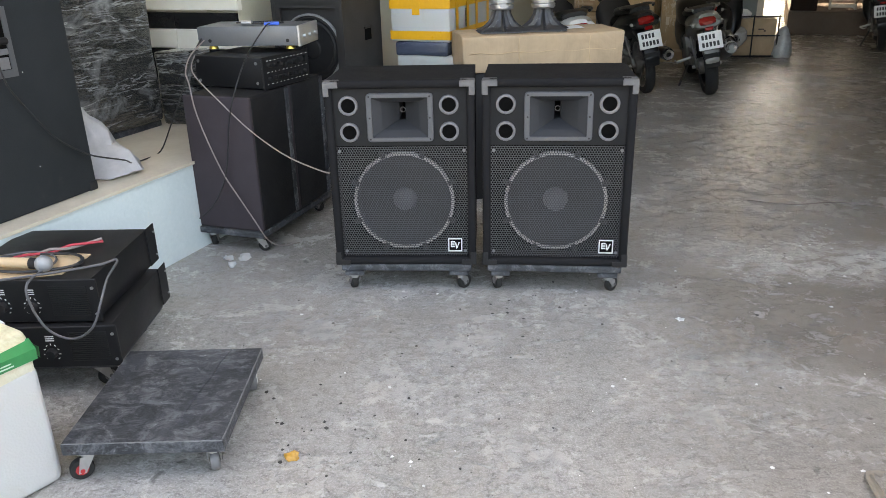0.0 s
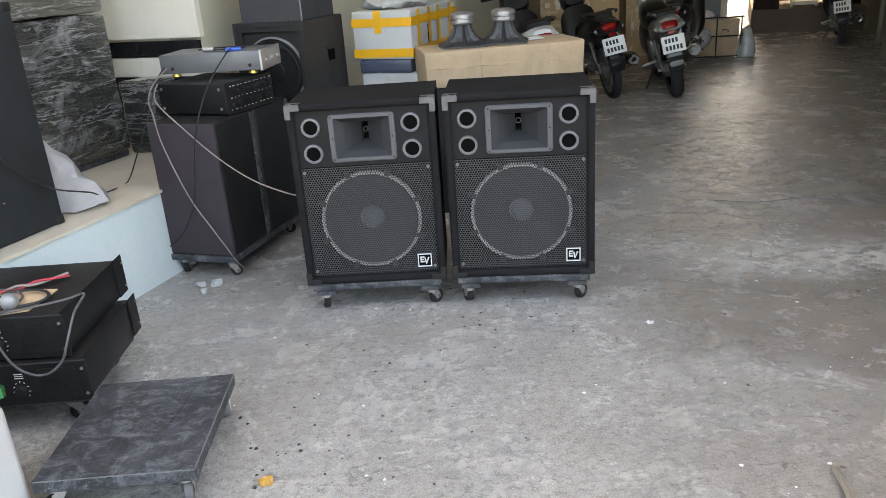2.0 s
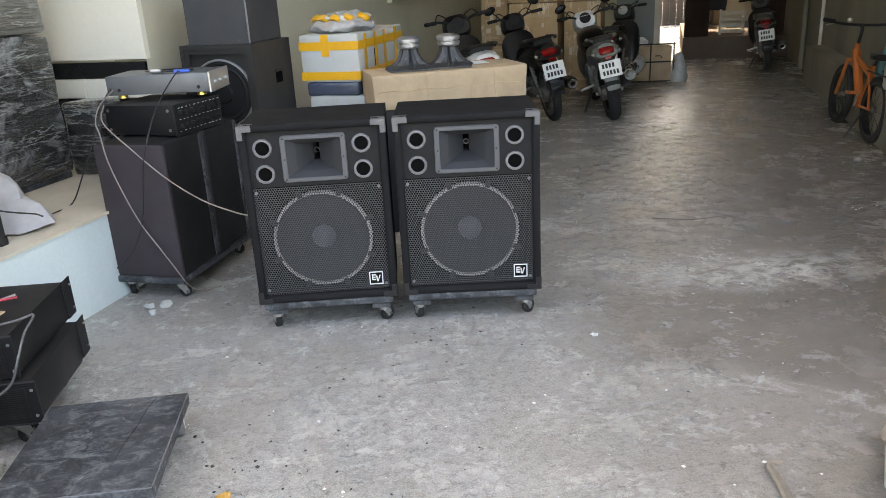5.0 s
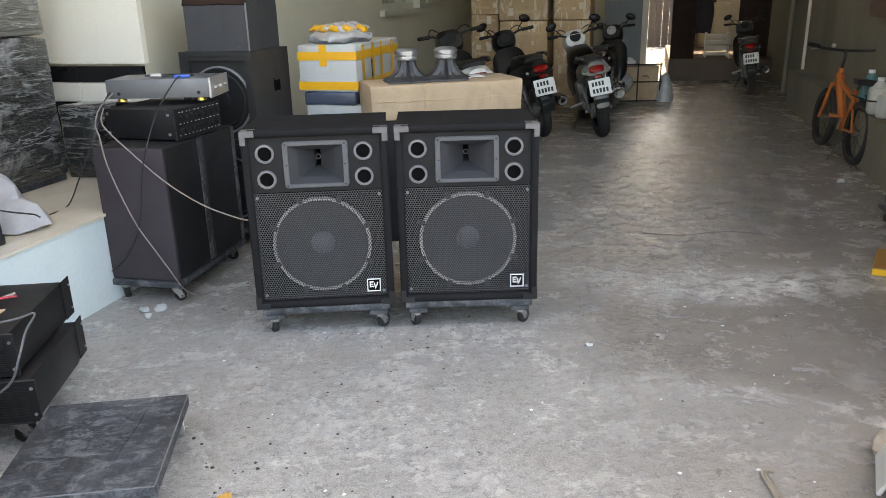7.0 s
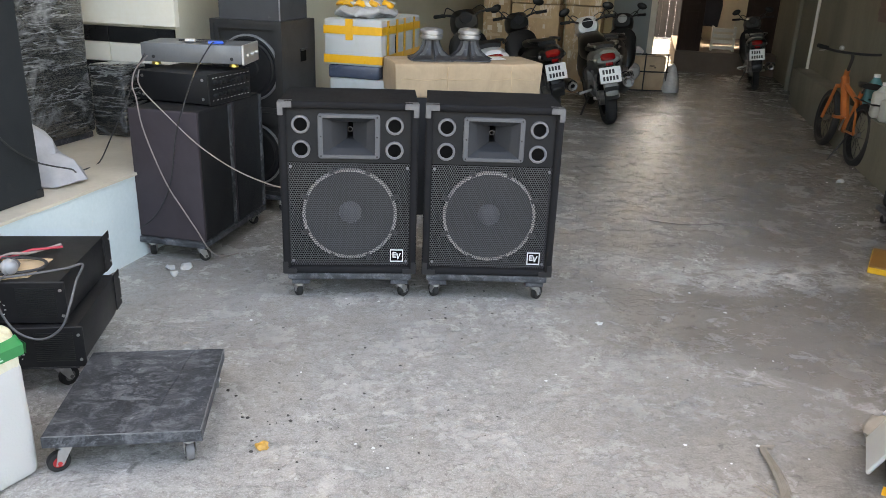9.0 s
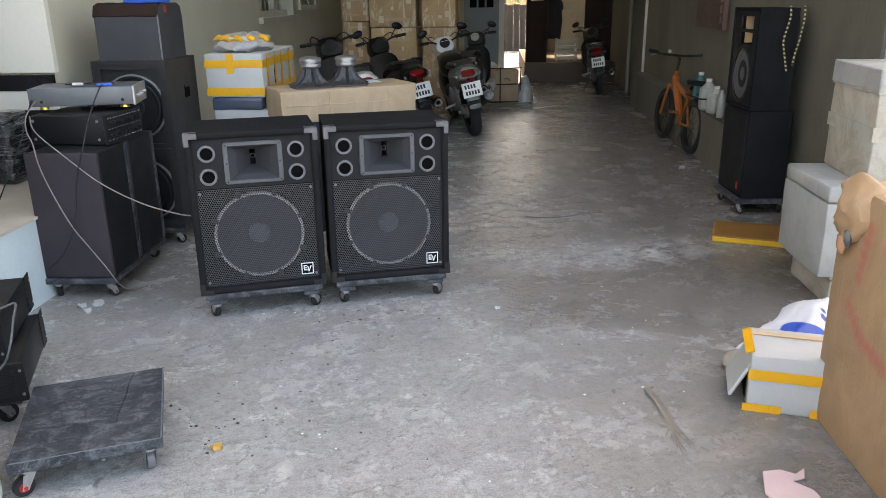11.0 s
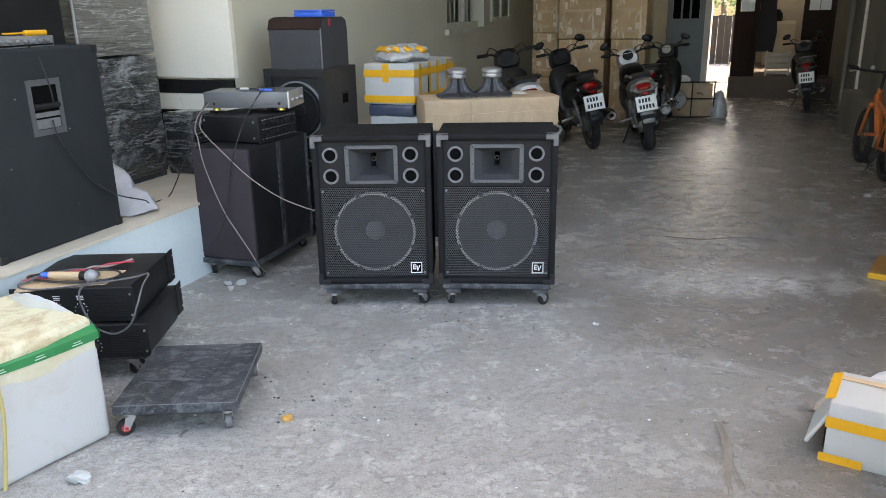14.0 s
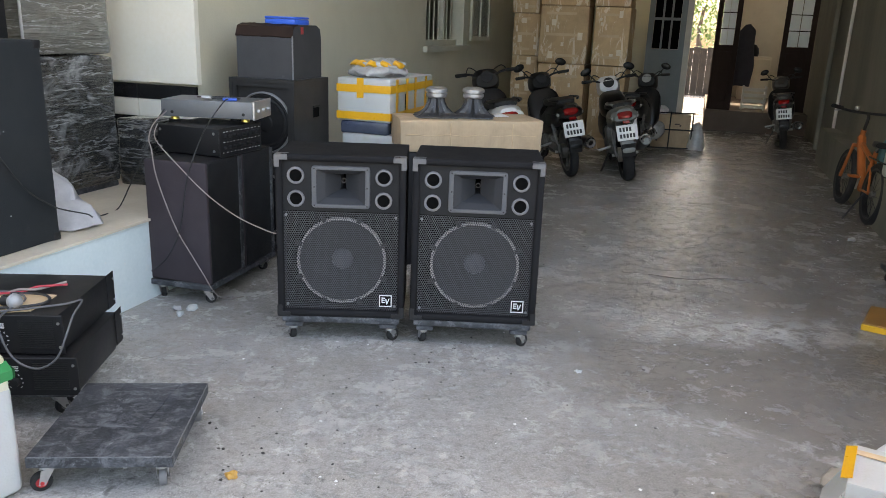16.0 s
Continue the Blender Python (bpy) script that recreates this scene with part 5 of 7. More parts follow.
# ---------------- film-wrapped stack ----------------
for z, h, tw in ((PLAT + 0.03, 0.70, 0), (PLAT + 0.735, 0.78, 1.5)):
    t = thing("wrapped_box", HALL @ T(-3.16, 2.9, z) @ Rot(tw, "Z"), "boxed gear wrapped in creased clear stretch film", "box", "wrapped stack")
    part("wrapping", Shape().box(0.62, 0.60, h, I4, 0.02, 2).cut(3).rough(0.012, 5, z), M_FILM if h < 0.75 else M_FILMGREY, t)
    part("film_roll_edge", Shape().tube([(0.305, -0.305, 0.02), (0.312, -0.31, h * 0.4), (0.308, -0.308, h * 0.7), (0.305, -0.306, h - 0.02)], 0.007).rough(0.005, 30), M_BAGGY, t)
pl = thing("pallet", HALL @ T(-3.16, 2.9, PLAT), "low dark pallet under wrapped boxes", "pallet")
for x in (-0.25, 0, 0.25):
    part("runner", Shape().box(0.08, 0.58, 0.03, T(x, 0, 0), 0.004, 1), M_BOARD, pl)
t = thing("wrapped_box", HALL @ T(-2.78, 3.32, PLAT), "small black bundle wrapped in film against the wall", "box", "wrapped stack")
part("wrapping", Shape().box(0.22, 0.2, 0.38, I4, 0.02, 2).cut(3).rough(0.012, 6, 9), M_FILM, t)

# ---------------- rack amplifiers on a low dolly ----------------
gear_dolly(pose(-1.232, 2.22, 0, 0, 0, 1), 0.44, 0.42, 0.105, "black dolly under rack amplifiers", 0.032, 0.022, 0.07, "", False)


def rack_amp(m, label):
    t = thing("rack_amplifier", m, label, "amplifier", "rack amplifiers")
    part("case", Shape().box(0.435, 0.43, 0.134, T(0, 0.225, 0), 0.003), M_AMPBLK, t)
    part("face", Shape().box(0.47, 0.01, 0.138, T(0, 0.004, -0.001), 0.002, 1), M_AMPBLK, t)
    for s in (-1, 1):
        part("rear_ear", Shape().box(0.003, 0.07, 0.138, T(s * 0.2195, 0.455, 0), 0.001, 1), M_AMPBLK, t)
        for z in (0.025, 0.11):
            part("ear_screw", Shape().cyl(0.005, 0.003, T(s * 0.222, -0.0012, z) @ Rot(90, "X"), seg=8), M_STEEL, t)
            part("side_screw", Shape().cyl(0.004, 0.003, T(s * 0.2215, 0.475, z) @ Rot(s * 90, "Y"), seg=8), M_STEEL, t)
    for k in range(15):
        part("vent_slat", boxes((0.09, 0.205, -0.004, -0.0012, 0.02 + 0.0068 * k, 0.023 + 0.0068 * k)), M_BCORNER, t)
    for x in (-0.06, 0.03):
        kb = part("knob", Shape().cyl(0.017, 0.016, T(x, -0.001, 0.05) @ Rot(90, "X"), 0.014, 18), M_BAFFLE, t)
        for k in range(9):
            a = math.radians(-130 + 32.5 * k)
            part("dial_mark", Shape().box(0.0022, 0.0008, 0.006, T(x + 0.026 * math.sin(a), -0.0014, 0.05 + 0.026 * math.cos(a)) @ Rot(-math.degrees(a), "Y")), M_WHITE, kb)
        for k in range(3):
            part("printed_line", boxes((x - 0.012, x + 0.014, -0.0018, -0.0012, 0.09 + 0.007 * k, 0.093 + 0.007 * k)), M_WHITE, t)
    return t


A2 = pose(-1.212, 1.985, 0.105, 0, 0, 1.5)
A1 = pose(-1.256, 2.015, 0.2465, 0, 0, -0.5)
rack_amp(A2, "black rack power amplifier with vents and dials")
rack_amp(A1, "black rack power amplifier with vents and dials")
TOPZ = 0.2465 + 0.1345
single("cardboard_scrap", Shape().loft([[(-0.19, -0.11, z), (0.13, -0.08, z), (0.17, 0.07, z), (-0.02, 0.13, z), (-0.21, 0.10, z)] for z in (0, 0.004)]), M_KRAFT, pose(-1.28, 2.12, TOPZ, 0, 0, 8), "torn piece of brown cardboard on the amplifier", "cardboard")
mic = thing("microphone", pose(-1.21, 2.075, TOPZ + 0.030, 0, 90, -8), "microphone with a mesh ball head and taped grip", "microphone")
part("grip", Shape().cyl(0.014, 0.13, T(0, 0, -0.16), 0.017, 16), M_KRAFT, mic)
part("switch_band", Shape().cyl(0.0175, 0.025, T(0, 0, -0.03), seg=16), M_BAFFLE, mic)
part("mesh_head", Shape().ball(0.026, T(0, 0, 0.012), 20).cyl(0.0268, 0.006, T(0, 0, 0.006), seg=20), M_SILVERAMP, mic)
part("plug", Shape().cyl(0.012, 0.03, T(0, 0, -0.19), seg=12), M_BLUEBOX, mic)
zc = TOPZ + 0.008
single("microphone_cable", Shape().tube([(-1.41, 2.08, zc + 0.02), (-1.46, 2.03, zc), (-1.36, 1.995, zc), (-1.2, 2.03, zc + 0.004), (-1.05, 2.10, zc + 0.004), (-1.0, 2.13, zc + 0.008), (-0.985, 2.02, zc - 0.004), (-0.99, 1.96, TOPZ - 0.05), (-1.02, 1.945, TOPZ - 0.12), (-1.08, 1.94, TOPZ - 0.155), (-1.15, 1.945, TOPZ - 0.13), (-1.195, 1.96, TOPZ - 0.06), (-1.205, 1.985, zc), (-1.2, 2.15, zc + 0.004), (-1.32, 2.22, zc + 0.004), (-1.45, 2.14, zc), (-1.47, 2.05, zc)], 0.0038, seg=8, smooth=6), M_CORDG, I4, "grey microphone cable looped over the amplifiers", "cable")
single("coiled_cable", Shape().tube([(-1.47 + 0.36 * (0.5 + 0.5 * math.cos(a)), 2.13 + 0.07 * math.sin(a) * (1 + 0.1 * math.sin(3 * a)), zc + 0.005 + 0.004 * math.sin(2 * a)) for a in [k * 0.55 for k in range(24)]], 0.0045, smooth=3), M_CORDB, I4, "black cable coiled on the amplifier", "cable")
for n in range(2):
    single("twisted_wire", Shape().tube([(-1.46 + 0.042 * k, 2.06 + 0.031 * k + 0.006 * math.cos(2.2 * k + 3.14 * n), TOPZ + 0.016 + 0.006 * math.sin(2.2 * k + 3.14 * n)) for k in range(9)], 0.0045, smooth=3), M_CORDR if n == 0 else M_CORD, I4, "red and pale twisted wire on the amplifier", "wire", "twisted wire pair")

# ---------------- cords hanging from the amplifiers ----------------
single("beige_cord", Shape().tube([(-1.10, 3.58, 0.90), (-1.12, 3.40, 0.85), (-1.10, 3.25, 0.80), (-1.075, 3.20, 0.752), (-1.061, 3.19, 0.642), (-1.018, 3.176, 0.499), (-0.964, 3.158, 0.366), (-0.904, 3.138, 0.266), (-0.847, 3.119, 0.174), (-0.80, 3.14, 0.07), (-0.76, 3.22, 0.012), (-0.69, 3.27, 0.006)], 0.0029, smooth=5), M_CORD, I4, "beige mains cord hanging down to the floor", "cord")
single("beige_cord", Shape().tube([(-1.11, 3.42, 0.845), (-1.06, 3.22, 0.80), (-0.948, 3.155, 0.695), (-0.81, 3.10, 0.573), (-0.642, 2.96, 0.502), (-0.50, 2.88, 0.462), (-0.438, 2.86, 0.45)], 0.0029, smooth=5), M_CORD, I4, "beige cord stretched from the amplifier to a loudspeaker", "cord")
single("black_cord", Shape().tube([(-0.79, 3.56, 0.96), (-0.80, 3.50, 0.955), (-0.83, 3.25, 0.86), (-0.86, 3.12, 0.74), (-0.909, 3.14, 0.601), (-0.954, 3.155, 0.38), (-1.031, 3.182, 0.233), (-1.12, 3.212, 0.152)], 0.0032, smooth=5), M_CORDB, I4, "thin black cord hanging in front of a subwoofer", "cord")
single("black_cord", Shape().tube([(-1.11, 3.60, 0.92), (-1.13, 3.45, 0.84), (-1.17, 3.41, 0.72), (-1.264, 3.42, 0.537), (-1.329, 3.41, PLAT + 0.006), (-1.35, 3.27, PLAT + 0.006), (-1.31, 3.05, 0.46), (-1.285, 2.93, 0.503), (-1.33, 2.811, 0.55), (-1.370, 2.785, 0.575), (-1.410, 2.68, 0.658), (-1.443, 2.597, 0.78), (-1.462, 2.545, 0.872), (-1.475, 2.545, 0.95)], 0.0032, smooth=5), M_CORDB, I4, "black cord running from the amplifier to a large cabinet", "cord")
single("black_cord", Shape().tube([(-1.52, 2.52, 1.262), (-1.515, 2.535, 1.25), (-1.49, 2.55, 1.20), (-1.475, 2.57, 1.08), (-1.478, 2.585, 1.0)], 0.0032, smooth=5), M_CORDB, I4, "black cord hanging from the mixer into a handle cup", "cord")


single("grey_cable", Shape().tube([(-1.629, 2.132, 0.838), (-1.617, 2.135, 0.694), (-1.603, 2.145, 0.61), (-1.596, 2.15, 0.516), (-1.604, 2.1, 0.454), (-1.632, 2.028, 0.435), (-1.672, 1.951, 0.442)], 0.0065, smooth=5), M_CORDPALE, I4, "grey cable looping over the front of the platform", "cable")


# ---------------- foam boxes, cartons and loose things ----------------
def foam_box(name, m, w, d, h, label, mat=None, lid=0.25, rough=0.004, group=""):
    """Foam box with lid; the nearest lower corner line at y = 0, x centred."""
    t = thing(name, m, label, "box", group)
    part("body", Shape().box(w, d, h * (1 - lid), T(0, d / 2, 0), 0.008, 2).cut(2).rough(rough, 4, h), mat or M_FOAM, t)
    part("lid", Shape().box(w * 1.004, d * 1.004, h * lid - 0.003, T(0, d / 2, h * (1 - lid) + 0.003), 0.01, 2).cut(2).rough(rough, 4, h + 3), mat or M_FOAM, t)
    return t


def tape_band(t, w, d, z, h, mat=M_TAPE, out=0.004, name="tape"):
    part(name, boxes((-w / 2 - out, w / 2 + out, -out, -out + 0.0015, z, z + h), (w / 2 + out - 0.0015, w / 2 + out, -out + 0.0015, d + out, z, z + h), (-w / 2 - out, -w / 2 - out + 0.0015, -out + 0.0015, d + out, z, z + h)), mat, t, "", None, False)


FB = pose(-0.143, 4.222, 0, 0, 0, -20.5)
t = foam_box("foam_box", FB @ T(0.015, 0.02, 0), 0.33, 0.7, 0.715, "white foam box at the bottom of a stack", None, 0.12, 0.004, "stack of foam boxes")
t = thing("film_bundle", FB @ T(0.0, 0.01, 0.715), "dark blue bundle wrapped in clear film", "bundle")
part("wrapping", Shape().box(0.31, 0.60, 0.075, T(0, 0.3, 0), 0.012, 2).cut(2).rough(0.004, 9), M_BLUEFILM, t)
t = foam_box("foam_box", FB @ T(0, 0, 0.79), 0.342, 0.76, 0.255, "white foam box banded with orange-yellow tape", None, 0.28, 0.003, "stack of foam boxes")
tape_band(t, 0.342, 0.76, 0.012, 0.045)
tape_band(t, 0.342, 0.76, 0.172, 0.045)
for x, z0, z1 in ((-0.02, 0.14, 0.256),):
    part("tape", boxes((x - 0.022, x + 0.022, -0.006, -0.0045, z0, z1)), M_TAPE, t, "", None, False)
for y in (0.1, 0.27, 0.42, 0.62):
    part("tape", boxes((0.1765, 0.178, y - 0.018, y + 0.018, 0.02, 0.25)), M_TAPE, t, "", None, False)
# black strip on the surface paints the shade in a slot
part("slot_shade", boxes((0.1765, 0.178, 0.235, 0.243, 0.06, 0.16)), M_DARK, t)
bag = thing("plastic_bag", FB @ T(0.0, 0.24, 1.045), "crumpled clear plastic bag with yellow tape on a foam box", "bag")
part("lower_fold", Shape().ball(1, Matrix.Diagonal((0.175, 0.2, 0.04, 1)), 40).rough(0.028, 13, 2).rough(0.01, 38, 7), M_BAGGY, bag, "", T(0, 0, 0.032))
part("upper_fold", Shape().ball(1, Matrix.Diagonal((0.14, 0.15, 0.032, 1)), 40).rough(0.03, 15, 5).rough(0.01, 40, 3), M_BAGGY, bag, "", T(0.01, 0.02, 0.068))
for x, y in ((-0.13, -0.05), (-0.07, -0.10), (0.0, -0.11), (0.07, -0.09), (0.13, -0.02), (-0.11, 0.06), (-0.03, -0.02)):
    part("tape_scrap", Shape().ball(1, Matrix.Diagonal((0.04, 0.03, 0.02, 1)), 16).rough(0.018, 26, x), M_TAPE, bag, "", T(x, y, 0.075))

CT = pose(0.082, 3.855, 0, 0, 0, 9)
ct = thing("carton", CT, "large worn brown cardboard carton with soft corners", "carton")
part("body", Shape().box(0.835, 0.36, 0.18, T(0.4175, 0.18, 0.67), 0.010, 2).cut(4).rough(0.008, 7, 1), M_CARTON, ct)
support = thing("low_cabinet", CT, "plain black cabinet carrying a carton", "cabinet")
part("cabinet", Shape().box(0.82, 0.34, 0.668, T(0.4175, 0.18, 0), 0.01, 2), M_BAFFLE, support)
for x in (0.29, 0.655):
    part("crease", Shape().tube([(x + 0.004 * math.sin(30 * z), -0.0015, z) for z in [0.69 + 0.012 * k for k in range(13)]], 0.0028, seg=5), M_KRAFT, ct)
part("crease", Shape().tube([(0.03 + 0.04 * k, -0.001 - 0.001 * (k % 2), 0.765 + 0.004 * math.sin(1.3 * k)) for k in range(20)], 0.0022, seg=5), M_KRAFT, ct)
part("top_fold", Shape().tube([(0.02 + 0.04 * k, 0.19 + 0.006 * math.sin(k), 0.846) for k in range(21)], 0.004, seg=6), M_KRAFT, ct)


def horn_driver(m, label):
    t = thing("horn_driver", m, label, "horn driver", "pair of horn drivers")
    flare = Shape()
    rings = []
    for z, r, sq in ((0.0, 0.115, 1.0), (0.006, 0.114, 1.0), (0.010, 0.096, 0.9), (0.028, 0.070, 0.5), (0.052, 0.050, 0.2), (0.085, 0.037, 0), (0.11, 0.034, 0)):
        ringp = []
        for k in range(32):
            a = 2 * math.pi * k / 32
            rr = r * (1 + sq * (1 / max(abs(math.cos(a)), abs(math.sin(a))) - 1) * 0.75) * (1.0 if z < 0.01 else 1 + 0.30 * (k % 4 == 0))
            ringp.append((rr * math.cos(a) * 1.08, rr * math.sin(a) * 0.8 if z < 0.03 else rr * math.sin(a), z))
        rings.append(ringp)
    part("flare", flare.loft(rings), M_HORNFLARE, t, "ribbed black flare")
    part("magnet", Shape().spin([(0.036, 0.108), (0.054, 0.110), (0.061, 0.118), (0.061, 0.134), (0.053, 0.136), (0.053, 0.141), (0.064, 0.143), (0.064, 0.158), (0.056, 0.166), (0.038, 0.172), (0.0, 0.173)], I4, 32), M_HORNALU, t, "grey cast alloy magnet")
    for s in (-1, 1):
        part("terminal", Shape().box(0.01, 0.012, 0.016, T(s * 0.03, -0.02, 0.155), 0.002, 1), M_RED if s > 0 else M_BCORNER, t)
    return t


horn_driver(pose(0.285, 4.04, 0.853, 0, 0, 6), "cast alloy compression driver on a ribbed black flare")
horn_driver(pose(0.50, 4.075, 0.853, 0, 0, -4), "cast alloy compression driver on a ribbed black flare")
single("paper_sheet", Shape().loft([[(0, 0, z), (0.13, 0.01, z), (0.12, 0.09, z + 0.006), (0.01, 0.085, z + 0.002)] for z in (0, 0.002)]), M_WHITE, pose(0.60, 4.10, 0.853, 0, 0, 12), "white paper sheet lying on the carton", "paper")

# big white foam box in the foreground
WF = pose(-0.983, 1.588, 0, 0, 0, 54.5)
wf = thing("large_foam_box", WF, "large white foam box with green tape and broken top", "box")
BL, BW = 0.92, 0.47
body = Shape().box(BL, BW, 0.345, T(-BL / 2, BW / 2, 0), 0.022, 3).cut(4).rough(0.007, 5, 3)
part("body", body, M_FOAM, wf)
part("lid", Shape().box(BL * 0.99, BW * 0.985, 0.05, T(-BL / 2, BW / 2, 0.384), 0.016, 3).cut(5).rough(0.022, 6, 8).rough(0.006, 24, 2), M_FOAMOLD, wf, "yellowed cracked foam lid")
part("stained_shoulder", Shape().box(BL * 0.998, BW * 0.996, 0.095, T(-BL / 2, BW / 2, 0.295), 0.014, 2).cut(4).rough(0.009, 6, 12), M_FOAMPALE, wf, "yellow-stained upper edge of the foam")
tp = Shape()
tp.loft([[(x, -0.0105 - 0.002 * math.sin(7 * x), 0.364 + 0.004 * math.sin(9 * x)), (x, -0.0115 - 0.002 * math.sin(7 * x), 0.392 + 0.004 * math.sin(6 * x)), (x, 0.004, 0.404), (x, 0.016, 0.412)] for x in [0.003 - 0.0232 * k for k in range(41)]], caps=False, loop=False)
tp.loft([[(0.0085 + 0.002 * math.sin(11 * y), y, 0.364 + 0.004 * math.sin(12 * y)), (0.011, y, 0.392), (0.0, y, 0.406)] for y in [-0.0105 + 0.0228 * k for k in range(21)]], caps=False, loop=False)
part("green_tape", tp, M_GTAPE, wf, "printed green tape")
for k in range(7):
    part("tape_print", boxes((-0.09 - 0.12 * k, -0.055 - 0.12 * k, -0.0150, -0.0142, 0.370, 0.3735), (-0.085 - 0.12 * k, -0.06 - 0.12 * k, -0.0150, -0.0142, 0.378, 0.381)), M_GPRINT, wf)
part("raised_flap", Shape().loft([[(-0.004 - 0.03 * math.sin(2.2 * v), 0.10 + 0.36 * v, 0.405), (-0.010 - 0.03 * math.sin(2.2 * v), 0.10 + 0.36 * v, 0.415 + 0.055 * math.sin(2.6 * v + 0.3)), (-0.026 - 0.03 * math.sin(2.2 * v), 0.10 + 0.36 * v, 0.412 + 0.055 * math.sin(2.6 * v + 0.3)), (-0.024 - 0.03 * math.sin(2.2 * v), 0.10 + 0.36 * v, 0.405)] for v in [k / 14 for k in range(15)]]).rough(0.005, 22), M_FOAM, wf, "white foam flap standing up")
single("packing_strap", Shape().tube([(-0.46, 0.28, 0.447), (-0.40, 0.14, 0.452), (-0.36, 0.02, 0.455), (-0.338, -0.018, 0.40), (-0.329, -0.020, 0.26), (-0.35, -0.018, 0.10), (-0.368, -0.02, 0.008)], 0.006, smooth=5), M_ROPE, WF, "yellowish strap hanging over the foam box", "strap")

# ---------------- right-hand side ----------------
CD = HALL @ T(0.97, 0.9, 0)
cd = thing("tall_carton", CD, "tall torn brown carton with red spray marks", "carton")
part("body", Shape().box(0.62, 0.83, 0.80, T(0.31, 0.415, 0), 0.012, 2).cut(3).rough(0.008, 4, 6), M_SPRAYED, cd)
part("torn_flap", Shape().ball(1, Matrix.Diagonal((0.045, 0.095, 0.115, 1)), 32).rough(0.03, 12, 2).rough(0.010, 30, 3), M_CARTONR, cd, "crumpled torn corner", T(0.005, 0.74, 0.735))
part("torn_core", Shape().ball(0.024, Matrix.Diagonal((0.6, 1.1, 1.3, 1)), 14).rough(0.012, 30), M_REDMARK, cd, "", T(-0.025, 0.745, 0.625))
part("hole_lining", Shape().ball(0.02, Matrix.Diagonal((0.6, 1, 1.4, 1)), 12).rough(0.01, 34), M_CORNER, cd, "", T(-0.030, 0.70, 0.655))

SB = pose(1.325, 1.345, 0, 0, 0, -34)
sb = thing("small_foam_box", SB, "small white foam box with yellow tape, one flap open", "box")
part("body", Shape().box(0.265, 0.24, 0.205, T(0.1325, 0.12, 0), 0.006, 2).cut(2).rough(0.003, 8), M_FOAM, sb)
part("tape", boxes((-0.004, 0.269, -0.0055, -0.004, 0.118, 0.155)), M_TAPE, sb, "", None, False)
part("tape", boxes((-0.012, 0.11, -0.0058, -0.0045, -0.0, 0.028)), M_TAPE, sb, "", None, False)
part("tape", boxes((0.2, 0.27, -0.0058, -0.0045, 0.0, 0.03)), M_TAPE, sb, "", None, False)
part("tape", boxes((0.01, 0.265, 0.17, 0.2, 0.2062, 0.2085)), M_KRAFT, sb, "", None, False)
part("open_flap", Shape().box(0.012, 0.2, 0.185, I4, 0.004, 1).rough(0.002, 12), M_FOAM, sb, "", T(-0.055, 0.12, 0.035) @ Rot(26, "Y"))
part("flap_tape", Shape().box(0.03, 0.2, 0.002, I4), M_TAPE, sb, "", T(-0.002, 0.12, 0.204) @ Rot(-18, "Y"))
# black sheet on the side paints the dark opening behind the flap
part("flap_shade", boxes((-0.0052, -0.004, 0.02, 0.2, 0.03, 0.15)), M_DARK, sb)
SK = pose(1.70, 1.66, 0.0, 0, 0, 12) @ Matrix.Diagonal((0.82, 0.72, 0.60, 1))
sk = thing("plastic_sack", SK, "crumpled white sack with a blue print", "sack")
sr = lambda x, h, w: [(x, w * math.cos(a), 0.012 + h * (0.5 + 0.5 * math.sin(a))) for a in [k * math.pi / 8 for k in range(16)]]
part("sack", Shape().loft([sr(-0.13, 0.03, 0.10), sr(-0.06, 0.10, 0.13), sr(0.05, 0.17, 0.14), sr(0.17, 0.24, 0.14), sr(0.28, 0.30, 0.13), sr(0.34, 0.31, 0.10)]).cut(2).rough(0.035, 7, 4).rough(0.012, 24, 2), M_PRINTSACK, sk)
single("dark_rag", Shape().ball(1, Matrix.Diagonal((0.09, 0.06, 0.03, 1)), 18).rough(0.022, 18, 7), M_TWIG, pose(1.50, 1.60, 0.028, 0, 0, 20), "dark crumpled scrap beside the sack", "scrap")

foam_box("foam_block", HALL @ T(1.62, 2.66, 0), 0.46, 0.44, 0.15, "grey foam base under white boxes", M_FOAMDIRT, 0.2, 0.004, "white foam boxes by the wall")
foam_box("white_foam_box", HALL @ T(1.565, 2.62, 0.15), 0.50, 0.50, 0.41, "dusty white foam box with a lid", M_FOAMGREY, 0.18, 0.005, "white foam boxes by the wall")
t = foam_box("white_foam_box", HALL @ T(1.74, 2.62, 0.56) @ Rot(-2, "Z"), 0.56, 0.48, 0.49, "foam box covered in dirty clear tape", M_FOAMDIRT, 0.2, 0.006, "white foam boxes by the wall")
tape_band(t, 0.56, 0.48, 0.385, 0.05, M_FOAMDIRT, 0.0065)
tape_band(t, 0.56, 0.48, 0.19, 0.06, M_FOAMDIRT, 0.0065)
part("cut_edge", Shape().box(0.02, 0.5, 0.1, T(-0.28, 0.24, 0.39), 0.006, 1).rough(0.004, 14), M_FOAMGREY, t)

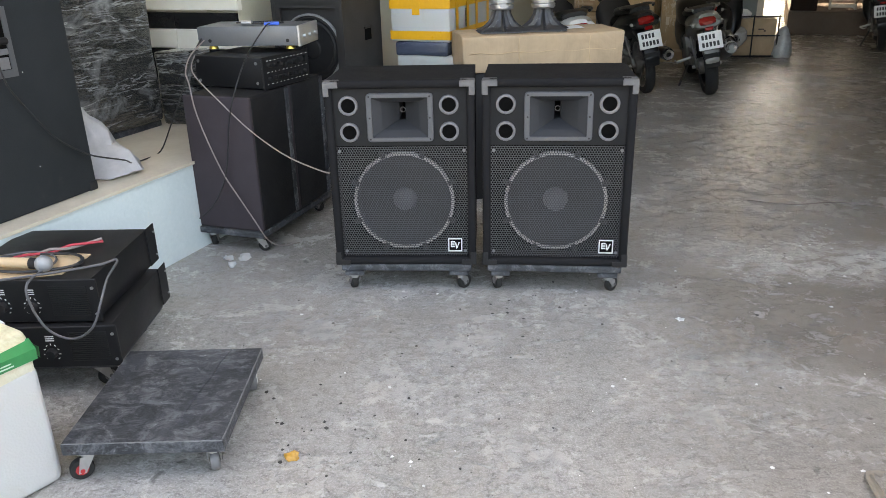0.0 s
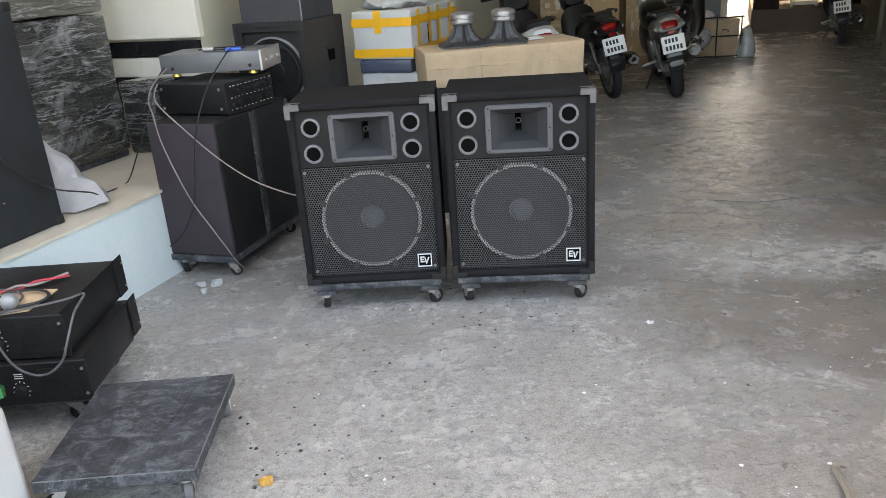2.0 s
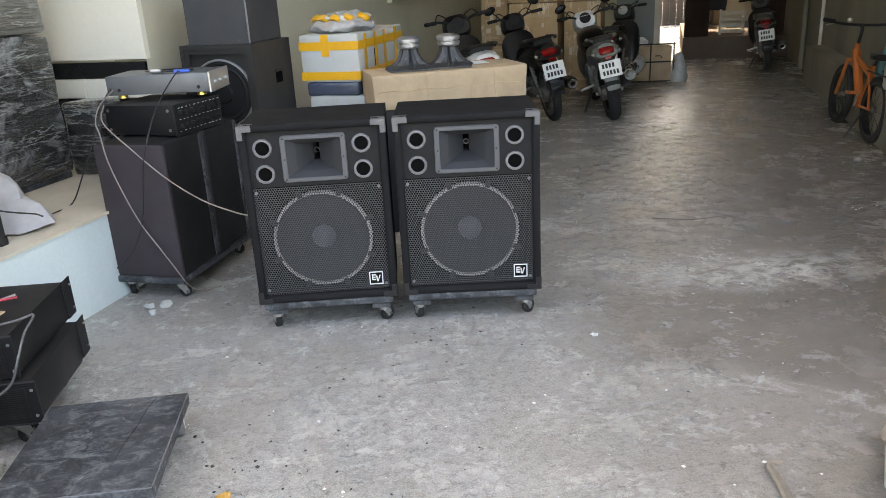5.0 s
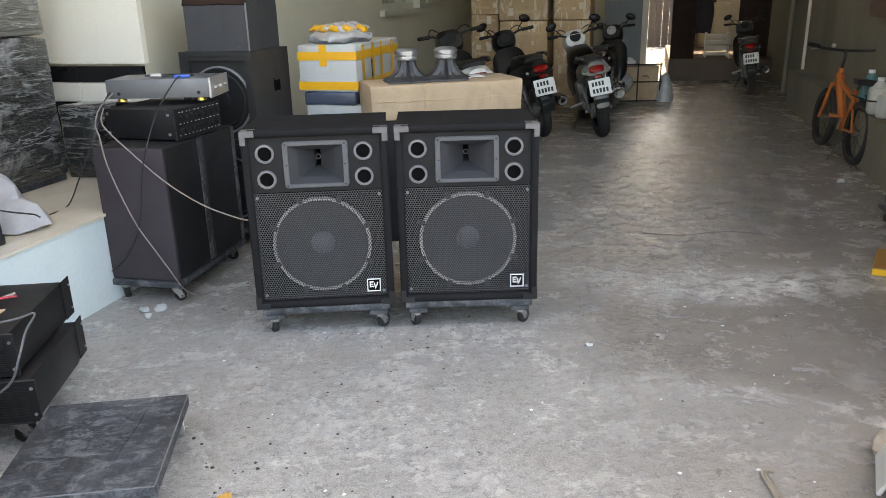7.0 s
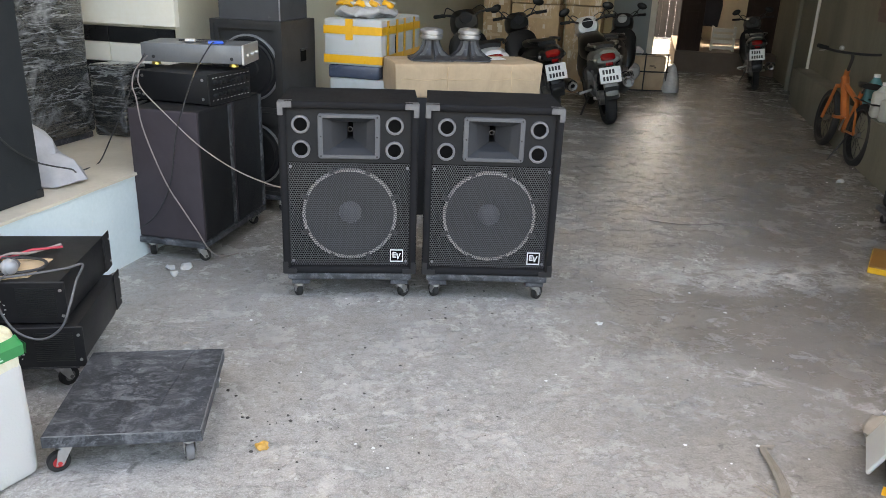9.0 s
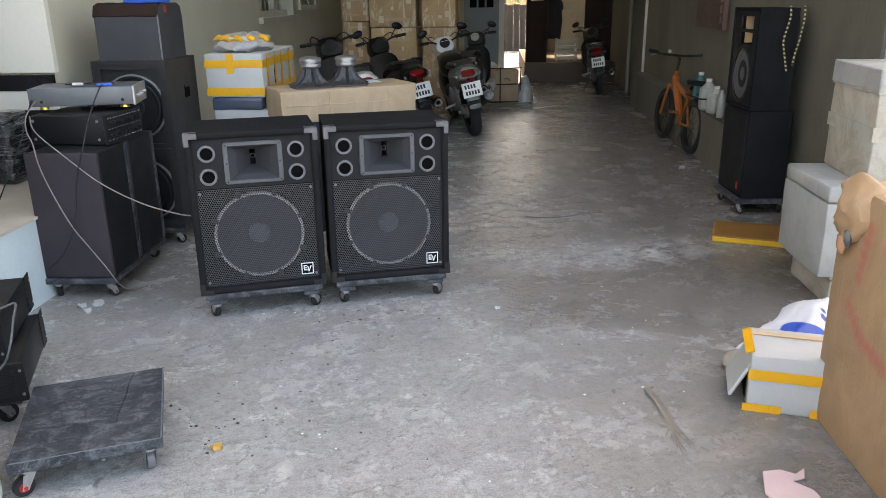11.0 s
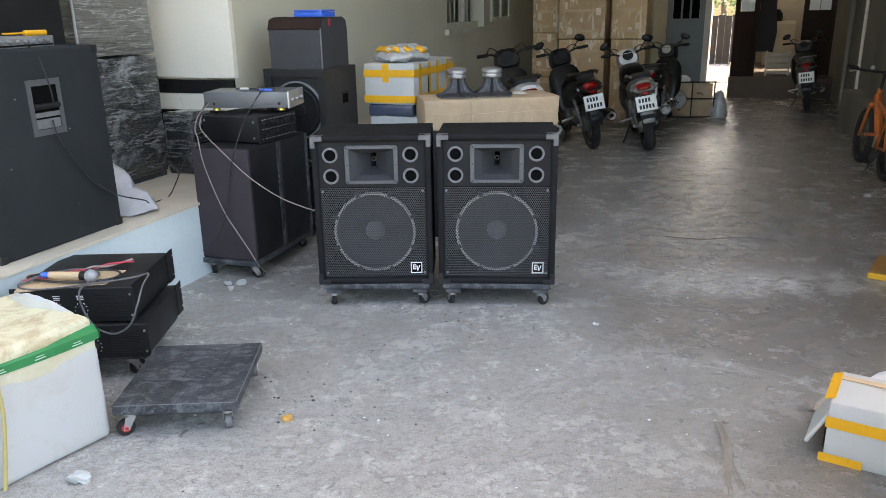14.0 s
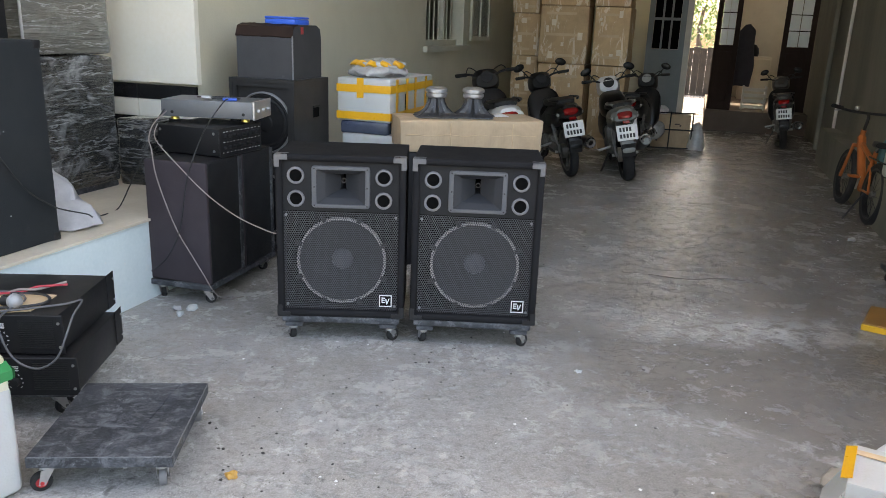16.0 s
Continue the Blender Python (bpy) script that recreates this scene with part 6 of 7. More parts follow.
# tower of two cabinets on a dolly
TW = HALL @ T(1.43, 4.37, 0) @ Rot(-86, "Z") @ Matrix.Diagonal((0.82, 0.78, 1.0, 1))
gear_dolly(TW @ T(0.0, 0.18, 0), 0.54, 0.42, 0.105, "black dolly under a tower of loudspeakers", 0.028, 0.03, 0.06, "", False)
t = thing("tower_loudspeaker", TW @ T(0, 0, 0.105), "black carpeted loudspeaker at the bottom of a tower", "loudspeaker", "tower of loudspeakers")
part("cabinet", Shape().box(0.50, 0.345, 0.55, T(0, 0.178, 0), 0.012, 3), M_CARPET, t)
part("front", Shape().box(0.46, 0.012, 0.51, T(0, 0.0, 0.02), 0.003, 1), M_BAFFLE, t)
part("red_badge", Shape().box(0.03, 0.004, 0.05, T(0.17, -0.008, 0.05), 0.002, 1), M_RED, t)
t = thing("tower_loudspeaker", TW @ T(0, 0, 0.657), "black loudspeaker with a bare woofer and missing horn", "loudspeaker", "tower of loudspeakers")
H2 = 0.60
open_shell(t, 0.5, 0.30, H2, 0.018, M_CARPET)
part("baffle", boxes((-0.232, 0.232, 0.012, 0.028, 0.018, 0.385), (-0.232, -0.12, 0.012, 0.028, 0.385, H2 - 0.018), (0.12, 0.232, 0.012, 0.028, 0.385, H2 - 0.018), (-0.12, 0.12, 0.012, 0.028, 0.55, H2 - 0.018), (-0.12, 0.12, 0.012, 0.028, 0.455, 0.475)), M_BAFFLE, t)
wc = T(0, 0.012, 0.205) @ Rot(90, "X")
w2 = part("woofer", Shape().spin([(0.15, 0), (0.175, 0), (0.175, 0.012), (0.155, 0.015)], wc, 40, True), M_BCORNER, t)
part("cone", Shape().spin([(0.152, 0.006), (0.14, 0.012), (0.125, 0.006), (0.05, -0.005), (0.03, 0.006), (0, 0.01)], wc, 40), M_HORN, w2)
part("bare_wood", boxes((-0.1, -0.08, 0.04, 0.16, 0.39, 0.55)), M_KRAFT, t)
part("bare_wood", boxes((0.06, 0.1, 0.04, 0.16, 0.39, 0.45)), M_KRAFT, t)
part("wiring", Shape().tube([(-0.06, 0.08, 0.5), (-0.02, 0.06, 0.53), (0.02, 0.06, 0.49), (0.06, 0.07, 0.52)], 0.008), M_STEEL, t)
for s, dz in ((0, 0.62), (1, 0.56)):
    single("ratchet_strap", Shape().tube([(1.60 + 0.08 * s, 4.13, 1.268), (1.60 + 0.08 * s, 4.115, 1.2), (1.575 + 0.09 * s, 4.11, 1.08), (1.59 + 0.06 * s, 4.115, 1.0), (1.615 + 0.03 * s, 4.12, 1.27 - dz * 0.6)], 0.0055, smooth=6), M_STRIPE, HALL, "black and yellow strap draped over the tower", "strap", "straps on the tower")
mat1 = thing("floor_mat", HALL @ T(1.30, 3.73, 0) @ Rot(-17, "Z"), "orange-yellow padded board lying on the floor", "board")
part("top", Shape().box(0.46, 0.32, 0.008, T(0.11, 0, 0.03), 0.003, 1), M_YBOARD, mat1)
part("edge", Shape().box(0.464, 0.324, 0.03, T(0.11, 0, 0), 0.004, 1), M_YEDGE, mat1)
single("metal_scrap", boxes((0, 0.22, 0, 0.18, 0, 0.03), (0.0, 0.02, 0, 0.18, 0.03, 0.28), (0.2, 0.22, 0, 0.18, 0.03, 0.28), (0.02, 0.2, 0.02, 0.16, 0.25, 0.28)), M_ENGINE, HALL @ T(1.52, 3.35, 0), "rusty metal frame standing by the wall", "frame")

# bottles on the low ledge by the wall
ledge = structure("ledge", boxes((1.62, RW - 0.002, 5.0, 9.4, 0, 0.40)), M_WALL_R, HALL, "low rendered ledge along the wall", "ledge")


def jug(m, mat, h, label):
    t = thing("plastic_jug", m, label, "jug", "jugs by the wall")
    part("body", Shape().box(0.14, 0.1, h * 0.75, I4, 0.025, 3).loft([[(0.055 * math.cos(a), 0.045 * math.sin(a), h * 0.74) for a in [k * math.pi / 6 for k in range(12)]], [(0.022 * math.cos(a), 0.022 * math.sin(a), h * 0.92) for a in [k * math.pi / 6 for k in range(12)]]]), mat, t)
    part("cap", Shape().cyl(0.024, h * 0.09, T(0, 0, h * 0.92), seg=14), M_WHITE, t)
    return t


jug(HALL @ T(1.68, 6.0, 0.40), M_JUG, 0.26, "cloudy white plastic jug on a ledge")
jug(HALL @ T(1.70, 5.82, 0.40) @ Rot(30, "Z"), M_JUG, 0.22, "cloudy white plastic jug on a ledge")
jug(HALL @ T(1.70, 6.35, 0.40), M_TEAL, 0.28, "teal plastic oil jug on a ledge")
single("water_bottle", Shape().spin([(0.03, 0), (0.033, 0.01), (0.033, 0.15), (0.014, 0.19), (0.014, 0.215), (0, 0.216)], I4, 16), M_LENSW, HALL @ T(1.68, 5.6, 0.40), "clear plastic water bottle on a ledge", "bottle")
sh1 = structure("window_2", boxes((RW - 0.06, RW - 0.02, 6.0, 6.85, 1.05, 1.9)), M_SHUTTER, HALL, "faded red wooden shutters on the wall", "shutter")
for k in range(9):
    part("slat", boxes((RW - 0.075, RW - 0.061, 6.04, 6.81, 1.10 + 0.085 * k, 1.16 + 0.085 * k)), M_SHUTTER, sh1)
single("wall_pipe", Shape().cyl(0.018, 3.55, I4, seg=12), M_WHITEFRAME, HALL @ T(RW - 0.03, 9.5, 0), "thin white pipe running up the wall", "pipe")
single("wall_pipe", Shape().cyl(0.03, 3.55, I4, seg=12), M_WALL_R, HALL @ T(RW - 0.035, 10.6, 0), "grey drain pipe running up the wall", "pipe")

# ---------------- stacked cartons at the back ----------------
rnd = random.Random(3)
ROWS_B = ((-1.86, 0.34, 0.36, (0.52, 0.54, 0.5, 0.5, 0.5)), (-1.34, 0.58, 0.5, (0.99, 0.66, 0.62, 0.5)), (-0.79, 0.42, 0.5, (0.99, 0.66, 0.62, 0.5)))
for n, (x, w, d, hs) in enumerate(ROWS_B):
    z = 0.0
    for h in hs:
        t = thing("stacked_carton", HALL @ T(x + rnd.uniform(-0.012, 0.012), 8.95 + (0.25 if n == 0 else 0.0) + rnd.uniform(-0.015, 0.015), z) @ Rot(rnd.uniform(-2, 2), "Z"), "brown carton sealed with clear tape in a stack", "carton", "stacked cartons")
        part("body", Shape().box(w * 0.97, d, h - 0.006, T(0, d / 2, 0), 0.012, 2).cut(2).rough(0.007, 5, h + x), M_CARTONT, t)
        for k in range(3):
            zz = h * (0.12 + 0.36 * k)
            part("tape_strip", boxes((-w * 0.4 + rnd.uniform(0, 0.05), w * 0.4 - rnd.uniform(0, 0.1), -0.011, -0.0095, zz, zz + 0.03)), M_KRAFT, t, "", None, False)
        for k in range(5):
            px, pz, pw = rnd.uniform(-w * 0.4, w * 0.3), h * rnd.uniform(0.08, 0.85), rnd.uniform(0.02, 0.06)
            part("tape_patch", boxes((px, px + pw, -0.0135, -0.012, pz, pz + rnd.uniform(0.03, 0.09))), M_PALETAPE, t, "", None, False)
        z += h

# wire crate with cartons near the doorway
CR = pose(3.37, 8.90, 0, 0, 0, -8)
cr = thing("carton_crate", CR, "brown carton held in a dark wire frame", "crate")
part("carton", Shape().box(0.50, 0.36, 0.40, T(0, 0.2, 0.02), 0.01, 2).rough(0.006, 5), M_CARTON, cr)
for x in (-0.27, 0, 0.27):
    part("upright", Shape().cyl(0.008, 0.46, T(x, 0.0, 0), seg=8), M_BCORNER, cr)
for z in (0.015, 0.24, 0.445):
    part("rail", Shape().cyl(0.008, 0.58, T(-0.29, 0.0, z) @ Rot(90, "Y"), seg=8), M_BCORNER, cr)
part("handle_print", boxes((0.06, 0.12, 0.018, 0.0195, 0.3, 0.315), (0.12, 0.14, 0.018, 0.0195, 0.28, 0.3)), M_BARK, cr)
part("side_print", boxes((-0.16, -0.13, 0.018, 0.0195, 0.09, 0.24)), M_BARK, cr)
single("white_cloth", Shape().ball(1, Matrix.Diagonal((0.08, 0.07, 0.05, 1)), 16).rough(0.025, 14, 3), M_WHITE, CR @ T(-0.08, 0.15, 0.46), "crumpled white cloth on a carton", "cloth")
single("plastic_bag", Shape().spin([(0.11, 0), (0.12, 0.05), (0.09, 0.18), (0.05, 0.3), (0.0, 0.36)], I4, 22).rough(0.03, 8, 2), M_BAGGY, CR @ T(0.34, 0.05, 0.0), "half-empty clear plastic bag beside a crate", "bag")
single("plastic_bag", Shape().ball(0.12, Matrix.Diagonal((1, 0.8, 1, 1)), 18).rough(0.02, 12, 6), M_BAGGY, CR @ T(-0.20, -0.13, 0.24), "clear bag holding a pale round thing", "bag")

# white plastic bag on the platform
pb = Shape().loft([[(ox + rx * math.cos(a) * (1 + 0.12 * math.sin(5 * a + 9 * z)), oy + ry * math.sin(a), z) for a in [k * math.pi / 18 for k in range(36)]] for z, rx, ry, ox, oy in ((0, 0.12, 0.10, 0.02, 0), (0.012, 0.15, 0.12, 0.03, 0), (0.05, 0.135, 0.105, 0.02, 0), (0.09, 0.115, 0.09, 0.0, 0.005), (0.13, 0.085, 0.075, -0.03, 0.01), (0.17, 0.07, 0.06, -0.05, 0.01), (0.21, 0.055, 0.05, -0.065, 0.01), (0.25, 0.04, 0.035, -0.08, 0.0), (0.275, 0.018, 0.016, -0.085, 0.0))])
single("plastic_bag", pb.rough(0.022, 10, 1).rough(0.010, 30, 4), M_THINBAG, HALL @ T(-2.46, 2.36, PLAT), "crumpled white plastic bag standing on the platform", "bag")

# ---------------- litter on the floor ----------------
def scrap(name, m, r, mat, label, cat, seed, flat=0.35):
    return single(name, Shape().ball(1, Matrix.Diagonal((r, r * 0.7, r * flat, 1)), 16).rough(r * 0.75, 0.9 / r, seed).rough(r * 0.25, 2.5 / r, seed + 5), mat, m, label, cat)


scrap("foam_chip", pose(0.84, 2.44, 0.006, 0, 0, 60), 0.02, M_WHITE, "small white foam chip on the floor", "foam chip", 1)
scrap("foam_chip", pose(1.49, 1.60, 0.006, 0, 0, 20), 0.02, M_WHITE, "small white foam chip on the floor", "foam chip", 2)
scrap("foam_chip", pose(3.27, 4.64, 0.012, 0, 0, 20), 0.03, M_WHITE, "small white foam chip on the floor", "foam chip", 3)
scrap("sweet_wrapper", pose(-0.40, 1.665, 0.008, 0, 0, 30), 0.018, M_WRAPPER, "crumpled yellow wrapper on the floor", "wrapper", 4, 0.45)
for n, (x, y, r) in enumerate(((-0.97, 3.08, 0.028), (-0.90, 3.09, 0.026), (-0.935, 3.02, 0.022))):
    scrap("foam_chip", pose(x, y, 0.006, 0, 0, 40 * n), r, M_FOAM, "white foam chip beside the dolly", "foam chip", 10 + n)
scrap("foam_chunk", pose(-0.985, 1.325, 0.014, 0, 0, 10), 0.033, M_FOAM, "broken white foam chunk on the floor", "foam chip", 21, 0.55)
cl = Shape()
outline = [(0.0, 0.0), (0.03, 0.11), (0.10, 0.135), (0.145, 0.11), (0.185, 0.135), (0.165, 0.085), (0.12, 0.075), (0.17, 0.02), (0.185, -0.06), (0.10, -0.085), (0.02, -0.06)]
cl.loft([[(x, y, z + 0.004 * math.sin(40 * x)) for x, y in outline] for z in (0.003, 0.007)])
single("pink_cloth", cl, M_PINK, pose(1.07, 0.93, 0.003, 0, 0, -21) @ Matrix.Diagonal((0.82, 0.9, 1, 1)), "pale pink torn cloth on the floor", "cloth")
tw = Shape()
rnd = random.Random(8)
for k in range(46):
    o, e = rnd.gauss(0, 0.005), rnd.gauss(0, 0.010)
    y1 = rnd.uniform(1.17, 1.42)
    tw.tube([(1.120 + o, 1.575 + o, 0.003), (1.092 + o, 1.585, 0.006), (1.072 + o, 1.53 + e, 0.007 + abs(o) * 0.5), (1.062 + o * 1.3, 1.46, 0.006 + abs(o) * 0.6), (1.030 + o * 1.6 + e * 0.5, 1.34 + e, 0.004), (0.990 + 1.6 * e, y1, 0.003)], rnd.uniform(0.0008, 0.0016), I4, 4, 2)
single("straw_twist", tw, M_TWIG, T(0.0, 0.0, 0.0), "flattened twist of dry straw on the floor", "straw")
single("thin_wire", Shape().tube([(1.55, 3.78, 0.004), (1.75, 3.70, 0.004), (2.0, 3.72, 0.004), (2.2, 3.62, 0.004), (2.22, 3.50, 0.004)], 0.003, smooth=5), M_CORD, I4, "thin pale wire lying on the floor", "wire")

for name, mat, n, lo, hi, seed, zones in (("floor_grit", M_DEBRIS_D, 330, 0.0012, 0.0075, 1, ((-0.38, 1.86, 0.35, 0.3), (-0.45, 1.75, 0.45, 0.5), (0.0, 2.0, 0.8, 0.7), (-0.3, 2.3, 0.7, 0.4), (0.3, 2.6, 0.5, 0.3), (1.0, 2.4, 1.2, 1.2), (1.6, 5, 1.5, 2.0))),
                                          ("foam_crumbs", M_DEBRIS_W, 480, 0.0015, 0.008, 2, ((3.2, 4.6, 0.45, 0.7), (2.8, 3.7, 0.3, 0.5), (1.7, 3.0, 0.7, 0.4), (0.5, 2.0, 1.6, 1.2), (2.3, 6.2, 1.0, 1.2)))):
    sh, rnd = Shape(), random.Random(seed)
    for k in range(n):
        cx, cy, sx, sy = zones[k % len(zones)]
        x, y, r = cx + rnd.gauss(0, sx * 0.5), cy + rnd.gauss(0, sy * 0.5), lo + (hi - lo) * rnd.random() ** 4
        if y < 1.0:
            continue
        pts = [(r * rnd.uniform(0.6, 1.3) * math.cos(a), r * rnd.uniform(0.6, 1.3) * math.sin(a)) for a in (0, 1.3, 2.5, 3.7, 5.0)]
        sh.loft([[(x + p, y + q, 0) for p, q in pts], [(x + p * 0.7, y + q * 0.7, r * 0.35) for p, q in pts]])
    single(name, sh, mat, I4, "scattered dark grit on the concrete" if seed == 1 else "scattered white foam crumbs on the concrete", "grit" if seed == 1 else "crumbs", "", "stuff")


# ---------------- motorcycles and the bicycle ----------------
def wheel(name, parent, m, R, wd, spokes, rimmat, hubr=0.05):
    """A wheel about the x axis at m."""
    w = m @ Rot(90, "Y")
    prof = [(R - wd * 0.75, -wd * 0.42), (R - wd * 0.28, -wd * 0.5), (R - wd * 0.06, -wd * 0.32), (R, -wd * 0.1), (R, wd * 0.1), (R - wd * 0.06, wd * 0.32), (R - wd * 0.28, wd * 0.5), (R - wd * 0.75, wd * 0.42)]
    wh = part(name, Shape().spin([(hubr * 0.4, -wd * 0.55), (hubr, -wd * 0.4), (hubr, wd * 0.4), (hubr * 0.4, wd * 0.55)], w, 20, True), M_ENGINE, parent)
    part("tyre", Shape().spin(prof, w, 40, True), M_TYRE, wh)
    ri = R - wd * 0.72
    part("rim", Shape().spin([(ri - 0.014, -wd * 0.36), (ri, -wd * 0.42), (ri, wd * 0.42), (ri - 0.014, wd * 0.36)], w, 36, True), rimmat, wh)
    sp = Shape()
    for k in range(spokes):
        a = 2 * math.pi * k / spokes
        if spokes > 9:
            sp.tube([(hubr * math.cos(a + 0.5), hubr * math.sin(a + 0.5), wd * 0.3 * (-1) ** k), (ri * math.cos(a), ri * math.sin(a), 0)], 0.0016, w, 5, 0)
        else:
            sp.box(0.03, ri, 0.02, w @ Rot(math.degrees(a), "Z") @ T(0, ri / 2, -0.01), 0.006, 1)
    part("spokes", sp, rimmat, wh)
    return wh


def bars(parent, y, z, w, mirrors=True, left_up=0.0):
    hb = part("handlebar", Shape().tube([(-w / 2, y - 0.10, z + 0.03), (-w * 0.28, y - 0.02, z + 0.02), (-0.05, y, z - 0.02), (0.05, y, z - 0.02), (w * 0.28, y - 0.02, z + 0.02), (w / 2, y - 0.10, z + 0.03)], 0.011), M_BCORNER, parent)
    for s in (-1, 1):
        part("grip", Shape().tube([(s * w * 0.34, y - 0.045, z + 0.024), (s * w * 0.52, y - 0.11, z + 0.03)], 0.017, seg=10), M_RUBBER, hb)
        if mirrors:
            mm = T(s * (w * 0.42), y - 0.02, z + 0.13)
            part("mirror_stem", Shape().tube([(s * w * 0.25, y - 0.02, z + 0.02), (s * w * 0.32, y - 0.02, z + 0.07), (s * w * 0.40, y - 0.02, z + 0.12)], 0.006), M_BCORNER, hb)
            part("mirror", Shape().ball(0.05, mm @ Rot(s * 20, "Y") @ Matrix.Diagonal((1.25, 0.35, 0.8, 1)), 16), M_BIKEBLK, hb)
            part("mirror_glass", Shape().ball(0.05, mm @ T(0, -0.006, 0) @ Rot(s * 20, "Y") @ Matrix.Diagonal((1.05, 0.2, 0.62, 1)), 14), M_HORN, hb)
    return hb


def plate(parent, m):
    p = part("number_plate", Shape().box(0.20, 0.004, 0.15, T(0, 0, -0.075), 0.0015, 1), M_PLATE, parent, "white number plate with dark bars", m)
    for z in (0.012, -0.052):
        for k in range(4 if z > 0 else 5):
            part("plate_bar", boxes((-0.072 + 0.031 * k, -0.052 + 0.031 * k, -0.0035, -0.0022, z, z + 0.04)), M_INK, p)
    return p


def ell(rings):
    """Rounded hull: rings of (y, half width, z low, z high)."""
    out = []
    for y, hw, z0, z1 in rings:
        c, h = (z0 + z1) / 2, (z1 - z0) / 2
        ringp = []
        for k in range(18):
            a = 2 * math.pi * k / 18
            ca, sa = math.cos(a), math.sin(a)
            ringp.append((hw * abs(ca) ** 0.7 * (1 if ca > 0 else -1), y, c + h * abs(sa) ** 0.7 * (1 if sa > 0 else -1)))
        out.append(ringp)
    return Shape().loft(out)


def motorbike(m, label, body, tail, front, sport=False, lean=0.0, sc=1.0, mirrors=True, dial=False, group="parked motorcycles"):
    """Rear tyre touches the ground at the origin; the machine points to +y."""
    t = thing("motorcycle", m @ Rot(lean, "Y") @ Matrix.Scale(sc, 4), label, "motorcycle", group)
    Rw = 0.275
    wheel("rear_wheel", t, T(0, 0, Rw), Rw, 0.115 if sport else 0.085, 5 if sport else 6, M_BIKEBLK if sport else M_ENGINE)
    wheel("front_wheel", t, T(0, 1.24, Rw), Rw, 0.09 if sport else 0.07, 5 if sport else 6, M_BIKEBLK if sport else M_ENGINE)
    fk = part("front_fork", Shape().tube([(-0.075, 1.24, Rw), (-0.08, 1.05, 0.80)], 0.018, smooth=0).tube([(0.075, 1.24, Rw), (0.08, 1.05, 0.80)], 0.018, smooth=0), M_ENGINE, t)
    part("front_fender", ell([(1.0, 0.05, 0.48, 0.53), (1.12, 0.065, 0.53, 0.585), (1.28, 0.065, 0.53, 0.58), (1.42, 0.05, 0.46, 0.52)]), front, fk)
    part("headlight_shell", ell([(0.90, 0.10, 0.84, 0.96), (1.0, 0.13, 0.78, 1.0), (1.10, 0.12, 0.76, 0.97), (1.17, 0.05, 0.82, 0.91)]), M_BIKEWHITE if sport else front, t)
    part("dashboard", Shape().spin([(0.0, 0.0), (0.055, 0.0), (0.06, 0.012), (0.055, 0.016), (0, 0.017)], T(0, 0.905, 0.93) @ Rot(62, "X"), 20), M_LENSW if dial else M_BAFFLE, t)
    bars(t, 0.93, 0.95, 0.56, mirrors)
    if sport:
        part("tank", ell([(0.45, 0.10, 0.60, 0.74), (0.55, 0.14, 0.58, 0.82), (0.75, 0.145, 0.56, 0.86), (0.92, 0.10, 0.58, 0.82)]), body, t)
        part("engine", Shape().box(0.26, 0.34, 0.3, T(0, 0.58, 0.22), 0.04, 2), M_ENGINE, t)
        part("side_fairing", ell([(0.55, 0.15, 0.34, 0.55), (0.8, 0.17, 0.33, 0.66), (1.0, 0.12, 0.42, 0.74)]), front, t)
    else:
        part("leg_shield", ell([(0.72, 0.13, 0.30, 0.36), (0.82, 0.19, 0.32, 0.62), (0.92, 0.19, 0.36, 0.82), (1.0, 0.11, 0.5, 0.84)]), front, t)
        part("engine", Shape().box(0.2, 0.36, 0.2, T(0, 0.5, 0.2), 0.04, 2), M_ENGINE, t)
        part("body_centre", ell([(0.28, 0.10, 0.44, 0.70), (0.5, 0.12, 0.36, 0.66), (0.75, 0.10, 0.32, 0.58), (0.9, 0.08, 0.4, 0.7)]), body, t)
    part("seat", ell([(-0.10, 0.09, 0.74, 0.80), (0.05, 0.13, 0.73, 0.81), (0.3, 0.135, 0.70, 0.775), (0.52, 0.09, 0.69, 0.76), (0.60, 0.05, 0.69, 0.75)]), M_SEAT, t)
    part("tail_fairing", ell([(-0.24, 0.07, 0.66, 0.76), (-0.12, 0.125, 0.60, 0.77), (0.1, 0.135, 0.52, 0.74), (0.35, 0.12, 0.46, 0.71)]), tail, t)
    part("tail_light", ell([(-0.305, 0.04, 0.67, 0.695), (-0.285, 0.07, 0.66, 0.715), (-0.25, 0.09, 0.655, 0.73)]), M_LENSRED, t, "red tail lamp")
    for s in (-1, 1):
        part("indicator", Shape().ball(0.026, T(s * 0.105, -0.24, 0.675) @ Matrix.Diagonal((1.3, 1, 0.9, 1)), 12), M_LENSW, t)
        part("grab_rail", Shape().tube([(s * 0.11, 0.16, 0.79), (s * 0.14, -0.05, 0.80), (s * 0.10, -0.18, 0.80)], 0.012), M_BIKEBLK if not sport else M_BIKEGREY, t)
        part("shock", Shape().tube([(s * 0.095, 0.02, 0.32), (s * 0.105, 0.14, 0.56)], 0.012, smooth=0), M_ENGINE, t)
        part("spring", Shape().tube([(s * 0.098 + 0.022 * math.cos(k * 0.9), 0.04 + 0.0045 * k * 0.75, 0.35 + 0.0085 * k * 0.75 + 0.012 * math.sin(k * 0.9)) for k in range(30)], 0.005, seg=5, smooth=2), M_ENGINE, t)
        part("swingarm", Shape().tube([(s * 0.085, 0.0, Rw), (s * 0.09, 0.42, 0.30)], 0.02, smooth=0), M_BIKEBLK, t)
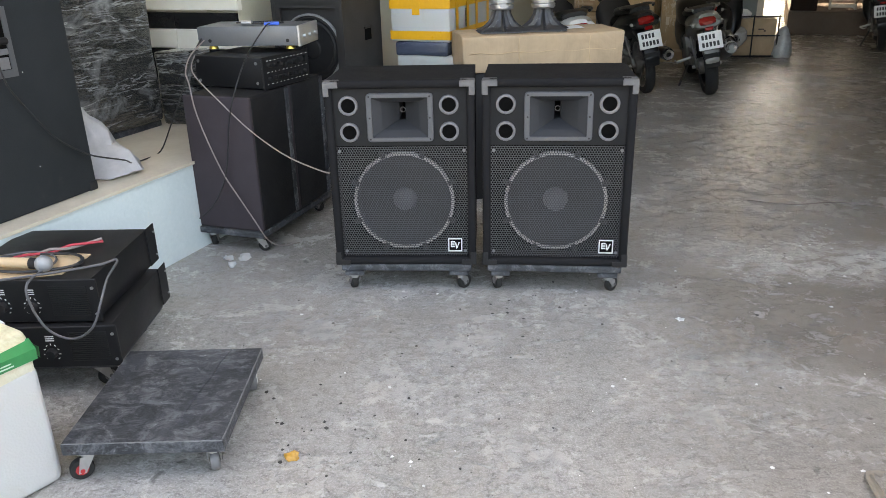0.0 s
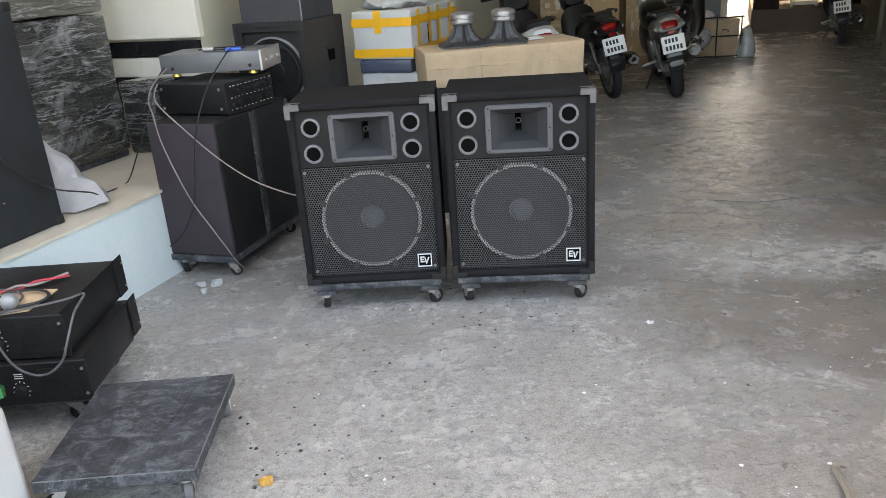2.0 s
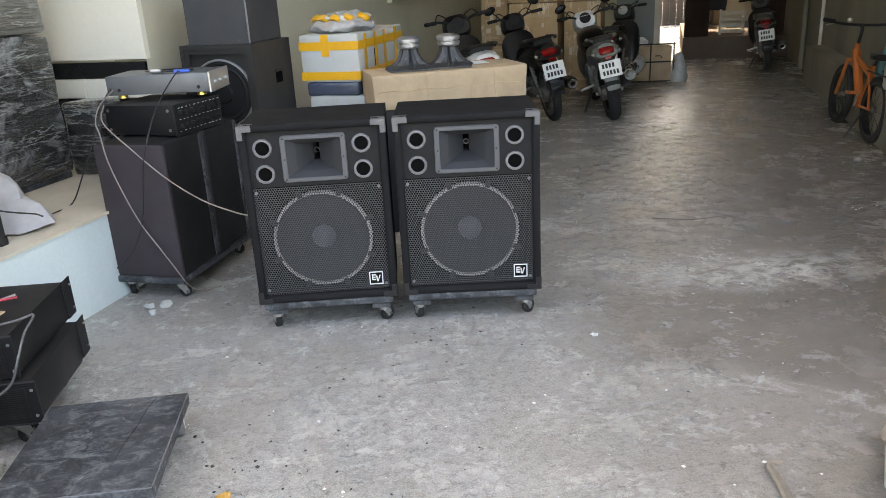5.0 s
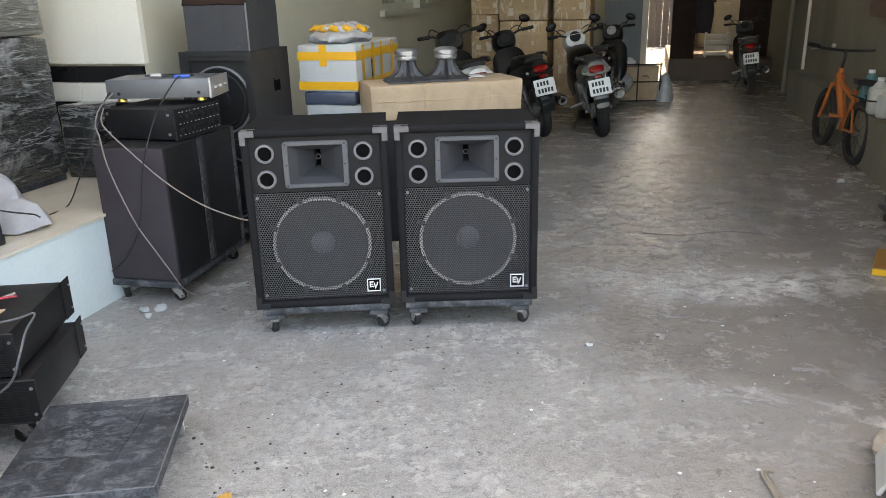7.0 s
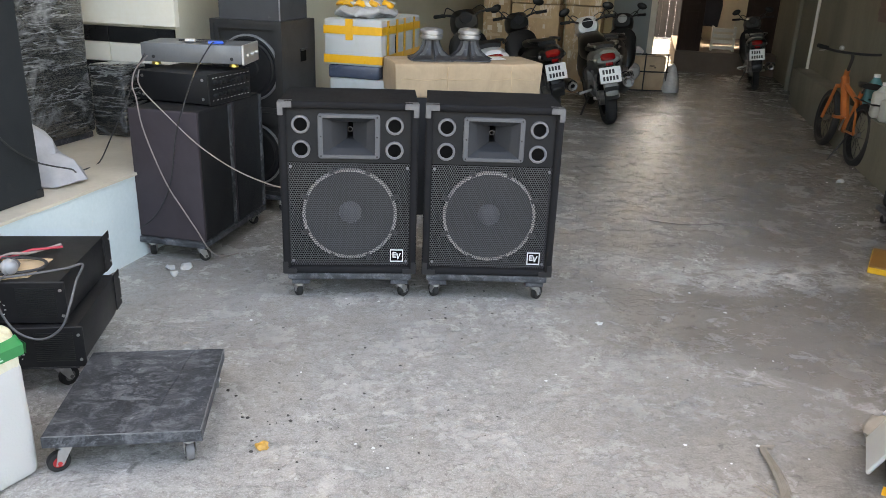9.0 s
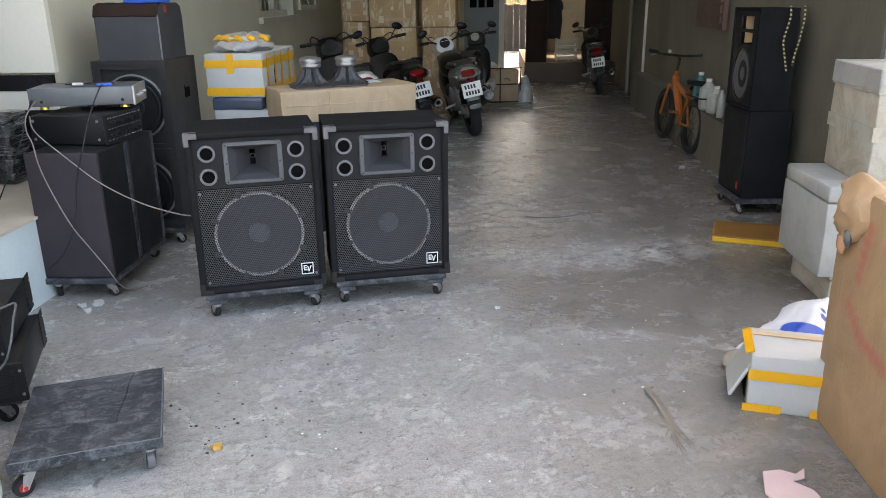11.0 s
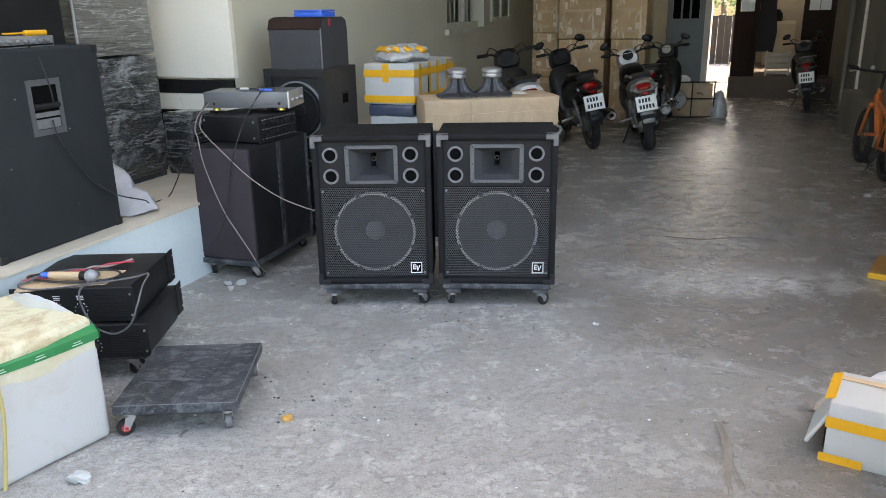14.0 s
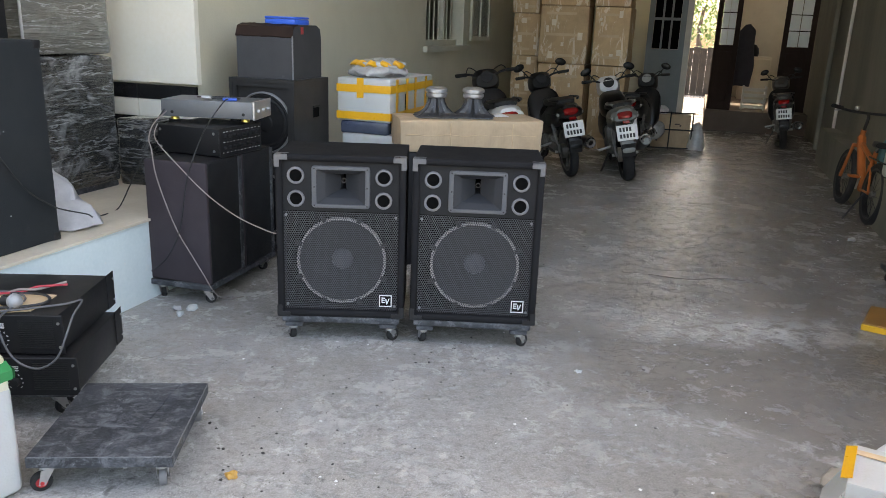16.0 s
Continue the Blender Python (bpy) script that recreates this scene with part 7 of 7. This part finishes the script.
        part("footpeg", Shape().cyl(0.012, 0.1, T(s * 0.13, 0.40, 0.29) @ Rot(s * 90, "Y"), seg=8), M_RUBBER, t)
    part("tail_cowl", ell([(-0.285, 0.10, 0.645, 0.70), (-0.25, 0.125, 0.63, 0.73), (-0.20, 0.13, 0.62, 0.74)]), tail, t)
    part("plate_bracket", Shape().box(0.10, 0.012, 0.16, T(0, -0.322, 0.46) @ Rot(-14, "X"), 0.004, 1), M_BIKEBLK, t)
    part("mud_flap", Shape().box(0.12, 0.012, 0.13, T(0, -0.335, 0.30) @ Rot(10, "X"), 0.008, 2, (1.15, 1)), M_RUBBER, t)
    part("brake_drum", Shape().cyl(0.075, 0.05, T(-0.075, 0, Rw) @ Rot(90, "Y"), seg=20).cyl(0.03, 0.02, T(-0.09, 0, Rw) @ Rot(90, "Y"), seg=12), M_ENGINE, t)
    part("axle_nut", Shape().cyl(0.016, 0.26, T(-0.13, 0, Rw) @ Rot(90, "Y"), seg=6), M_STEEL, t)
    part("engine_fins", Shape().box(0.22, 0.02, 0.16, T(0, 0.42, 0.24), 0.004, 1).box(0.22, 0.02, 0.16, T(0, 0.46, 0.24), 0.004, 1).box(0.22, 0.02, 0.16, T(0, 0.50, 0.24), 0.004, 1), M_ENGINE, t)
    part("crankcase", Shape().cyl(0.085, 0.26, T(-0.13, 0.56, 0.29) @ Rot(90, "Y"), seg=20), M_ENGINE, t)
    part("gear_lever", Shape().tube([(-0.15, 0.56, 0.26), (-0.18, 0.68, 0.24), (-0.21, 0.70, 0.25)], 0.008), M_STEEL, t)
    for s in (-1, 1):
        part("passenger_peg", Shape().tube([(s * 0.10, 0.24, 0.33), (s * 0.24, 0.22, 0.31)], 0.014, smooth=0), M_STEEL, t)
    part("heat_shield", Shape().tube([(0.205, 0.28, 0.30), (0.232, 0.08, 0.355), (0.24, -0.08, 0.40 if sport else 0.35)], 0.024, seg=10), M_CHROME if sport else M_BCORNER, t)
    part("brake_cable", Shape().tube([(0.2, 0.86, 0.96), (0.16, 0.98, 1.02), (0.06, 1.04, 0.95), (0.05, 1.0, 0.84)], 0.005), M_BCORNER, t)
    part("brake_cable", Shape().tube([(-0.2, 0.86, 0.96), (-0.15, 0.98, 1.03), (-0.05, 1.04, 0.95), (-0.05, 1.0, 0.84)], 0.005), M_BCORNER, t)
    part("side_stripe", ell([(-0.14, 0.128, 0.66, 0.685), (0.1, 0.138, 0.63, 0.66), (0.30, 0.124, 0.60, 0.625)]), M_BIKEWHITE if sport else M_BCORNER, t)
    part("rear_mudguard", ell([(-0.36, 0.06, 0.34, 0.38), (-0.30, 0.075, 0.40, 0.52), (-0.20, 0.08, 0.50, 0.64), (-0.08, 0.085, 0.56, 0.66)]), M_BIKEBLK if not sport else M_BIKEGREY, t)
    plate(t, T(0, -0.335, 0.535) @ Rot(-14, "X"))
    part("plate_lamp", Shape().box(0.07, 0.02, 0.03, T(0, -0.325, 0.622), 0.005, 1), M_LENSRED, t)
    ex = part("exhaust", Shape().tube([(0.16, 0.55, 0.24), (0.17, 0.30, 0.27), (0.185, 0.1, 0.33), (0.195, -0.17, 0.42 if sport else 0.34)], [0.02, 0.03, 0.052, 0.055], seg=16), M_BIKEBLK if not sport else M_BIKEGREY, t)
    part("exhaust_tip", Shape().spin([(0.02, 0.0), (0.046, 0.0), (0.05, 0.006), (0.046, 0.014), (0.024, 0.010)], T(0.195, -0.172, 0.42 if sport else 0.34) @ Rot(105, "X"), 20, True), M_CHROME, ex)
    part("side_stand", Shape().tube([(-0.10, 0.5, 0.24), (-0.24, 0.44, 0.012)], 0.011, smooth=0), M_BCORNER, t)
    part("chain_case", Shape().box(0.03, 0.46, 0.09, T(-0.095, 0.2, 0.26), 0.02, 2), M_ENGINE, t)
    return t


motorbike(pose(1.735, 6.88, 0, 0, 0, 3), "black scooter-style motorcycle with a red tail lamp", M_BIKEBLK, M_BIKEBLK, M_BIKEBLK, False, -10.5, 0.95)
motorbike(pose(2.265, 6.75, 0, 0, 0, -8), "dusty silver and black sport motorcycle", M_BIKEBLK, M_BIKEGREY, M_BIKEBLK, True, -11, 0.94)
motorbike(pose(2.66, 7.98, 0, 0, 0, -26), "black motorcycle parked beside stacked cartons", M_BIKEBLK, M_BIKEBLK, M_BIKEBLK, False, -4, 0.92, True, True)
motorbike(pose(5.00, 9.22, 0, 0, 0, -24), "black motorcycle parked near the brown doors", M_BIKEBLK, M_BIKEBLK, M_BIKEBLK, False, -8, 0.88)
motorbike(pose(1.04, 5.98, 0, 0, 0, 2), "black and white scooter parked behind a carton", M_BIKEBLK, M_BIKEWHITE, M_BIKEBLK, False, -9, 1.0, False)

BK = pose(3.69, 5.16, 0, 0, 0, -15.5) @ Rot(4, "Y")
bk = thing("bicycle", BK, "small orange bicycle leaning by the wall", "bicycle")
wheel("rear_wheel", bk, T(0, 0, 0.24), 0.24, 0.055, 20, M_BCORNER, 0.025)
wheel("front_wheel", bk, T(0, 0.80, 0.24), 0.24, 0.055, 20, M_BCORNER, 0.025)
fr = Shape()
fr.tube([(0, 0.30, 0.22), (0, 0.42, 0.34), (0, 0.64, 0.60)], 0.034, smooth=4)
fr.tube([(0, 0.30, 0.22), (0, 0.20, 0.54)], 0.018, smooth=0).tube([(0, 0.22, 0.46), (0, 0.62, 0.56)], 0.02, smooth=0)
for s in (-1, 1):
    fr.tube([(s * 0.012, 0.30, 0.22), (s * 0.045, 0.0, 0.24)], 0.01, smooth=0).tube([(s * 0.012, 0.21, 0.48), (s * 0.045, 0.0, 0.24)], 0.009, smooth=0)
part("frame", fr, M_ORANGE, bk)
part("fork", Shape().tube([(0, 0.63, 0.66), (0, 0.66, 0.54)], 0.022, smooth=0).tube([(-0.04, 0.67, 0.52), (-0.045, 0.80, 0.24)], 0.014, smooth=0).tube([(0.04, 0.67, 0.52), (0.045, 0.80, 0.24)], 0.014, smooth=0).box(0.1, 0.04, 0.03, T(0, 0.67, 0.51), 0.008, 1), M_ORANGE, bk)
hb = part("handlebar", Shape().tube([(0, 0.63, 0.66), (0, 0.60, 0.76), (0, 0.64, 0.79)], 0.013).tube([(-0.29, 0.54, 0.83), (-0.12, 0.62, 0.80), (0.12, 0.62, 0.80), (0.29, 0.54, 0.83)], 0.011), M_BCORNER, bk)
for s in (-1, 1):
    part("grip", Shape().tube([(s * 0.22, 0.575, 0.82), (s * 0.31, 0.53, 0.834)], 0.016, seg=10), M_RUBBER, hb)
    part("brake_lever", Shape().tube([(s * 0.2, 0.60, 0.81), (s * 0.27, 0.61, 0.79)], 0.006), M_STEEL, hb)
part("saddle", ell([(0.02, 0.07, 0.585, 0.63), (0.1, 0.075, 0.58, 0.625), (0.2, 0.035, 0.585, 0.62), (0.27, 0.02, 0.59, 0.615)]), M_SEAT, bk)
part("seat_post", Shape().tube([(0, 0.19, 0.54), (0, 0.15, 0.60)], 0.013, smooth=0), M_CHROME, bk)
part("rear_rack", Shape().tube([(-0.05, 0.16, 0.50), (-0.05, -0.2, 0.50)], 0.006, smooth=0).tube([(0.05, 0.16, 0.50), (0.05, -0.2, 0.50)], 0.006, smooth=0).tube([(-0.05, -0.2, 0.50), (0.05, -0.2, 0.50)], 0.006, smooth=0).tube([(0.05, -0.1, 0.5), (0.05, 0.0, 0.24)], 0.006, smooth=0), M_BCORNER, bk)
ck = part("crank", Shape().spin([(0.02, -0.004), (0.075, -0.004), (0.075, 0.004), (0.02, 0.004)], T(0.05, 0.30, 0.22) @ Rot(90, "Y"), 24, True).tube([(0.06, 0.30, 0.22), (0.065, 0.38, 0.11)], 0.009, smooth=0).tube([(-0.05, 0.30, 0.22), (-0.065, 0.22, 0.33)], 0.009, smooth=0), M_STEEL, bk)
part("pedal", Shape().box(0.08, 0.06, 0.02, T(0.11, 0.38, 0.10), 0.004, 1), M_RUBBER, ck)
part("pedal", Shape().box(0.08, 0.06, 0.02, T(-0.11, 0.22, 0.32), 0.004, 1), M_ORANGE, ck)
part("kickstand", Shape().tube([(-0.05, 0.08, 0.22), (-0.17, 0.03, 0.012)], 0.007, smooth=0), M_BCORNER, bk)
part("bell", Shape().ball(0.02, T(-0.1, 0.61, 0.83), 10), M_STEEL, hb)
